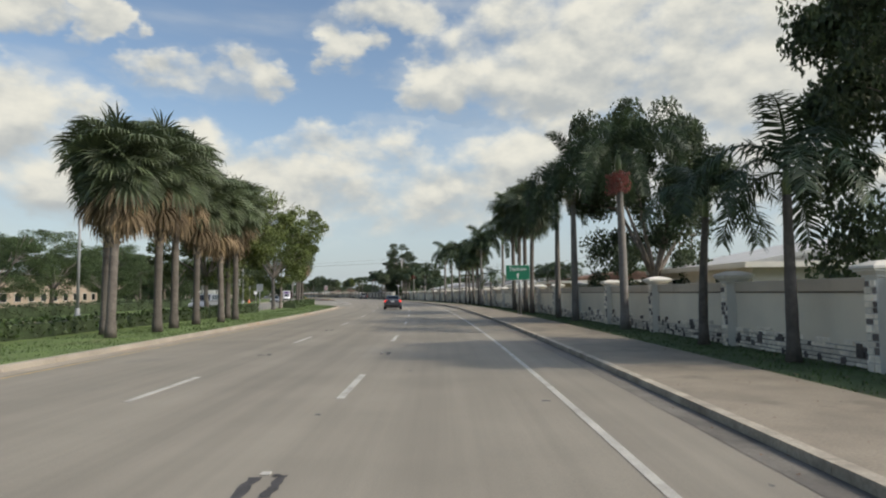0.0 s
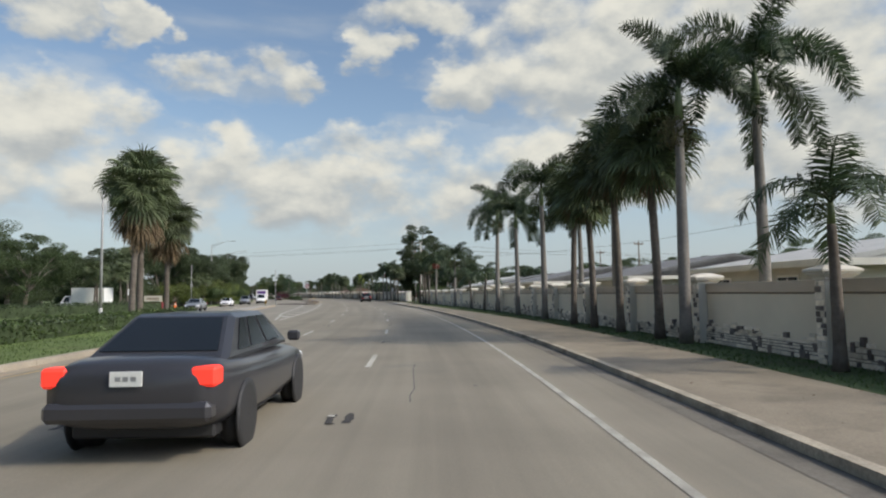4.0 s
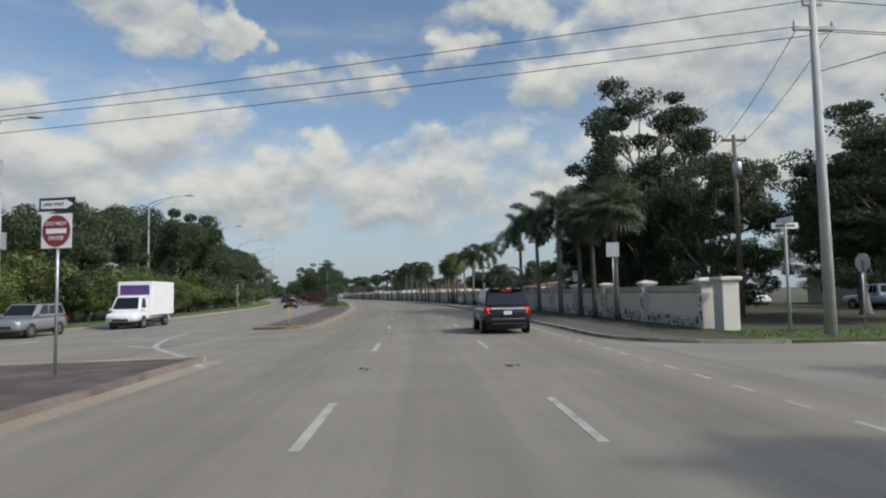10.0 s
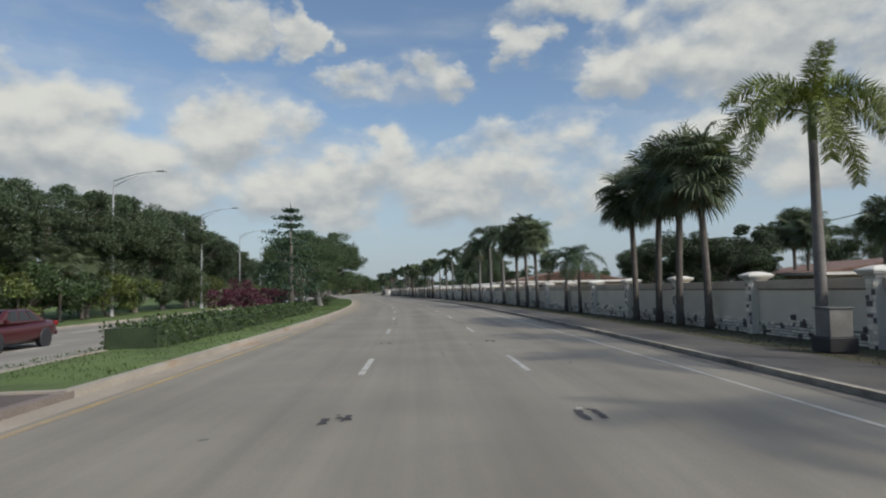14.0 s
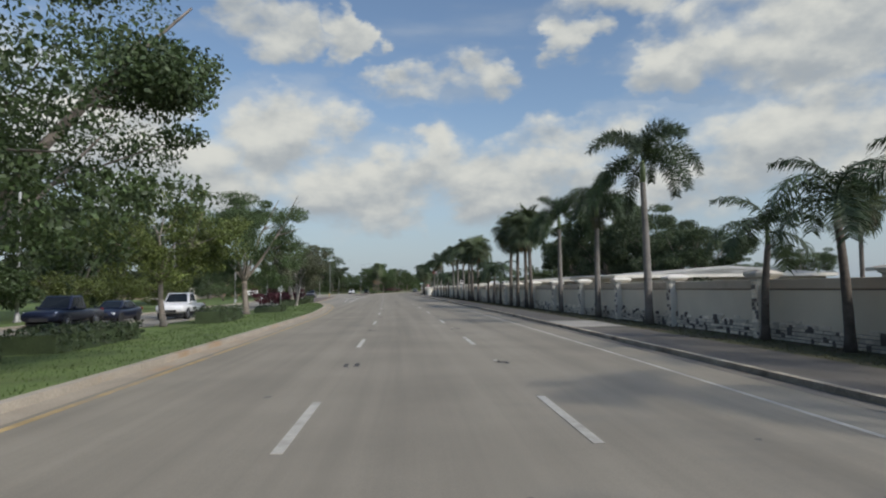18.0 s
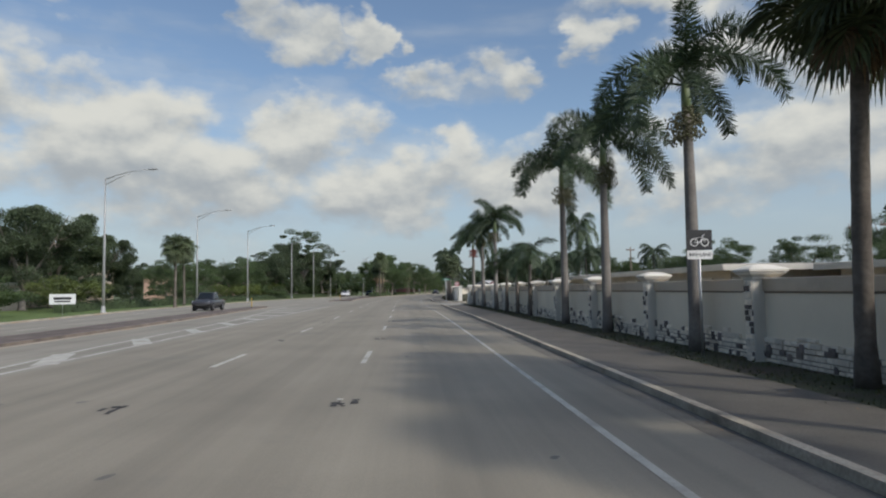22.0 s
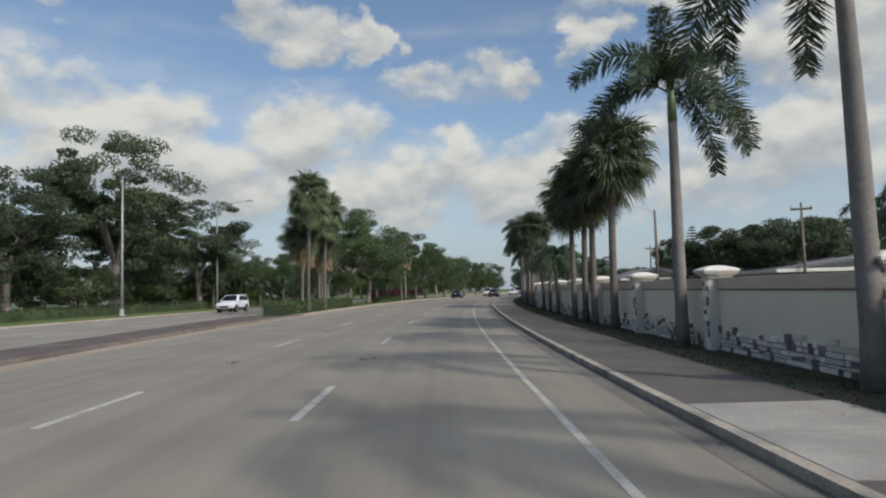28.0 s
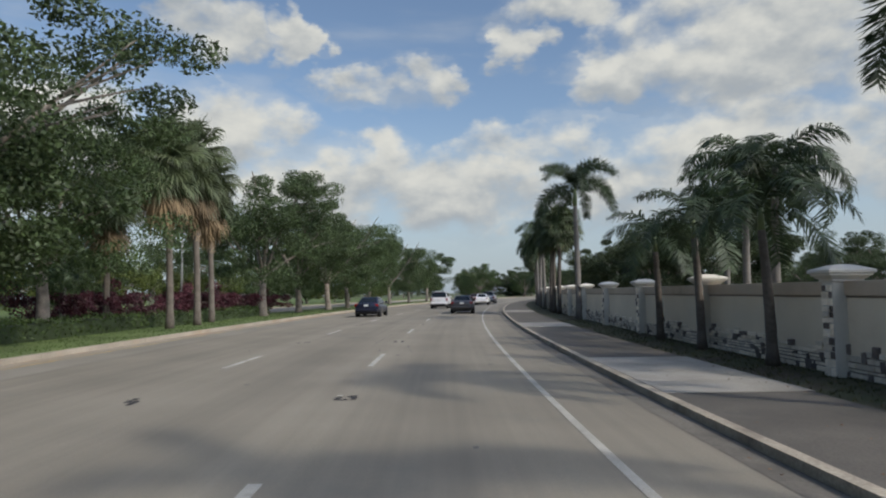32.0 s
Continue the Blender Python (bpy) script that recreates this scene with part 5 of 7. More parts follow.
for s in ROW_R:
    plant(FRUITED if s in (26.5, 150.5, 220.2, 469.9) else SEEDED if s in (227.0, 419.5, 426.8, 433.0) else ROYALS, s, row_u(s), TALL.get(s, 8.8) * 1.03, 9.3)
plant(ROYALY, 262.8, row_u(262.8), 8.1, 9.3)
for s in ROW_S:
    plant(SABALS if 150 < s < 500 and not 260 < s < 310 else FULL if s > 540 else FARS, s, row_u(s) - 0.05 + placed.uniform(-0.15, 0.1), (10.4 if s < 60 else 7.2 if 500 < s < 512 else 8.75 if 570 < s < 590 else 8.3) + placed.uniform(-0.4, 0.6), 9.0)
for s in ROW_A:
    plant(SHORTS, s, row_u(s), (5.5 if s < 20 else 4.6) + placed.uniform(-0.2, 0.3), 4.75)
# behind the wall
for s, u, hgt in ((92.5, 11.9, 11.0), (100.5, 12.6, 9.6), (79.5, 12.2, 11.0)):
    plant(ROYALS[:1], s, u, hgt, 9.3)
for s, u, hgt in ((174.3, 15.2, 7.2), (472, 20, 9.8), (548, 22, 5.9), (552, 23.5, 5.6), (611.5, 13.6, 7.6), (624.5, 13.6, 7.4), (616, 20, 6.0), (629, 14.5, 8.2), (252, 22, 4.8), (635, 16, 7.2), (603, 18, 4.6),
                  (483.5, 19, 5.2), (477, 20, 5.4), (66, 14.5, 4.6), (58, 14, 4.4), (142, 21, 5.2), (606, 15, 6.4), (466, 26, 6), (457, 16.5, 5.0), (461.5, 15.5, 4.7), (466, 17, 5.4), (463, 19, 5.8), (470, 16.5, 4.8)):
    plant(COCOS, s, u, hgt, 7.7, 0.1, 0.72 if 450 < s < 475 else 1.0)
for s, u, hgt in ((257, 30, 8.3), (295, 30, 8.3), (287, 30, 8.1), (298, 31, 8.6), (284, 32, 8.5), (367.5, 30, 9.5), (306, 34, 8), (262, 34, 8.4)):
    plant(FARS, s, u, hgt, 9.0)
# median palms
for s, u, hgt in ((25, -10.9, 9.2), (27.2, -12.2, 9.6), (28.8, -10.7, 10.0), (32, -11.2, 10.1), (36, -11.5, 9.6), (38.5, -10.9, 9.0), (42.5, -11.2, 9.6), (45, -12.4, 9.0), (98.6, -14.8, 10.5), (101.3, -15.3, 11.2), (104.8, -14.8, 8.6)):
    plant(SKIRTS, s, u, hgt, 9.0, 0.12, 1.12)
for s, u, hgt in ((633, -12.4, 11.4), (636.2, -12.4, 12.0), (640, -13.2, 11.0), (631, -14.5, 8.0)):
    plant(SKIRTS, s, u, hgt, 9.0, 0.12)
for s, u, hgt in ((574.2, -10.2, 12.2), (580.2, -10.3, 11.6)):
    plant(FULL, s, u, hgt, 9.0, 0.12, 0.92)
for s, u, hgt in ((576.0, -11.2, 8.9), (581.6, -11.2, 8.6), (583.5, -11.4, 8.8)):
    plant(SKIRTS[:1], s, u, hgt, 9.0, 0.12, 1.0)
# beyond the oncoming lanes
for s, u, hgt in ((161, -35, 9.7), (60, -40, 10), (64, -42, 9), (70, -43, 8), (142, -33, 6.5), (146, -34, 6.0), (150, -32.5, 6.8), (186, -31, 6.5), (190, -31.5, 6.0), (195, -30.5, 6.8), (298, -29.5, 6.2), (303, -30, 6.5), (294, -30.5, 5.8),
                  (484.5, -27.2, 9.3), (497.5, -30.5, 10.2), (108, -40, 8.5), (120, -38, 8), (30, -46, 9.5), (25, -44, 8.0)):
    plant(FARS, s, u, hgt, 9.0)

OAKS = [broad_tree(k, "oak", "spreading live oak with grey trunk and dark green crown", 9.0, 4.9, 0.24, 2.3, M_LEAF, M_BARK, 95, 560, 0.068, 0.5) for k in range(3)]
OPEN = [broad_tree(10 + k, "shade_tree", "airy shade tree with thin grey limbs and olive leaves", 9.0, 4.3, 0.17, 2.6, M_LEAFY, M_BARK, 70, 330, 0.095, 0.6) for k in range(2)]
PALE = [broad_tree(15, "shade_tree", "shade tree with forked pale trunk and sparse crown", 8.0, 5.2, 0.27, 2.2, M_LEAF, M_BARKW, 84, 380, 0.09, 0.5)]
FICUS = [broad_tree(20 + k, "ficus", "large dense dark ficus tree", 14.0, 6.4, 0.4, 2.6, M_LEAFD, M_BARK, 120, 470, 0.14, 0.7, low=0.9) for k in range(3)]
BANYAN = [broad_tree(30 + k, "ficus", "tall old tree with layered open limbs", 16.0, 6.6, 0.45, 4.0, M_LEAFD, M_BARK, 105, 400, 0.13, 0.42, low=0.45) for k in range(2)]
MULTI = [broad_tree(35, "crape_myrtle", "many-stemmed small tree with pale bark and thin leaves", 7.0, 3.6, 0.2, 2.4, M_LEAFS, M_BARKW, 64, 200, 0.10, 0.6, stems=4)]
BUSH = [broad_tree(40 + k, "bush", "rounded dense green bush", 4.5, 3.6, 0.14, 0.8, M_LEAF if k else M_LEAFY, M_BARK, 44, 150, 0.12, 0.75, low=0.9) for k in range(2)]
PURPLE = [broad_tree(45, "bush", "purple-leaved shrub on the median", 2.4, 2.2, 0.07, 0.5, M_LEAFP, M_BARK, 36, 130, 0.09, 0.7, low=0.9)]


def pine(k, height, width, material):
    """A tiered conifer with whorled limbs."""
    r = random.Random(600 + k)
    p = thing("pine_tree", Matrix(), "tall narrow tiered Norfolk pine" if width < 3.4 else "broad dark conifer on the median", "tree", "trees")
    child("trunk", tube("trunk", [(0, 0, -0.05), (0.05, 0, height * 0.5), (0, 0, height)], [0.24, 0.15, 0.03], M_BARK, 8), p)
    balls = []
    tiers = int(height / 0.75)
    for t in range(tiers):
        f = t / tiers
        z = height * (0.14 + 0.86 * f)
        reach = (width * (1 - f) ** 0.8 + 0.12) * (r.uniform(0.6, 1.15) if width > 3.4 else 1.0)
        for i in range(6):
            a = 2 * math.pi * i / 6 + t * 0.6 + r.uniform(-0.2, 0.2)
            rr = reach * r.uniform(0.75, 1.1)
            for q in (0.35, 0.7, 1.0):
                balls.append((Vector((math.cos(a) * rr * q, math.sin(a) * rr * q, z + 0.10 * rr * q)), (0.16 + 0.10 * reach) * (1.7 if width > 3.4 else 1.0)))
    child("crown", leaf_cloud(balls, 16, 0.13, material, k, 0.45), p)
    return p


PINES = [pine(0, 16.0, 2.7, M_NEEDLE)]
CONIFER = [pine(1, 9.0, 3.8, M_NEEDLE)]

for s, u, hgt in ((50.5, -13.4, 10.8), (47, -14.4, 9.5)):
    plant(OPEN, s, u, hgt, 9.6)
for s, u, hgt in ((69.1, -14.2, 11.2), (76, -14.6, 10.0)):
    plant(OPEN, s, u, hgt, 9.6)
plant(CONIFER, 300, -12.0, 9.2, 9.0)
plant(OAKS, 316, -14.0, 7.0, 9.4, 0.12, 0.75)
plant(PALE, 324.6, -11.8, 8.2, 8.5)
for s, u, hgt, w in ((341.0, -12.4, 10.6, 1.08), (374, -13.2, 9.4, 0.85), (307, -12.0, 7.5, 0.8), (313, -12.5, 8, 0.8), (608.5, -14.8, 13.0, 1.2), (619.5, -14.8, 12.8, 1.25), (628, -15.5, 11.0, 1.0), (650, -13.5, 11.5, 1.1), (659, -13.5, 11.0, 1.1), (667, -13, 10.5, 1.1),
                     (674, -12.8, 10, 1), (685, -13, 10, 1), (697, -13, 10, 1), (710, -13, 10, 1), (724, -13, 10, 1), (600.5, -15.4, 10.6, 1.1)):
    plant(OAKS, s, u, hgt, 9.4, 0.12, w)
plant(OPEN, 358.8, -14.0, 7.4, 9.6, 0.12, 0.95)
plant(MULTI, 397.5, -12.9, 7.4, 7.2, 0.12, 1.05)
plant(MULTI, 402.5, -13.6, 7.2, 7.2, 0.12, 0.9)
for s, u, hgt in ((292, -14.6, 2.8), (296.5, -14.4, 2.9), (301, -13.8, 2.7), (399.5, -14.3, 2.0), (630, -16.0, 2.5), (634, -16.2, 2.6), (638, -15.8, 2.5), (642, -15.4, 2.6), (646, -15.4, 2.5), (650, -15.2, 2.4), (655, -14.8, 2.3)):
    plant(PURPLE, s, u, hgt, 2.5, 0.12)
# woods beyond the oncoming lanes
for s, u, hgt in ((176, -40, 10.5), (190, -38, 12.0), (203, -36, 12.5), (214, -37, 11.5), (226, -35, 11.0), (238, -35, 12.5), (250, -34, 13.6), (261, -33.5, 14.3), (271, -34, 14.0), (281, -33.5, 13.2), (292, -35, 12.5), (304, -34, 12.3),
                  (315, -35, 13.5), (327, -34, 14.2), (339, -34, 14.0), (352, -34, 14.5), (366, -36, 13.5), (380, -36, 13.0), (398, -36, 12.5), (412, -38, 13), (434, -37, 13.8), (450, -42, 12), (482, -44, 12.5), (494, -47, 14.0), (508, -48, 11), (166, -44, 9.5), (150, -46, 9)):
    plant(FICUS, s, u, hgt, 14.6)
for s, u, hgt in ((587.5, -35, 20.0), (574, -36, 13.5), (604, -34, 14.6), (594, -37, 13.5), (600, -38, 13.0), (580, -42, 13.0), (566, -36, 12), (563, -37, 10)):
    plant(BANYAN, s, u, hgt, 16.6)
for s, u, hgt in ((33.5, 13.0, 11.8), (15, 14.5, 12.5)):
    plant(FICUS, s, u, hgt, 14.6, 0.1, 0.66)
for s, u, hgt in ((215.9, 17.2, 18.6), (222, 18.5, 14), (196.5, 22, 11.2), (194.5, 20.5, 10.0), (202, 24, 9.2), (392, 25, 10.6)):
    plant(BANYAN, s, u, hgt, 16.6, 0.1, 0.85)
for s, u, hgt in ((205.5, 16.8, 10.2), (213, 16, 10.5), (220, 16, 10), (226, 17, 9)):
    plant(FICUS, s, u, hgt, 14.6, 0.1, 0.75)
for s, u, hgt in ((404, 25, 13.2), (417, 25, 11.0), (428, 27, 9.4)):
    plant(FICUS, s, u, hgt, 14.6, 0.1, 0.85)
plant(PINES, 229, 18, 19.8, 16.0)
plant(PINES, 604, 30, 9, 16.0)
for s, u, hgt in ((499.5, 17.5, 6.4), (505, 18.5, 7.0), (510, 19, 6.8), (514, 21, 7.2), (568, 26, 6.2), (583, 27, 7.2), (521, 25, 7.0), (291, 20, 6.0), (304, 22, 6.3), (296, 24, 5.6), (374, 21, 6.2), (383, 22, 8.2), (642, 18, 6.5), (655, 18, 7), (670, 18, 7), (690, 18, 7.5), (575, 30, 7)):
    plant(FICUS, s, u, hgt, 14.6, 0.1, 0.95)
for s, u, hgt in ((527, -40, 7.6), (520, -42, 8.0), (535, -42, 7.5), (541, -41, 9.0), (548, -40, 10.0), (556, -39, 9.0), (612, -36, 9), (620, -37, 9.5), (632, -36, 9), (645, -36, 9.5), (660, -36, 9), (680, -36, 10), (700, -36, 10), (720, -36, 10), (740, -36, 10)):
    plant(OAKS, s, u, hgt, 9.4)
for s, u, hgt, w in ((236, -30, 5.8, 1), (228, -31, 5.2, 1), (243, -30, 5.0, 1), (218, -31, 5.0, 1.1), (208, -32, 4.6, 1.1), (198, -32, 4.2, 1.1), (252, -30.5, 4.4, 1.1), (262, -30, 4.6, 1.0), (175.0, 11.8, 3.4, 0.85), (170.5, 13.0, 3.2, 0.9), (177, 14.5, 3.0, 0.7),
                     (476, 13, 2.2, 0.6), (382, -30, 4, 1), (372, -31, 4.5, 1), (392, -30, 4.2, 1), (405, -29.5, 4.0, 1), (347, -30, 5, 1.1), (360, -30, 4.6, 1.0), (512, -38, 4, 1.2), (519, -37, 3.6, 1.2), (532, -37, 3.6, 1.2), (546, -37, 4, 1.2), (560, -34, 3.5, 1.2), (475, -36, 4, 1.2), (462, -36, 4, 1.2)):
    plant(BUSH, s, u, hgt, 4.7, 0.1, w)
for s, u, hgt in ((20, -38, 8.0), (34, -37, 7.0), (46, -39, 8.5), (58, -36, 7.5), (72, -38, 9.0), (84, -37, 8), (96, -40, 9), (112, -36, 8.5), (124, -40, 9.5), (136, -38, 9)):
    plant(OAKS, s, u, hgt, 9.4)
for k in range(30):
    plant(BUSH, 556 + k * 7 + placed.uniform(-2, 2), -36 - placed.uniform(0, 3), 4.0 + placed.uniform(0, 2.2), 4.7, 0.1, 1.15)
for s, u, hgt in ((611, -31.5, 4.8), (619, -32, 4.4), (627, -31.5, 5.0), (640, -31, 4.6), (604, -32, 4.2), (652, -31, 4.8)):
    plant(COCOS, s, u, hgt, 7.7)
for k in range(24):
    plant(FICUS, 850 + placed.uniform(0, 25), -50 + k * 5, 9 + placed.uniform(0, 3), 14.6, -0.8)
for s, u, hgt in ((138, 36, 6.0), (147, 38, 6.5), (156, 36, 6.2), (165, 39, 6.8), (128, 38, 5.8), (117, 37, 5.6), (105, 38, 6.0), (92, 37, 5.8)):
    plant(OAKS, s, u, hgt, 9.4, 0.05)
# low trees along the horizon, ahead and behind
for k in range(44):
    s = 300 + k * 15
    plant(OAKS, s, 48 + placed.uniform(0, 26), 6.5 + placed.uniform(0, 4), 9.4, 0.0)
for k in range(34):
    plant(FICUS, -50 + k * 12, -62 - placed.uniform(0, 35), 8 + placed.uniform(0, 5), 14.6)
for k in range(24):
    plant(FICUS, 395 + k * 14, -62 - placed.uniform(0, 30), 8 + placed.uniform(0, 4), 14.6)
for k in range(26):
    plant(OAKS, 800 + placed.uniform(0, 60), -75 + k * 6, 8 + placed.uniform(0, 4), 9.4, -0.8)
for k in range(22):
    plant(OAKS, -60 + k * 12, 50 + placed.uniform(0, 25), 6 + placed.uniform(0, 3), 9.4, 0.0)
for s, u, hgt, w in ((407.5, -13.6, 6.4, 0.85), (411.5, -14.0, 5.8, 0.8)):
    plant(MULTI, s, u, hgt, 7.2, 0.12, w)
for s, u in ((402.5, -15.0), (405.5, -15.2), (408.5, -15.2), (396, -15.2)):
    plant(PURPLE, s, u, 2.1, 2.5, 0.12)
plant(FICUS, 600, 27.0, 7.4, 14.6, 0.1, 0.6)
# undergrowth that closes the foot of the woods
for k in range(26):
    plant(BUSH, 182 + k * 5.2 + placed.uniform(-1.5, 1.5), -31.5 - placed.uniform(0, 2.5), 4.2 + placed.uniform(0, 2.4), 4.7, 0.1, 1.2)
# trees behind the houses of the first side street
for s, u, hgt in ((196, 36, 7.6), (206, 38, 8.2), (214, 35, 7.4), (226, 39, 8.4), (238, 38, 7.8)):
    plant(OAKS, s, u, hgt, 9.4, 0.05)
for some in (ROYALS, FRUITED, ROYALY, SHORTS, SABALS, FULL, SKIRTS, FARS, COCOS, OAKS, OPEN, PALE, FICUS, BANYAN, MULTI, BUSH, PURPLE, PINES, CONIFER):
    retire(some)

for s0, s1, u, hgt, deep, m_, label in ((-20, 60, -14.2, 0.7, 0.9, M_HEDGE, "clipped green hedge on the median"), (76, 105, -13.6, 0.72, 1.6, M_HEDGE, "clipped green hedge at the end of the median"),
                                       (265.3, 300, -11.0, 0.8, 1.9, M_HEDGE, "clipped green hedge on the grass median"), (327.5, 332, -12.3, 0.62, 2.2, M_LEAFD, "low dark clipped shrub bed"),
                                       (344, 350, -12.6, 0.65, 2.0, M_LEAFD, "low dark clipped shrub bed"), (360.5, 365.5, -12.3, 0.78, 1.6, M_LEAFD, "low dark clipped shrub bed"), (376, 379, -12, 0.5, 2.2, M_LEAFD, "low dark clipped shrub bed"),
                                       (338, 342, -12.8, 0.6, 1.8, M_LEAFD, "low dark clipped shrub bed"), (410, 418, -14.0, 0.8, 1.9, M_LEAFD, "dark clipped hedge at the end of the median"), (395, 409, -13.5, 0.6, 1.4, M_LEAFD, "low dark clipped shrub bed"),
                                       (568, 592, -11.1, 0.95, 2.0, M_HEDGE, "clipped green hedge on the median"), (622, 652, -14.6, 0.75, 2.0, M_HEDGE, "clipped green hedge on the median"), (30, 160, -30.5, 1.0, 1.2, M_LEAFD, "long dark hedge beyond the oncoming lanes"), (470, 640, -33.5, 1.0, 1.2, M_LEAFD, "long dark hedge beyond the oncoming lanes")):
    shrub_row("hedge", s0, s1, u, hgt, deep, m_, label, int(s0) + 100, 90 if s1 - s0 > 60 else 240, 0.09 if s1 - s0 > 60 else 0.065)


# ---------------------------------------------------------------- street furniture
M_SIGNG = mat("sign_green", (0.008, 0.16, 0.085), 0.5, 0.06, 2, 20, 0)
M_SIGNW = mat("sign_white", (0.72, 0.72, 0.70), 0.55, 0.06, 2, 20, 0)
M_SIGNR = mat("sign_red", (0.22, 0.03, 0.035), 0.55, 0.08, 2, 20, 0)
M_SIGNK = mat("sign_black", (0.02, 0.02, 0.022), 0.55, 0.08, 2, 20, 0)
M_SIGNO = mat("marker_yellow", (0.60, 0.36, 0.03), 0.6, 0.1, 2, 20, 0)
M_ROOFW = mat("white_roof", (0.42, 0.42, 0.40), 0.8, 0.1, 1, 20, 0.1, dark=(0.28, 0.28, 0.265), dark_at=0.64)
M_ROOFG = mat("grey_shingle", (0.15, 0.15, 0.15), 0.9, 0.15, 2, 20, 0.3)
M_ROOFB = mat("brown_tile", (0.165, 0.098, 0.07), 0.85, 0.2, 2, 14, 0.5)
M_HWALL = mat("house_stucco", (0.45, 0.41, 0.34), 0.9, 0.08, 1, 40, 0.15)
M_HWALL2 = mat("house_stucco_tan", (0.34, 0.27, 0.20), 0.9, 0.08, 1, 40, 0.15)
M_PINK = mat("building_pink", (0.46, 0.30, 0.22), 0.9, 0.08, 1, 40, 0.15)
M_PANE = glass("dark_window", (0.012, 0.015, 0.018), 0.12)
M_TYRE = mat("rubber", (0.018, 0.018, 0.018), 0.9, 0.1, 5, 40, 0.1)
M_RIM = mat("alloy_rim", (0.45, 0.45, 0.46), 0.3, 0.05, 5, 40, 0, metal=0.9)
M_CHROME = mat("chrome", (0.7, 0.7, 0.7), 0.4, 0.02, 5, 40, 0, metal=0.5)
M_BLACKP = mat("black_plastic", (0.025, 0.025, 0.026), 0.6, 0.1, 5, 40, 0.05)
M_TAIL = mat("tail_lamp_red", (0.20, 0.012, 0.012), 0.25, 0.05, 5, 40, 0)
M_TAILON = glow("lit_tail_lamp", (1.0, 0.05, 0.03), 0.6)
M_HEAD = mat("head_lamp", (0.75, 0.76, 0.78), 0.15, 0.03, 5, 40, 0)
M_PLATE = mat("number_plate", (0.65, 0.66, 0.62), 0.5, 0.05, 5, 40, 0)


def paint(name, color, metal=0.3):
    m = mat(name, color, 0.3, 0.03, 0.8, 60, 0, metal=metal, spec=0.45)
    m.node_tree.nodes["Principled BSDF"].inputs["Coat Weight"].default_value = 0.35
    return m


P_BLACK, P_GREY, P_NAVY, P_WHITE = paint("black_paint", (0.008, 0.008, 0.010), 0.0), paint("grey_paint", (0.05, 0.05, 0.055)), paint("navy_paint", (0.012, 0.016, 0.035)), paint("white_paint", (0.7, 0.7, 0.7), 0.0)
P_SILVER, P_RED = paint("silver_paint", (0.35, 0.36, 0.37), 0.6), paint("dark_red_paint", (0.075, 0.015, 0.016))

bm = bmesh.new()
bmesh.ops.create_cone(bm, cap_ends=True, segments=22, radius1=0.33, radius2=0.33, depth=0.23)
bmesh.ops.bevel(bm, geom=[e for e in bm.edges if abs(e.verts[0].co.z - e.verts[1].co.z) < 0.001], offset=0.035, segments=2, affect="EDGES")
bmesh.ops.rotate(bm, verts=bm.verts, matrix=Matrix.Rotation(radians(90), 3, "Y"))
TYRE = finish(bm, "tyre", M_TYRE, True)
# rim with ten spokes, looking along +x
verts, faces = [], []
for k in range(24):
    a = 2 * math.pi * k / 24
    verts += [(0.10, 0.235 * math.cos(a), 0.235 * math.sin(a)), (0.125, 0.20 * math.cos(a), 0.20 * math.sin(a)), (0.06, 0.19 * math.cos(a), 0.19 * math.sin(a))]
for k in range(24):
    a, b = 3 * k, 3 * ((k + 1) % 24)
    faces += [(a, b, b + 1, a + 1), (a + 1, b + 1, b + 2, a + 2)]
for k in range(10):
    a = 2 * math.pi * k / 10
    d, t_ = Vector((0, math.cos(a), math.sin(a))), Vector((0, -math.sin(a), math.cos(a)))
    b0 = len(verts)
    verts += [d * 0.03 + t_ * 0.03 + Vector((0.12, 0, 0)), d * 0.03 - t_ * 0.03 + Vector((0.12, 0, 0)), d * 0.205 - t_ * 0.02 + Vector((0.118, 0, 0)), d * 0.205 + t_ * 0.02 + Vector((0.118, 0, 0))]
    faces.append((b0, b0 + 1, b0 + 2, b0 + 3))
RIM = mesh("rim", verts, faces, M_RIM)
HUB = lathe("hub", [(0.19, 0.0), (0.19, 0.055), (0.05, 0.075), (0.045, 0.125), (0.0, 0.13)], M_BLACKP, 18)


def loft(name, stations, material, sides=20, power=4.0):
    """A shell through stations (y, z low, z high, half width), each a rounded box."""
    verts, faces = [], []
    for y, zl, zh, hw in stations:
        for k in range(sides):
            a = 2 * math.pi * (k + 0.5) / sides
            c, s_ = math.cos(a), math.sin(a)
            verts.append((hw * math.copysign(abs(c) ** (2 / power), c), y, (zl + zh) / 2 + (zh - zl) / 2 * math.copysign(abs(s_) ** (2 / power), s_)))
    for i in range(len(stations) - 1):
        for k in range(sides):
            a, b = i * sides + k, i * sides + (k + 1) % sides
            faces.append((a, b, b + sides, a + sides))
    faces.append(tuple(range(sides - 1, -1, -1)))
    faces.append(tuple(range((len(stations) - 1) * sides, len(stations) * sides)))
    return mesh(name, verts, faces, material, True)


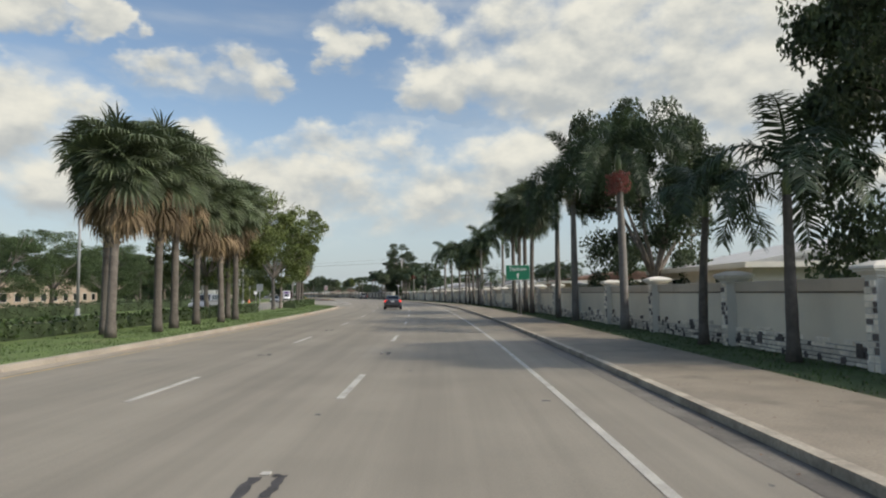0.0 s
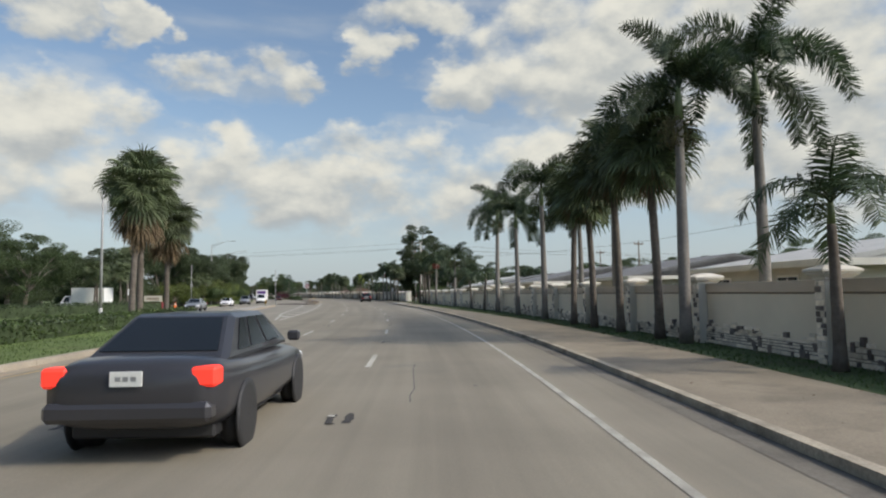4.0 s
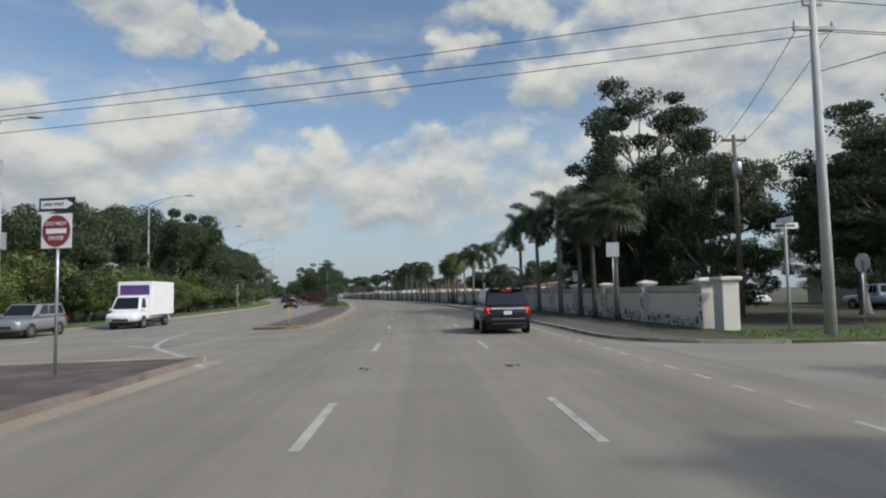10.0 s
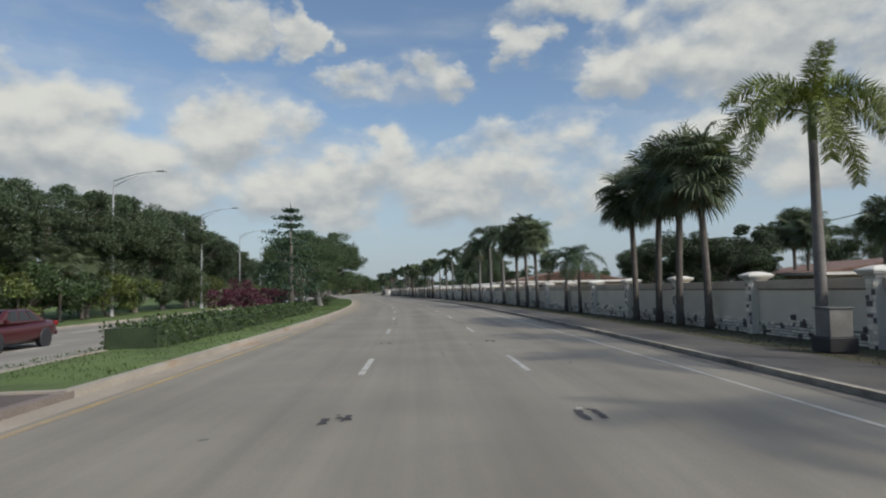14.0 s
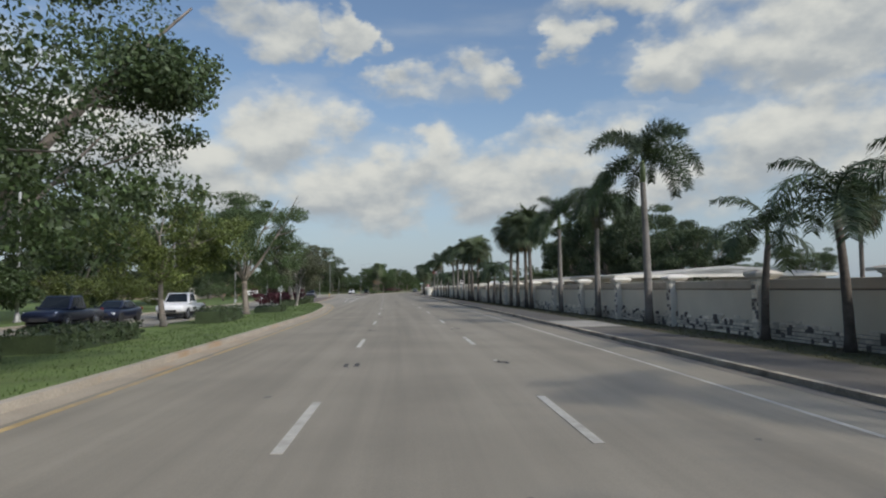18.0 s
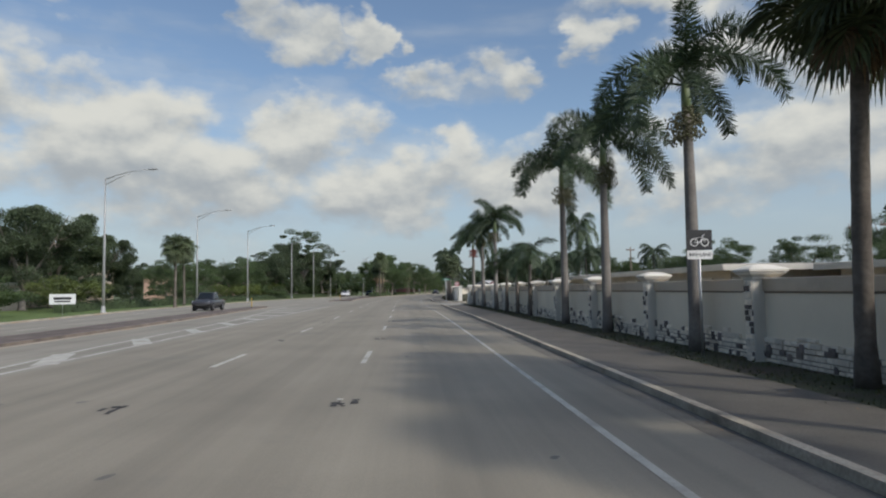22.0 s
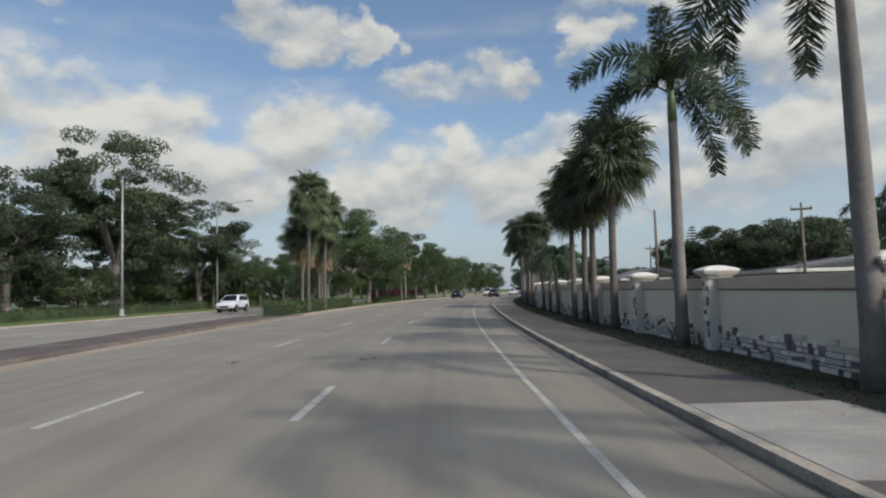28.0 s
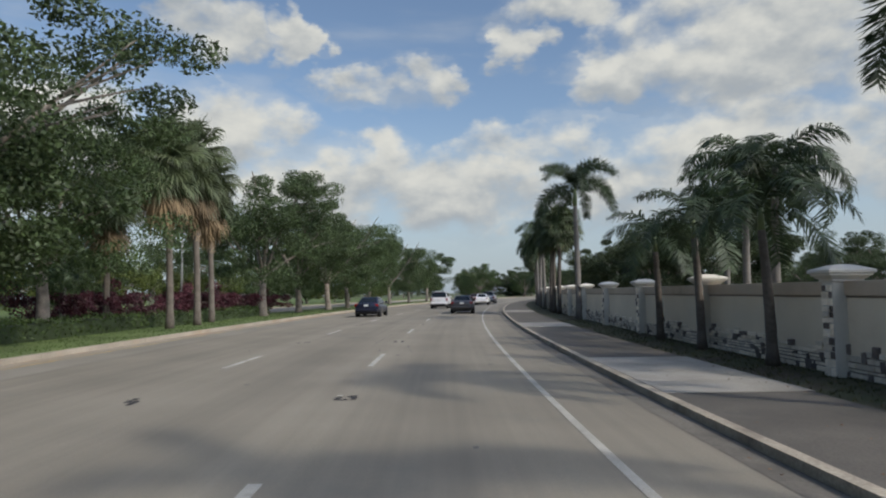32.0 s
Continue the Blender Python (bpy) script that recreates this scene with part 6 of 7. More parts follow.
def cabin(name, belt, roof, material, bevel=0.06):
    """A glasshouse block: belt and roof are (y rear, y front, half width, z)."""
    bm = bmesh.new()
    v = []
    for y0, y1, hw, z in (belt, roof):
        v += [bm.verts.new((-hw, y0, z)), bm.verts.new((hw, y0, z)), bm.verts.new((hw, y1, z)), bm.verts.new((-hw, y1, z))]
    for f in ((0, 1, 5, 4), (1, 2, 6, 5), (2, 3, 7, 6), (3, 0, 4, 7), (4, 5, 6, 7), (3, 2, 1, 0)):
        bm.faces.new([v[i] for i in f])
    return finish(bm, name, material, False, bevel)


def pane_on(name, a, b, c, d, f0, f1, g0, g1, material, off):
    """A pane on the face a b c d (a, b below; d, c above), between fractions across and up, set off outwards."""
    a, b, c, d = (Vector(q) for q in (a, b, c, d))
    out = (b - a).cross(d - a).normalized() * off
    def on(f, g):
        return a.lerp(b, f).lerp(d.lerp(c, f), g) + out
    ring = [on(f0, g0), on(f1, g0), on(f1 - 0.02, g1), on(f0 + 0.02, g1)]
    return mesh(name, ring + [q - out * 0.8 for q in ring], [(0, 1, 2, 3), (0, 4, 5, 1), (1, 5, 6, 2), (2, 6, 7, 3), (3, 7, 4, 0)], material)


def disc(name, r, y, material, sides=28, off=math.pi / 28):
    verts = [(r * math.cos(2 * math.pi * k / sides + off), y + d, r * math.sin(2 * math.pi * k / sides + off)) for d in (0, 0.004) for k in range(sides)]
    faces = [tuple(range(sides)), tuple(range(2 * sides - 1, sides - 1, -1))] + [(k, k + sides, (k + 1) % sides + sides, (k + 1) % sides) for k in range(sides)]
    return mesh(name, verts, faces, material)


def car(kind, color, label, s, u, turn=0.0, lit=False, group="traffic"):
    """A car on the road at s, u, whose front looks along the road (turned by turn)."""
    p = thing({"suv": "suv", "sedan": "sedan", "pickup": "pickup_truck", "van": "box_truck"}[kind], stand(s, u, 0.003, turn), label, "car" if kind in ("suv", "sedan") else "truck", group)
    if kind == "sedan":
        lng, hw, wb, wr = 4.85, 0.92, 1.45, 0.335
        body = [(-2.43, 0.55, 0.92, 0.66), (-2.36, 0.36, 1.0, 0.82), (-2.0, 0.27, 1.05, 0.90), (-1.2, 0.22, 1.0, 0.92), (0.2, 0.2, 0.95, 0.92), (1.3, 0.22, 0.93, 0.91), (1.9, 0.24, 0.86, 0.89), (2.28, 0.3, 0.76, 0.8), (2.42, 0.42, 0.64, 0.62)]
        belt, roof = (-1.9, 1.35, 0.80, 0.93), (-0.95, 0.45, 0.60, 1.45)
    elif kind == "suv":
        lng, hw, wb, wr = 4.8, 0.97, 1.4, 0.375
        body = [(-2.40, 0.6, 1.08, 0.80), (-2.34, 0.42, 1.14, 0.90), (-2.0, 0.36, 1.16, 0.96), (-1.0, 0.33, 1.15, 0.97), (0.6, 0.33, 1.13, 0.97), (1.3, 0.34, 1.1, 0.96), (2.0, 0.36, 1.04, 0.94), (2.32, 0.42, 0.95, 0.87), (2.42, 0.5, 0.85, 0.74)]
        belt, roof = (-2.28, 1.15, 0.90, 1.1), (-2.0, 0.35, 0.76, 1.80)
    elif kind == "pickup":
        lng, hw, wb, wr = 5.6, 0.98, 1.7, 0.39
        body = [(-2.8, 0.55, 1.02, 0.85), (-2.75, 0.5, 1.08, 0.95), (-1.0, 0.45, 1.1, 0.98), (0.6, 0.42, 1.1, 0.98), (1.8, 0.42, 1.12, 0.97), (2.6, 0.45, 1.05, 0.94), (2.8, 0.55, 0.95, 0.86)]
        belt, roof = (-0.7, 1.35, 0.88, 1.08), (-0.5, 0.7, 0.72, 1.85)
    else:
        lng, hw, wb, wr = 6.6, 1.0, 2.0, 0.39
        body = [(-3.2, 0.6, 0.8, 0.9), (0.9, 0.55, 0.9, 0.95), (1.4, 0.45, 1.2, 0.98), (2.4, 0.42, 1.2, 0.98), (3.1, 0.45, 1.05, 0.95), (3.3, 0.55, 0.9, 0.86)]
        belt, roof = (1.1, 2.6, 0.92, 1.15), (1.15, 2.0, 0.8, 2.1)
        child("cargo_box", box("cargo_box", -1.12, 1.12, -3.25, 1.0, 0.82, 3.1, M_SIGNW, 0.03), p)
        child("stripe", box("stripe", -0.95, 0.95, 1.0, 1.012, 2.2, 2.85, mat("purple_stripe", (0.09, 0.04, 0.16), 0.5), 0), p)
    child("body", loft("body", body, color), p)
    glasshouse = child("cabin", cabin("cabin", belt, roof, color), p)
    (y0, y1, w0, z0), (y2, y3, w1, z1) = belt, roof
    rear = [(-w0, y0, z0), (w0, y0, z0), (w1, y2, z1), (-w1, y2, z1)]
    front = [(w0, y1, z0), (-w0, y1, z0), (-w1, y3, z1), (w1, y3, z1)]
    child("rear_window", pane_on("rear_window", *rear, *((0.03, 0.97, 0.14, 0.93) if kind == "suv" else (0.07, 0.93, 0.24, 0.90)), M_PANE, 0.012), glasshouse)
    child("windscreen", pane_on("windscreen", *front, 0.06, 0.94, 0.14, 0.92, M_PANE, 0.012), glasshouse)
    for sx in (-1, 1):
        side = [(sx * w0, y0, z0), (sx * w0, y1, z0), (sx * w1, y3, z1), (sx * w1, y2, z1)]
        if sx < 0:
            side = [side[1], side[0], side[3], side[2]]
        cuts = ((0.05, 0.31), (0.33, 0.58), (0.60, 0.87)) if kind == "suv" else ((0.14, 0.31), (0.34, 0.58), (0.61, 0.86)) if kind != "van" else ((0.2, 0.8),)
        for f0, f1 in cuts:
            g0, g1 = (f0, f1) if sx > 0 else (1 - f1, 1 - f0)
            child("side_window", pane_on("side_window", *side, g0, g1, 0.2, 0.88, M_PANE, 0.012), glasshouse)
        child("mirror", box("mirror", sx * (hw + 0.02) - 0.09, sx * (hw + 0.02) + 0.09, y1 - 0.42, y1 - 0.3, z0 + 0.05, z0 + 0.2, color, 0.03), p)
        if kind == "suv":
            yl = body[1][0]
            lamp = child("tail_lamp", box("tail_lamp", sx * 0.80 - 0.125, sx * 0.80 + 0.125, yl - 0.055, yl + 0.3, 0.72, 1.09, M_TAIL, 0.03), p)
            child("lamp_lens", disc("lamp_lens", 0.062, -0.004, M_TAILON if lit else M_TAIL), lamp, Matrix.Translation((sx * 0.80 - sx * 0.02, yl - 0.06, 1.0)))
            child("lamp_lens", disc("lamp_lens", 0.04, -0.004, M_RIM), lamp, Matrix.Translation((sx * 0.80 - sx * 0.05, yl - 0.06, 0.87)))
        else:
          child("tail_lamp", box("tail_lamp", sx * hw * 0.80 - 0.13, sx * hw * 0.80 + 0.13, body[1][0] - 0.05, body[1][0] + 0.2, body[1][2] - 0.24, body[1][2] - 0.04, M_TAILON if lit else M_TAIL, 0.03), p)
        child("head_lamp", box("head_lamp", sx * hw * 0.72 - 0.15, sx * hw * 0.72 + 0.15, body[-2][0] - 0.16, body[-2][0] + 0.06, body[-2][2] - 0.2, body[-2][2] - 0.05, M_HEAD, 0.03), p)
        for y in (-wb, wb):
            w = child("wheel", TYRE, p, Matrix.Translation((sx * (hw - 0.12), y, wr)) @ Matrix.Scale(wr / 0.33, 4))
            child("rim", RIM, w, Matrix.Rotation(0 if sx > 0 else math.pi, 4, "Z"))
            child("hub", HUB, w, Matrix.Rotation(radians(90 * sx), 4, "Y"))
            child("wheel_arch", lathe("wheel_arch", [(wr + 0.06, 0.0), (wr + 0.06, 0.03), (wr * 0.95, 0.035)], M_BLACKP, 20), p, Matrix.Translation((sx * (hw - 0.025), y, wr)) @ Matrix.Rotation(radians(90 * sx), 4, "Y"))
    yb = body[0][0]
    child("bumper", box("bumper", -hw * 0.9, hw * 0.9, yb - 0.04, yb + 0.2, 0.42 if kind != "suv" else 0.47, 0.62 if kind != "suv" else 0.70, M_BLACKP if kind == "pickup" else color, 0.05), p)
    plate = child("number_plate", box("number_plate", -0.16, 0.16, yb - 0.03, yb - 0.015, 0.78, 0.93, M_PLATE, 0.004), p)
    for xb in (-0.075, 0.0, 0.075):
        child("plate_bar", box("plate_bar", xb - 0.026, xb + 0.026, yb - 0.033, yb - 0.0305, 0.835, 0.878, M_GALV), plate)
    child("grille", box("grille", -hw * 0.5, hw * 0.5, body[-1][0] - 0.06, body[-1][0] + 0.03, 0.5, 0.68, M_BLACKP, 0.02), p)
    child("under_tray", box("under_tray", -hw * 0.8, hw * 0.8, -lng * 0.42, lng * 0.42, 0.19, 0.4, M_BLACKP, 0.02), p)
    if kind == "suv":
        child("chrome_strip", box("chrome_strip", -0.68, 0.68, yb - 0.045, yb + 0.02, 0.99, 1.045, M_CHROME, 0.008), p)
        for sx in (-1, 1):
            child("roof_rail", tube("roof_rail", [(sx * 0.62, -1.7, 1.8), (sx * 0.62, -1.5, 1.85), (sx * 0.62, 0.0, 1.85), (sx * 0.62, 0.2, 1.8)], [0.016] * 4, M_BLACKP, 6), p)
        child("brake_lamp", box("brake_lamp", -0.2, 0.2, -2.08, -2.02, 1.725, 1.75, M_TAILON if lit else M_TAIL), p)
        child("diffuser", box("diffuser", -0.66, 0.66, yb + 0.01, yb + 0.2, 0.36, 0.5, M_BLACKP, 0.04), p)
        child("bumper_trim", box("bumper_trim", -0.7, 0.7, yb - 0.052, yb - 0.03, 0.60, 0.625, M_RIM, 0.004), p)
        child("spoiler", box("spoiler", -0.66, 0.66, -2.2, -1.95, 1.755, 1.80, color, 0.015), p)
        child("wiper", box("wiper", -0.25, 0.3, -2.265, -2.245, 1.2, 1.225, M_BLACKP), p)
    return p


car("suv", P_BLACK, "black sport utility vehicle with chrome strip and lit brake lamps", 194.1, 1.52, 0, True)
car("sedan", P_GREY, "dark grey sedan with red tail lamps in the middle lane", 68.6, -1.65, 0, True)
car("sedan", P_NAVY, "dark blue sedan with alloy wheels in the outer lane", 650, -5.0)
car("sedan", P_GREY, "dark grey sedan far ahead in traffic", 655, 1.75)
car("suv", P_WHITE, "white sport utility vehicle far ahead in traffic", 672, -1.7)
car("sedan", P_WHITE, "white sedan far ahead in traffic", 690, 1.7)
car("suv", P_SILVER, "silver sport utility vehicle queuing far ahead", 702, 1.7)
car("sedan", P_RED, "dark red sedan queuing far ahead", 712, -1.7, 0, True)
for kind, color, label, s, u in (("sedan", P_SILVER, "silver sedan driving on the oncoming lanes", 142.5, -21.6), ("van", P_WHITE, "white box truck with purple stripe on the oncoming lanes", 212, -20.6),
                                 ("suv", P_SILVER, "silver sport utility vehicle on the oncoming lanes", 203.5, -23.4), ("sedan", P_WHITE, "white sedan on the oncoming lanes", 178.0, -23.6), ("sedan", P_RED, "dark red sedan on the oncoming lanes", 269, -17.2),
                                 ("pickup", P_GREY, "dark grey pickup truck on the oncoming lanes", 471.5, -19.2), ("suv", P_WHITE, "white sport utility vehicle on the oncoming lanes", 589, -22.6),
                                 ("sedan", P_SILVER, "silver sedan on the oncoming lanes beside the hedge", 343, -18.0), ("pickup", P_NAVY, "dark blue pickup truck on the oncoming lanes", 363.5, -21.0), ("sedan", P_NAVY, "dark blue sedan behind a pickup", 371, -21.2),
                                 ("pickup", P_WHITE, "white pickup truck on the oncoming lanes", 374, -17.8), ("suv", P_SILVER, "silver sport utility vehicle on the oncoming lanes", 66, -20.4), 
                                 ("sedan", P_WHITE, "white sedan on the oncoming lanes", 420, -19.8), ("suv", P_BLACK, "black sport utility vehicle beyond the median", 622, -23)):
    car(kind, color, label, s, u, 180)
for kind, color, label, s, u, turn in (("sedan", P_WHITE, "white sedan parked along the street behind the wall", 226, 31, 2), ("suv", P_GREY, "dark sport utility vehicle parked along the street behind the wall", 233, 31.5, 0), ("pickup", P_WHITE, "white pickup truck parked along the street behind the wall", 210, 31.5, 4)):
    car(kind, color, label, s, u, turn, group="parked cars")

car("van", P_WHITE, "white van parked beyond the hedge of the oncoming lanes", 150, -37, 80, group="parked cars")



def letters(text, size, material, depth=0.003):
    """Raised letters with the built-in font, in the xz plane, looking to -y, centred."""
    curve = bpy.data.curves.new("letters", "FONT")
    curve.body, curve.size, curve.align_x, curve.align_y, curve.extrude = text, size, "CENTER", "CENTER", depth
    tmp = new("letters", curve)
    me = bpy.data.meshes.new_from_object(tmp)
    bpy.data.objects.remove(tmp)
    me.transform(Matrix.Rotation(radians(90), 4, "X"))
    me.materials.clear()
    me.materials.append(material)
    return me


def sign(s, u, label, hgt, turn=0.0, name="road_sign", pole=None):
    p = thing(name, stand(s, u, 0.12, turn), label, "sign", "road signs")
    child("pole", pole or tube("pole", [(0, 0, -0.05), (0, 0, hgt)], [0.033, 0.033], M_GALV, 8), p)
    return p


# "-y" of a sign looks back along the road
p = sign(44.6, 7.65, "green guide sign with white lettering and arrow beside palms", 3.3, -4)
board = child("board", box("board", -0.81, 0.81, -0.06, -0.045, 2.42, 3.42, M_SIGNG, 0.004), p)
child("border", box("border", -0.83, 0.83, -0.05, -0.035, 2.40, 3.44, M_SIGNW, 0.004), board)
child("lettering", letters("Stadium", 0.37, M_SIGNW), board, Matrix.Translation((0, -0.064, 3.16)))
arrow = [(-0.04, 0, 2.52), (0.04, 0, 2.52), (0.04, 0, 2.72), (0.11, 0, 2.72), (0, 0, 2.9), (-0.11, 0, 2.72), (-0.04, 0, 2.72)]
child("arrow", mesh("arrow", [(x, -0.065, z) for x, _, z in arrow], [tuple(range(7))], M_SIGNW), board)
child("post", tube("post", [(0.18, 0, -0.05), (0.18, 0, 3.2)], [0.05, 0.05], M_GALV, 8), p)

p = sign(418.2, 8.0, "black and white bike lane sign on a steel post", 2.95)
board = child("board", box("board", -0.31, 0.31, -0.05, -0.04, 2.5, 2.98, M_SIGNK, 0.004), p)
for x in (-0.13, 0.13):
    child("wheel_symbol", mesh("wheel_symbol", [(x + r * math.cos(a), -0.053, 2.68 + r * math.sin(a)) for r in (0.075, 0.098) for a in np.linspace(0, 2 * math.pi, 17)[:-1]],
                               [(k, (k + 1) % 16, 16 + (k + 1) % 16, 16 + k) for k in range(16)], M_SIGNW), board)
child("frame_symbol", tube("frame_symbol", [(-0.13, -0.053, 2.68), (-0.05, -0.053, 2.80), (0.08, -0.053, 2.80), (0.0, -0.053, 2.68), (-0.13, -0.053, 2.68)], [0.012] * 5, M_SIGNW, 4), board)
child("fork_symbol", tube("fork_symbol", [(0.13, -0.053, 2.68), (0.07, -0.053, 2.84), (0.11, -0.053, 2.86)], [0.012] * 3, M_SIGNW, 4), board)
plate = child("plate", box("plate", -0.31, 0.31, -0.05, -0.04, 2.28, 2.49, M_SIGNW, 0.004), p)
child("lettering", letters("BIKE LANE", 0.115, M_SIGNK), plate, Matrix.Translation((0, -0.054, 2.385)))


def no_entry(s, u, turn, hgt=2.2, square=True, one_way=False):
    p = sign(s, u, "red and white do not enter sign on a steel post", hgt + 0.75, turn)
    if square:
        child("board", box("board", -0.38, 0.38, -0.05, -0.04, hgt - 0.02, hgt + 0.74, M_SIGNW, 0.004), p)
    face = child("disc", disc("disc", 0.35, -0.056, M_SIGNR), p, Matrix.Translation((0, 0, hgt + 0.36)))
    child("bar", box("bar", -0.25, 0.25, -0.060, -0.056, -0.055, 0.055, M_SIGNW), face)
    child("lettering", letters("DO NOT", 0.13, M_SIGNW), face, Matrix.Translation((0, -0.0605, 0.16)))
    child("lettering", letters("ENTER", 0.13, M_SIGNW), face, Matrix.Translation((0, -0.0605, -0.16)))
    if one_way:
        top = child("board", box("board", -0.45, 0.45, -0.05, -0.04, hgt + 0.80, hgt + 1.1, M_SIGNK, 0.004), p, None, "black one-way sign with white arrow")
        ar = [(-0.40, 0.86), (0.2, 0.86), (0.2, 0.83), (0.41, 0.95), (0.2, 1.07), (0.2, 1.04), (-0.40, 1.04)]
        child("arrow", mesh("arrow", [(x, -0.053, hgt + z) for x, z in ar], [tuple(range(7))], M_SIGNW), top)
        child("lettering", letters("ONE WAY", 0.11, M_SIGNK), top, Matrix.Translation((-0.08, -0.056, hgt + 0.95)))
    return p


no_entry(180.65, -9.97, -12, 2.8, True, True)
no_entry(489.3, 12.85, -25, 1.9)
no_entry(498.2, 8.75, -8, 2.05, False)
# stop signs seen from behind, street name blades, small signs seen from behind or too far to read
for s, u, turn in ((189.6, 14.6, 95),):
    p = sign(s, u, "grey back of a stop sign on a post", 2.6, turn)
    child("board", disc("board", 0.38, -0.04, M_GALV, 8, math.pi / 8), p, Matrix.Translation((0, 0, 2.5)))
    child("board_face", disc("board_face", 0.375, -0.048, M_SIGNR, 8, math.pi / 8), p, Matrix.Translation((0, 0, 2.5)))
for s, u in ((188.9, 11.3), (492.0, 6.75)):
    p = sign(s, u, "street name post with narrow plain blades", 3.9, 0, "street_name_sign", tube("pole", [(0, 0, -0.05), (0, 0, 4.0 if s < 200 else 3.2)], [0.06, 0.055], M_CONCPOLE if s < 200 else M_GALV, 8))
    for turn, z in ((0, 3.86), (90, 4.05)) if s < 200 else ((0, 3.02), (90, 3.2)):
        blade = child("blade", box("blade", -0.5, 0.5, -0.015, 0.015, z - 0.11, z + 0.11, M_SIGNW if s < 200 else M_SIGNG, 0.004), p, Matrix.Rotation(radians(turn), 4, "Z"))
        child("text_bar", box("text_bar", -0.36, 0.36, -0.019, -0.016, z - 0.04, z + 0.04, M_SIGNG if s < 200 else M_SIGNW), blade)
for s, u, hgt, w, label in ((49, -12.9, 2.9, 0.6, "white speed sign seen at an angle on the median"), (62.8, -14.3, 2.6, 0.6, "grey back of a small sign on the median"), (390.5, -13.3, 2.2, 0.5, "round grey back of a sign on the median"),
                            (127, -24.5, 2.4, 0.55, "small white sign beyond the oncoming lanes"), (208.7, 9.0, 2.95, 0.6, "white rectangular sign beside the palms"), (200.2, 8.6, 4.2, 0.7, "grey back of a rectangular sign among palms"), (466, -31, 1.9, 2.4, "low white notice board on the far lawn")):
    p = sign(s, u, label, hgt, 0)
    board = child("board", box("board", -w / 2, w / 2, -0.05, -0.04, hgt - w * (0.4 if w > 1 else 1.1), hgt, M_SIGNW if "white" in label else M_GALV, 0.006), p)
    if "white" in label:
        child("text_bar", box("text_bar", -w * 0.34, w * 0.34, -0.054, -0.051, hgt - w * 0.22, hgt - w * 0.12, M_SIGNK), board)
        child("text_bar", box("text_bar", -w * 0.3, w * 0.3, -0.054, -0.051, hgt - w * 0.32, hgt - w * 0.26, M_SIGNK), board)
# yellow and white flexible markers on the islands
for s, u in ((175, -9.2), (202.6, -9.0), (474, -15.4), (514, -10.2), (164, -15.6)):
    p = thing("marker_post", stand(s, u, 0.12), "slim yellow flexible marker post on the median nose", "marker post", "marker posts")
    child("post", tube("post", [(0, 0, 0), (0, 0, 1.0)], [0.035, 0.03], M_SIGNO, 8), p)
    child("base", lathe("base", [(0.11, 0), (0.11, 0.03), (0.05, 0.05)], M_BLACKP, 10), p)
p = thing("marker_post", stand(165.9, 8.35, 0.1), "white cable marker post with a red top", "marker post", "marker posts")
child("post", tube("post", [(0, 0, 0), (0, 0, 0.95)], [0.045, 0.045], M_SIGNW, 8), p)
child("top", tube("top", [(0, 0, 0.95), (0, 0, 1.45)], [0.048, 0.045], M_SIGNR, 8), p)
p = thing("marker_post", stand(473.5, 7.95, 0.1, 0), "leaning white marker post before the sign wall", "marker post", "marker posts")
child("post", tube("post", [(0, 0, 0), (0.1, 0, 1.1)], [0.05, 0.05], M_SIGNW, 8), p)


def street_lamp():
    p = thing("street_lamp", Matrix(), "tall aluminium street lamp with a long arm over the road", "street lamp", "street lamps")
    child("pole", tube("pole", [(0, 0, 0), (0, 0, 5), (0, 0, 11.0)], [0.12, 0.095, 0.06], M_LAMP, 10), p)
    child("base", lathe("base", [(0.24, 0), (0.24, 0.08), (0.17, 0.14), (0.16, 0.5), (0.12, 0.55)], M_LAMP, 12), p)
    child("arm", tube("arm", [(0, 0, 10.9), (0.9, 0, 11.25), (2.0, 0, 11.55), (3.5, 0, 11.75)], [0.04, 0.035, 0.032, 0.03], M_LAMP, 6), p)
    child("arm", tube("arm", [(0, 0, 10.45), (0.9, 0, 10.95), (2.0, 0, 11.43)], [0.032, 0.03, 0.026], M_LAMP, 6), p)
    child("lamp_head", loft("lamp_head", [(-0.4, 11.70, 11.76, 0.05), (-0.25, 11.68, 11.80, 0.13), (0.15, 11.67, 11.82, 0.16), (0.42, 11.70, 11.78, 0.08)], M_LAMP, 12, 2.5), p, Matrix.Translation((3.75, 0, 0)) @ Matrix.Rotation(radians(-90), 4, "Z"))
    return p


LAMP = street_lamp()
for s, u in ((55, -27.5), (90, -26.8), (125, -26.6), (209.8, -31.2), (245, -31.2), (280.5, -31.2), (310, -30.3), (339.5, -29.0), (374, -29.2), (409, -29.4), (438.5, -28.6), (468, -28.2), (501, -29.9), (524, -28.8), (556, -28.6), (580, -29.5), (603, -31), (635, -29), (667, -29), (700, -29)):
    copy_thing(LAMP, stand(s, u, 0.1) @ Matrix.Scale(1.2, 4))
retire([LAMP])
p = thing("street_lamp", stand(581.5, 20.3, 0.05), "weathered wooden pole with a curved lamp arm behind the wall", "street lamp", "street lamps")
child("pole", tube("pole", [(0, 0, 0), (0.02, 0, 4.5), (0, 0, 8.6)], [0.15, 0.13, 0.11], M_WOODPOLE, 10), p)
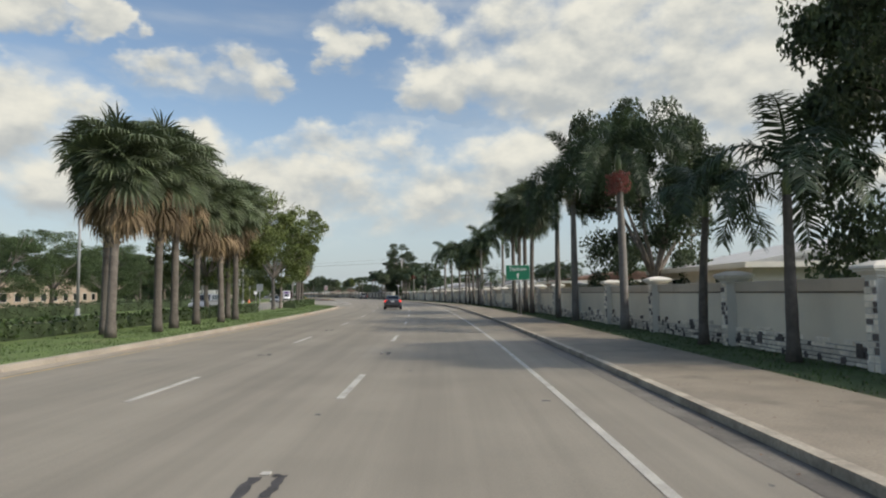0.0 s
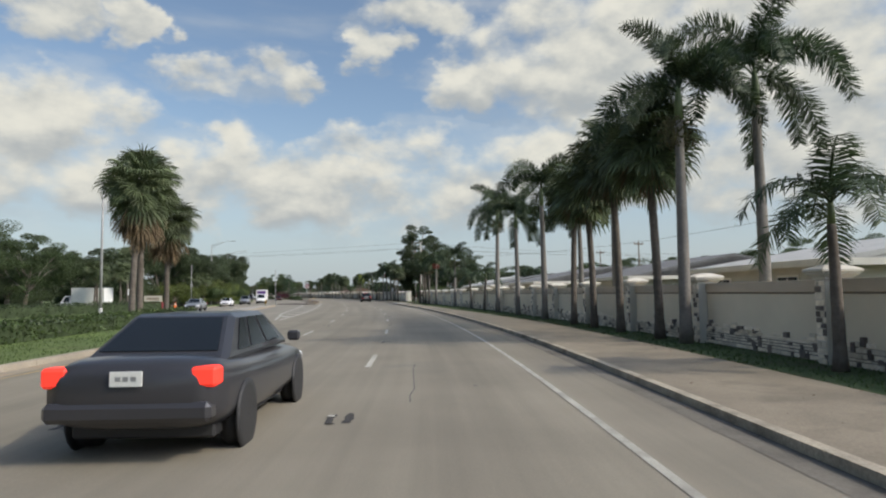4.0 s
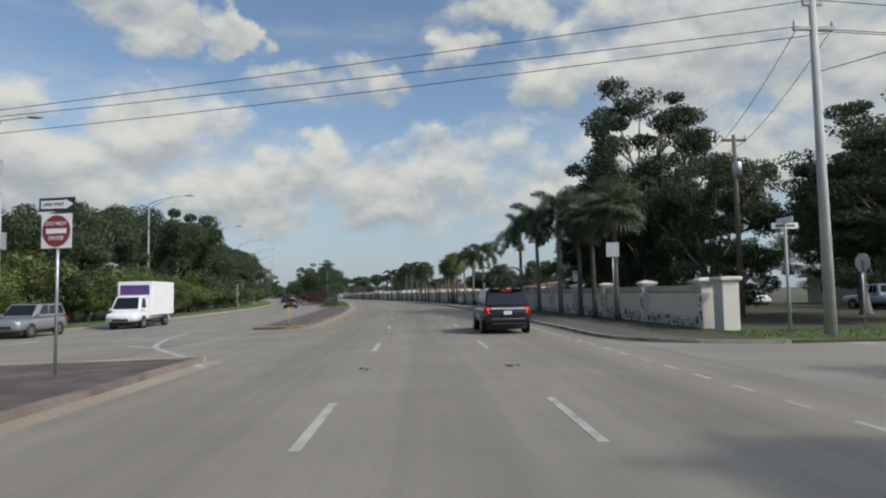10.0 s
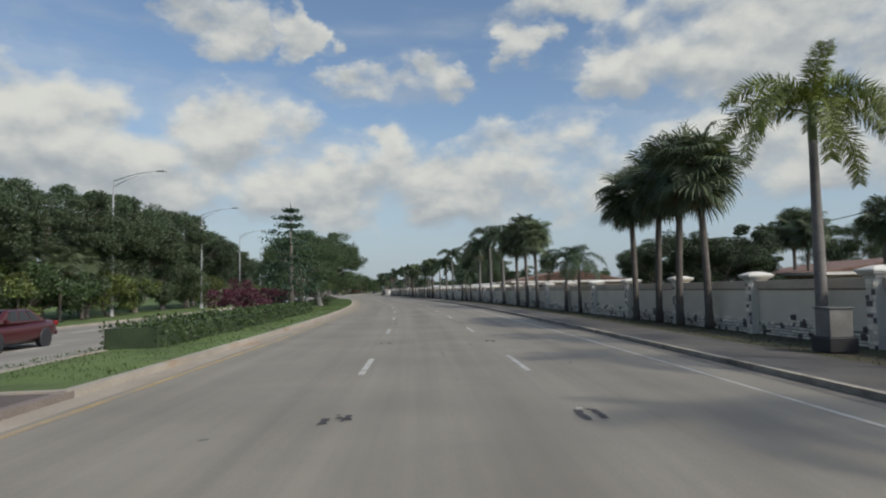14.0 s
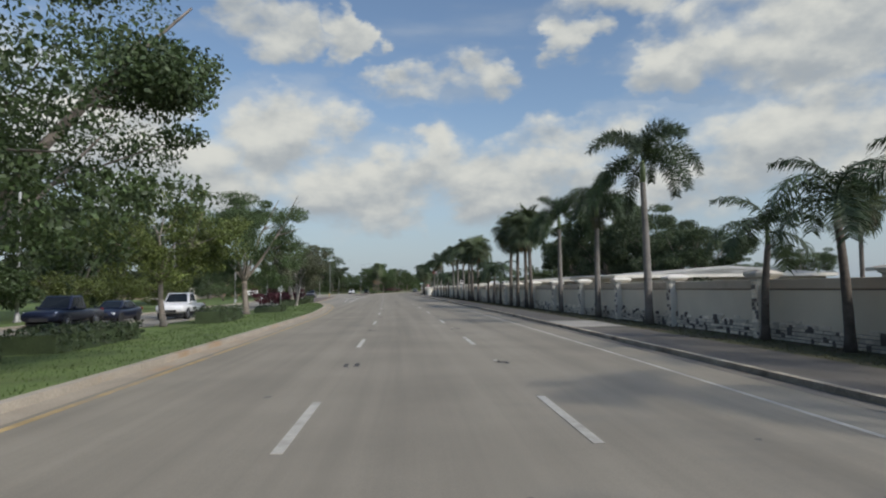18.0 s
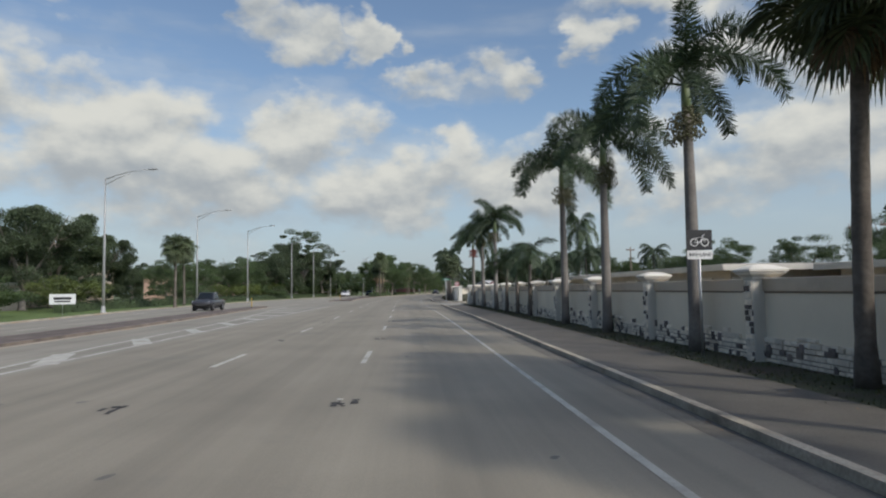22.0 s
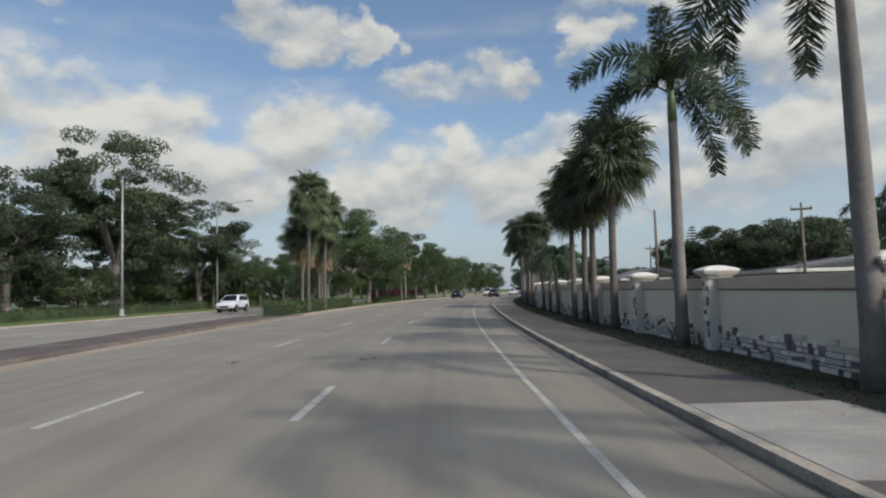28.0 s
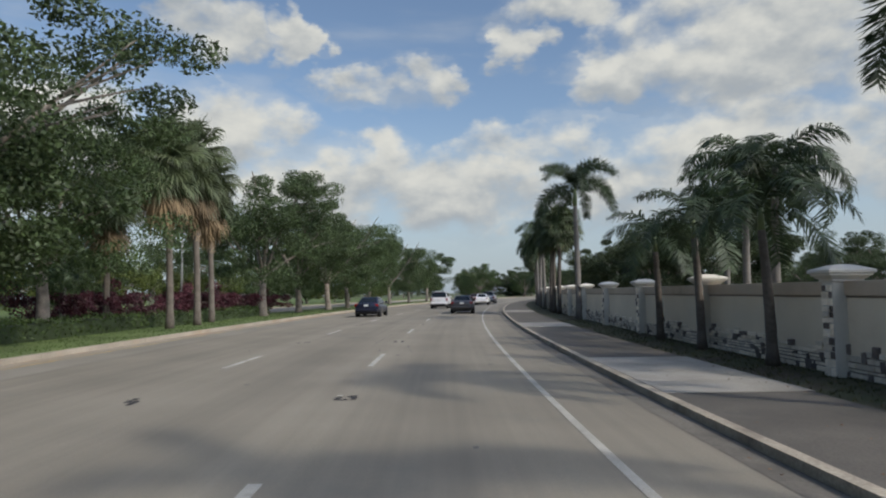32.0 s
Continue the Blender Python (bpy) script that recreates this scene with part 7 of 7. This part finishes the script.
child("arm", tube("arm", [(0, 0, 8.2), (-0.8, 0, 8.7), (-1.7, 0, 8.95), (-2.6, 0, 8.95)], [0.03, 0.03, 0.028, 0.026], M_GALV, 6), p)
child("lamp_head", loft("lamp_head", [(-0.3, 8.86, 8.92, 0.05), (-0.1, 8.83, 8.97, 0.11), (0.2, 8.84, 8.96, 0.1), (0.3, 8.88, 8.93, 0.04)], M_GALV, 10, 2.5), p, Matrix.Translation((-2.75, 0, 0)) @ Matrix.Rotation(radians(90), 4, "Z"))
for s, u, hgt in ((188.6, -16.2, 6.7), (267.2, -24.9, 3.8), (104, -16.2, 5.4), (615, -20.5, 4.0), (150, -30, 8.0), (180, -30, 7.5)):
    p = thing("post", stand(s, u, 0.0), "plain slim grey steel post beside the road", "post", "posts")
    child("pole", tube("pole", [(0, 0, 0), (0, 0, hgt)], [0.07, 0.05], M_LAMP, 8), p)
    child("cabinet", box("cabinet", -0.16, 0.16, -0.16, 0.16, min(hgt * 0.55, 3.6), min(hgt * 0.55, 3.6) + 0.6, M_LAMP, 0.02), p)


def utility_pole(s, u, hgt, material, label, arms, turn=0.0, r=0.17):
    p = thing("utility_pole", stand(s, u, 0.05, turn), label, "utility pole", "utility poles")
    child("pole", tube("pole", [(0, 0, 0), (0, 0, hgt)], [r, r * 0.6], material, 10), p)
    for z, w in arms:
        arm = child("crossarm", box("crossarm", -w, w, -0.06, 0.06, hgt + z - 0.07, hgt + z + 0.07, material, 0.01), p)
        for x in (-w * 0.92, w * 0.92, 0.0):
            child("insulator", lathe("insulator", [(0.03, 0), (0.06, 0.05), (0.04, 0.1), (0.06, 0.15), (0.02, 0.22)], M_GALV, 8), arm, Matrix.Translation((x, 0, hgt + z + 0.07)))
    return p


utility_pole(188.0, 12.2, 11.9, M_CONCPOLE, "tall square concrete utility pole with crossarms", ((-0.1, 0.35), (-1.0, 0.75)), 0, 0.2)
utility_pole(200.5, 15.8, 10.2, M_WOODPOLE, "wooden utility pole with crossarm and transformer", ((-0.3, 0.7),))
utility_pole(206.0, -60, 10.2, M_WOODPOLE, "wooden utility pole beyond the oncoming lanes", ((-0.4, 1.0),))
for s, u, hgt in ((130, 30, 7.5), (62, 28, 7.5), (150, 34, 7.8), (75, 33, 7.8), (300, 30, 6.2), (305, 24, 6.0), (440, 30, 5.6), (448, 34, 6.2), (484, 30, 6.8), (515, 24, 7.4), (562, 24, 6.6), (570, 26, 6.0), (600, 24, 6.4), (350, 26, 7.4)):
    utility_pole(s, u, hgt, M_WOODPOLE, "weathered wooden utility pole behind the wall", ((-0.4, 0.6),), placed.uniform(-20, 20), 0.11)
p = thing("transformer", Matrix.Translation(at(200.5, 15.8, 8.2)) @ Matrix.Translation((0.0, -0.38, 0)), "grey pole-mounted transformer can", "transformer")
child("can", lathe("can", [(0.0, -0.45), (0.24, -0.45), (0.25, 0.4), (0.2, 0.46), (0.0, 0.48)], M_GALV, 14), p)
child("bracket", box("bracket", -0.05, 0.05, 0.2, 0.34, -0.2, 0.2, M_GALV), p)


def cable(a, b, sag, r=0.016):
    pts = [a.lerp(b, i / 14) - Vector((0, 0, sag * 4 * (i / 14) * (1 - i / 14))) for i in range(15)]
    p = thing("cable", Matrix(), "thin black overhead cable between utility poles", "cable", "overhead cables")
    child("wire", tube("wire", pts, [r] * 15, M_WIRE, 5), p)


for du, z, sag in ((-0.7, 10.9, 0.5), (0.7, 10.9, 0.6), (0.0, 12.0, 0.45)):
    cable(at(188.0 + du * 0.4, 12.2 + du, z), at(206 + du * 2.5, -60, 9.8), sag)
    cable(at(188.0, 12.2 + du, z), at(186, 70, 9.6), 0.8)
for du, z in ((-0.65, 9.9), (0.65, 9.9)):
    cable(at(188.0, 12.2 + du, 10.9), at(200.5, 15.8 + du, z), 0.25, 0.014)
    cable(at(200.5, 15.8 + du, z), at(300, 30, 6.2), 0.9, 0.014)
cable(at(130, 30, 7.4), at(62, 28, 7.4), 0.6)
cable(at(130, 30, 7.4), at(188, 12.4, 9.4), 0.8)
cable(at(150, 34, 7.6), at(186, 70, 9.2), 0.6)


# ---------------------------------------------------------------- houses
def house(s, u, lng, deep, wall_h, ridge, roof_m, wall_m, label, turn=0.0, gable=True, windows=2):
    """A low house: x across the road, y along it."""
    p = thing("house", stand(s, u, 0.1, turn), label, "house", "houses")
    hx, hy, o = deep / 2, lng / 2, 0.55
    child("wall", box("wall", -hx, hx, -hy, hy, -0.05, wall_h, wall_m), p)
    if gable:
        v = [(-hx - o, -hy - o, wall_h - 0.12), (hx + o, -hy - o, wall_h - 0.12), (hx + o, hy + o, wall_h - 0.12), (-hx - o, hy + o, wall_h - 0.12), (0, -hy - o, ridge), (0, hy + o, ridge)]
        v += [(x, y, z + 0.16) for x, y, z in v]
        f = [(6, 7, 10), (6, 10, 11, 9), (7, 8, 11, 10), (8, 9, 11), (0, 4, 1), (0, 3, 5, 4), (1, 4, 5, 2), (2, 5, 3), (0, 1, 7, 6), (1, 2, 8, 7), (2, 3, 9, 8), (3, 0, 6, 9)]
        roof = child("roof", mesh("roof", v, f, roof_m), p)
    else:
        v = [(-hx - o, -hy - o, wall_h), (hx + o, -hy - o, wall_h), (hx + o, hy + o, wall_h), (-hx - o, hy + o, wall_h), (-hx * 0.2, -hy * 0.55, ridge), (hx * 0.2, -hy * 0.55, ridge), (hx * 0.2, hy * 0.55, ridge), (-hx * 0.2, hy * 0.55, ridge)]
        roof = child("roof", mesh("roof", v, [(0, 1, 5, 4), (1, 2, 6, 5), (2, 3, 7, 6), (3, 0, 4, 7), (4, 5, 6, 7), (3, 2, 1, 0)], roof_m), p)
    child("fascia", box("fascia", -hx - o - 0.03, -hx - o, -hy - o, hy + o, wall_h - 0.16, wall_h + 0.06, M_TRIM), roof)
    child("fascia", box("fascia", -hx - o, hx + o, -hy - o - 0.03, -hy - o, wall_h - 0.16, wall_h + 0.06, M_TRIM), roof)
    for side in range(2):
        for i in range(windows):
            c = (i + 0.5) / windows * 2 - 1
            w = child("window", box("window", -0.7, 0.7, -0.04, 0.02, 0.95, wall_h - 0.4, M_TRIM, 0.01), p,
                      Matrix.Translation((-hx - 0.01, c * hy, 0)) @ Matrix.Rotation(radians(-90), 4, "Z") if side == 0 else Matrix.Translation((c * hx, -hy - 0.01, 0)))
            for x in (-0.33, 0.33):
                child("pane", box("pane", x - 0.29, x + 0.29, -0.055, -0.042, 1.03, wall_h - 0.48, M_PANE), w)
    return p


for s, u, lng, deep, wh, rg, rm, wm, label, turn in ((30, 21, 14, 10, 2.6, 3.9, M_ROOFW, M_HWALL, "low cream house with white gable roof", 90), (62, 20, 12, 9, 2.5, 3.3, M_ROOFB, M_HWALL2, "low tan house with brown roof", 90),
                                                     (84, 22, 15, 10, 2.5, 3.7, M_ROOFW, M_HWALL, "low cream house with white roof", 88), (104, 22, 13, 10, 2.5, 3.8, M_ROOFG, M_HWALL, "low cream house with grey shingle roof", 90),
                                                     (121, 21, 15, 10, 2.5, 3.8, M_ROOFG, M_HWALL, "low cream house with grey gable roof", 92), (139, 21, 14, 10, 2.5, 3.7, M_ROOFG, M_HWALL, "low house with grey shingle gable roof", 88), (158, 22, 12, 10, 2.6, 3.9, M_ROOFW, M_HWALL, "low cream house with white roof", 90),
                                                     (222, 46, 16, 11, 2.7, 4.0, M_ROOFG, M_HWALL, "low house with grey roof behind parked cars", 90), (172, 44, 14, 10, 2.7, 4.0, M_ROOFW, M_HWALL2, "low tan house along the side street", 0),
                                                     (252, 36, 13, 10, 2.5, 3.2, M_ROOFW, M_HWALL, "low cream house with white flat-pitched roof", 90), (273, 36, 14, 10, 2.5, 3.4, M_ROOFB, M_HWALL2, "low tan house with tiled roof", 90), (298, 38, 18, 11, 2.5, 3.6, M_ROOFB, M_HWALL2, "wide tan house with tiled roof", 90),
                                                     (334, 21, 15, 11, 2.6, 3.9, M_ROOFB, M_HWALL2, "low tan house with brown tiled roof", 88), (356, 32, 12, 10, 2.5, 3.3, M_ROOFB, M_HWALL, "low house with brown tiled roof", 92), (376, 22, 16, 10, 2.4, 2.9, M_ROOFW, M_HWALL, "low house with white flat roof", 90),
                                                     (400, 21, 16, 10, 2.4, 2.8, M_ROOFW, M_HWALL, "low house with white flat roof", 90), (548, 32, 16, 10, 2.5, 3.1, M_ROOFW, M_HWALL, "low cream house with white roof", 90), (568, 30, 14, 10, 2.4, 3.3, M_ROOFG, M_HWALL, "low cream house with grey roof", 90),
                                                     (592, 32, 15, 10, 2.4, 3.1, M_ROOFB, M_HWALL2, "low tan house with brown roof", 90), (612, 32, 15, 10, 2.5, 3.3, M_ROOFB, M_HWALL2, "low tan house with brown roof", 90), 
                                                     (528, 19.5, 9, 8, 2.3, 3.1, M_ROOFW, M_HWALL, "small cream house with white gable roof on a lawn", 20)):
    house(s, u, deep, lng, wh, rg, rm, wm, label, turn - 90)
house(437.5, 17.0, 24, 9, 2.35, 2.62, M_ROOFW, M_HWALL, "long low building with flat white roof behind the wall", 0, False, 6)
house(498, 28.0, 14, 10, 2.6, 3.5, M_ROOFW, M_HWALL, "low cream house with pale grey roof across the side street", 0, False, 2)
house(597, 22.5, 12, 6.5, 2.35, 3.4, M_ROOFG, M_HWALL2, "small tan house whose grey gable end rises over the wall", 0, True, 2)
house(413, 20.0, 22, 9, 2.3, 2.6, M_ROOFW, M_HWALL, "low building with flat white roof behind the wall", 0, False, 4)
for s, u, lng, deep, hgt, m_, label in ((52, -48, 26, 14, 4.6, M_PINK, "low pink commercial building beyond the trees"), (110, -62, 40, 16, 5.0, M_HWALL2, "low tan building far beyond the trees"), (505, -62, 40, 18, 6.5, M_HWALL2, "low tan building behind the far trees"), (565, -52, 36, 16, 5.5, M_PINK, "low tan building behind the big ficus"), (618, -48, 20, 12, 4.4, M_HWALL, "white low building beyond the far trees"), (478, -50, 14, 9, 3.0, M_HWALL, "small white house beyond the far lawn")):
    p = thing("building", stand(s, u, 0.08), label, "building", "buildings")
    child("wall", box("wall", -deep / 2, deep / 2, -lng / 2, lng / 2, 0, hgt, m_), p)
    child("roof", box("roof", -deep / 2 - 0.3, deep / 2 + 0.3, -lng / 2 - 0.3, lng / 2 + 0.3, hgt, hgt + 0.35, M_ROOFW, 0.03), p)
    for i in range(int(lng / 4)):
        for z in np.arange(1.0, hgt - 1.2, 3.0):
            w = child("window", box("window", -0.03, 0.04, -0.9, 0.9, z, z + 1.3, M_TRIM), p, Matrix.Translation((deep / 2, -lng / 2 + 2 + i * 4.0, 0)))
            child("pane", box("pane", 0.041, 0.05, -0.82, 0.82, z + 0.08, z + 1.22, M_PANE), w)
p = thing("notice_board", stand(167, -33.0, 0.1), "cream entrance sign board on a red base", "sign", "")
child("board", box("board", -1.3, 1.3, -0.12, 0.12, 1.0, 2.0, M_HWALL, 0.02), p)
child("base", box("base", -1.5, 1.5, -0.2, 0.2, 0, 1.0, M_SIGNR, 0.02), p)
child("text_bar", box("text_bar", -0.9, 0.9, -0.13, -0.122, 1.4, 1.7, M_LINE), p)
p = thing("traffic_cone", stand(163.2, -28.8, 0.05), "orange traffic cone beside the oncoming lanes", "traffic cone")
child("cone", lathe("cone", [(0.3, 0.0), (0.3, 0.04), (0.2, 0.05), (0.16, 0.5), (0.05, 0.95), (0.0, 0.96)], mat("cone_orange", (0.75, 0.16, 0.03), 0.6), 14), p)
child("band", lathe("band", [(0.152, 0.5), (0.158, 0.5), (0.12, 0.68), (0.114, 0.68)], M_SIGNW, 14), p)

# ---------------------------------------------------------------- sign panel at the end of the wall
p0, p1 = at(471.3, 8.74, 0.1), at(474.4, 8.43, 0.1)
d = p0 - p1
wall_end = tagged(new("wall_4"), "stone-faced sign wall with raised dark lettering and white pilasters", "sign wall", kind="structure")
m = Matrix.Translation(p1) @ Matrix.Rotation(math.atan2(d.y, d.x), 4, "Z")
lenp = d.length
panel = child("panel", box("panel", 0, lenp, 0.0, 0.2, -0.05, 1.72, M_STUCCO), wall_end, m)
child("reveal", box("reveal", 0, lenp, -0.012, 0.0, 1.50, 1.53, M_LINE), panel)
for dark in (False, True):
    verts, faces = [], []
    rr = random.Random(3)
    for x0, x1, z0, z1, proud, dk in stone_rows(0.15, lenp - 0.15, lambda x: 0.62 + 0.1 * math.sin(x * 2), 0.03, 0.0, rr):
        if dk == dark:
            stone_box(verts, faces, x0, x1, z0, z1, proud)
    tagged(child("stone_facing", mesh("stone_facing", verts, faces, M_STONED if dark else M_STONE), panel), kind="stuff")
M_RUST = mat("rust_brown_metal", (0.085, 0.036, 0.03), 0.6, 0.15, 4, 30, 0.1)
child("lettering", letters("TAMARAC LAKES SOUTH", 0.225, M_RUST, 0.012), panel, Matrix.Translation((lenp / 2, -0.02, 1.05)))
child("lettering", letters("AT TAMARAC", 0.14, M_RUST, 0.012), panel, Matrix.Translation((lenp / 2, -0.02, 0.82)))
child("text_bar", box("text_bar", lenp / 2 - 0.3, lenp / 2 - 0.05, -0.03, 0.0, 0.64, 0.72, M_RUST), panel)
child("roofline_ornament", tube("roofline_ornament", [(0.3, -0.02, 1.0), (0.34, -0.02, 1.28), (0.6, -0.02, 1.33), (0.95, -0.02, 1.26), (1.5, -0.02, 1.42), (1.8, -0.02, 1.32), (2.4, -0.02, 1.32), (lenp - 0.3, -0.02, 1.18)], [0.03, 0.03, 0.034, 0.03, 0.036, 0.03, 0.03, 0.024], M_RUST, 6), panel)
link_end = at(469.9, WALL(469.9), 0.1)
d2_ = link_end - p0
fill = child("panel", box("panel", 0, d2_.length, 0.0, 0.2, -0.05, 1.72, M_STUCCO), wall_end, Matrix.Translation(p0) @ Matrix.Rotation(math.atan2(d2_.y, d2_.x), 4, "Z"))
child("reveal", box("reveal", 0, d2_.length, -0.012, 0.0, 1.50, 1.53, M_LINE), fill)
for q, turn in ((p1, 0), (p0, 0)):
    pil = child("pilaster", shaft_mesh, wall_end, Matrix.Translation(q) @ Matrix.Rotation(math.atan2(d.y, d.x), 4, "Z"))
    child("cap", cap_mesh, pil)
    for one in quoins[1]:
        child("quoin", one, pil, Matrix.Translation((0, -0.272, 0)))
# broad white end pier at the first side street and its twin at the second
for s, u, hw in ((191.4, 10.3, 0.34), (496.8, 9.1, 0.26)):
    p = tagged(new("wall_pier"), "broad white end pier of the boundary wall", "wall pier", kind="structure")
    p.matrix_basis = stand(s, u, 0.1)
    child("shaft", box("shaft", -hw, hw, -0.3, 0.5, -0.05, 1.95, M_TRIM, 0.02), p)
    child("cap", box("cap", -hw - 0.11, hw + 0.11, -0.42, 0.62, 1.95, 2.12, M_TRIM, 0.04), p)
# bin and small things beside the walk
p = thing("waste_bin", stand(260.6, 7.9, 0.12), "grey concrete waste bin beside the sidewalk", "bin")
child("body", box("body", -0.29, 0.29, -0.29, 0.29, 0.36, 1.04, mat("weathered_concrete", (0.2, 0.19, 0.17), 0.9, 0.2), 0.015), p)
child("lid", box("lid", -0.32, 0.32, -0.32, 0.32, 1.04, 1.08, mat("bin_lid", (0.12, 0.115, 0.105), 0.8, 0.2), 0.01), p)
child("base", box("base", -0.36, 0.36, -0.36, 0.36, 0, 0.36, M_BLACKP, 0.02), p)
p = thing("utility_box", stand(427.6, 9.0, 0.1), "small green utility box under a palm", "utility box")
child("body", box("body", -0.3, 0.3, -0.3, 0.3, 0, 0.45, mat("utility_green", (0.03, 0.10, 0.05), 0.6), 0.04), p)
child("lid", box("lid", -0.32, 0.32, -0.32, 0.32, 0.45, 0.5, mat("utility_green_lid", (0.035, 0.11, 0.055), 0.6), 0.015), p)


# ---------------------------------------------------------------- grass and litter
M_BLADE = mat("grass_blade", (0.062, 0.098, 0.024), 0.7, 0.2, 1, 20, 0, per_object=0.01, per_island=0.4, through_light=0.25)
M_BLADEV = mat("dry_grass_blade", (0.085, 0.085, 0.035), 0.8, 0.25, 1, 20, 0, per_object=0.01, per_island=0.5, through_light=0.2)
M_LITTER = mat("fallen_leaf", (0.15, 0.09, 0.05), 0.9, 0.25, 4, 20, 0, per_object=0.01, per_island=0.5)
GRID = np.arange(S0, S1, 0.5)
LINE = np.array([tuple(at(s, 0.0)) for s in GRID])
SIDE = np.array([tuple(at(s, 1.0)) for s in GRID]) - LINE


def ground_points(s, u):
    """World places of many s, u at once."""
    return np.stack([np.interp(s, GRID, LINE[:, k]) + u * np.interp(s, GRID, SIDE[:, k]) for k in (0, 1)], 1)


def blades(name, label, category, s0, s1, left, right, z, count, tall, material, seed, flat=False):
    """Many small blades or leaves between two offsets, as one object."""
    g = np.random.default_rng(seed)
    s = g.uniform(s0, s1, count)
    f = g.uniform(0, 1, count)
    lo, hi = np.interp(s, GRID, [left(q) for q in GRID]), np.interp(s, GRID, [right(q) for q in GRID])
    clump = 0.5 + 0.5 * np.sin(s * 1.7 + np.sin(s * 0.31) * 5) * np.sin(f * 9 + s * 0.6)
    keep = g.uniform(0, 1, count) < 0.35 + 0.65 * clump
    s, f, lo, hi = s[keep], f[keep], lo[keep], hi[keep]
    n = len(s)
    p = ground_points(s, lo + (hi - lo) * f)
    base = np.column_stack([p, [z + fall(a, b) for a, b in zip(s, lo + (hi - lo) * f)]])
    a = g.uniform(0, 2 * math.pi, n)
    size = tall * g.uniform(0.5, 1.4, n)
    across = np.column_stack([np.cos(a), np.sin(a), np.zeros(n)])
    if flat:
        along_ = np.column_stack([-np.sin(a), np.cos(a), np.zeros(n)])
        lift = np.column_stack([np.zeros(n), np.zeros(n), 0.004 + g.uniform(0, 0.02, n)])
        v = np.stack([base - across * size[:, None] * 0.35 + lift * 0.2, base - along_ * size[:, None] * 0.6 + lift, base + across * size[:, None] * 0.35 + lift * 0.4, base + along_ * size[:, None] * 0.6 + lift], 1)
    else:
        tip = base + np.column_stack([g.normal(0, 0.35, n) * size, g.normal(0, 0.35, n) * size, size])
        v = np.stack([base - across * size[:, None] * 0.32, base + across * size[:, None] * 0.32, tip], 1)
    k = v.shape[1]
    me = bpy.data.meshes.new(name)
    me.from_pydata(v.reshape(-1, 3).tolist(), [], np.arange(k * n).reshape(-1, k).tolist())
    me.materials.append(material)
    return tagged(new(name, me), label, category, kind="stuff")


for i, (a, b, c) in enumerate(((0, 100, 22000), (258, 411, 36000), (574, 690, 24000))):
    blades("grass", "short mown grass on the median strip", "grass", a, b, lambda s: MED_R(s) - 4.6, lambda s: MED_R(s) - 0.3, 0.12, c, 0.055, M_BLADE, 900 + i)
for i, (a, b, l) in enumerate(((186.4, 190.9, 9.3), (490.4, 496.3, 10.5))):
    blades("grass", "short mown grass on the corner lawn", "grass", a, b, fixed(l), fixed(l + 16), 0.1, 9000, 0.055, M_BLADE, 905 + i)
for i, (a, b, c) in enumerate(((0, 172, 26000), (192, 470, 38000), (498, 640, 22000))):
    blades("grass", "sparse dry grass between sidewalk and wall", "grass", a, b, lambda s: WALK_R(s) + 0.1, lambda s: WALL(s) - 0.05, 0.092, c, 0.05, M_BLADE if i == 0 else M_BLADEV, 910 + i)
    blades("leaf_litter", "brown fallen leaves along the verge and sidewalk edge", "leaves", a, b, lambda s: WALK_R(s) - 0.5, lambda s: WALL(s) - 0.3, 0.118, c // 12, 0.06, M_LITTER, 920 + i, True)
    blades("leaf_litter", "brown fallen leaves in the gutter", "leaves", a, b, lambda s: KERB_U(s) - 0.3, lambda s: KERB_U(s) - 0.02, 0.008, c // 80, 0.05, M_LITTER, 930 + i, True)
    blades("leaf_litter", "scattered fallen leaves on the sidewalk", "leaves", a, b, lambda s: KERB_U(s) + 0.3, WALK_R, 0.128, c // 60, 0.045, M_LITTER, 940 + i, True)

# ---------------------------------------------------------------- single stones of the wall base, last
stone_kinds = []
rnd = random.Random(21)
for k in range(6):
    verts, faces = [], []
    stone_box(verts, faces, 0, 1, 0, 1, 1)
    verts = [(x + rnd.uniform(-0.03, 0.03), y * rnd.uniform(0.8, 1.1), z + rnd.uniform(-0.05, 0.05)) for x, y, z in verts]
    stone_kinds.append((mesh("stone", verts, faces, M_STONE), mesh("stone", verts, faces, M_STONED)))
count = 0
for panel, rows_ in single_stones:
    for x0, x1, z0, z1, proud, dark in rows_:
        child("stone", stone_kinds[count % 6][1 if dark else 0], panel, Matrix.Translation((x0, 0, z0)) @ Matrix.Diagonal((x1 - x0, proud, z1 - z0, 1)))
        count += 1
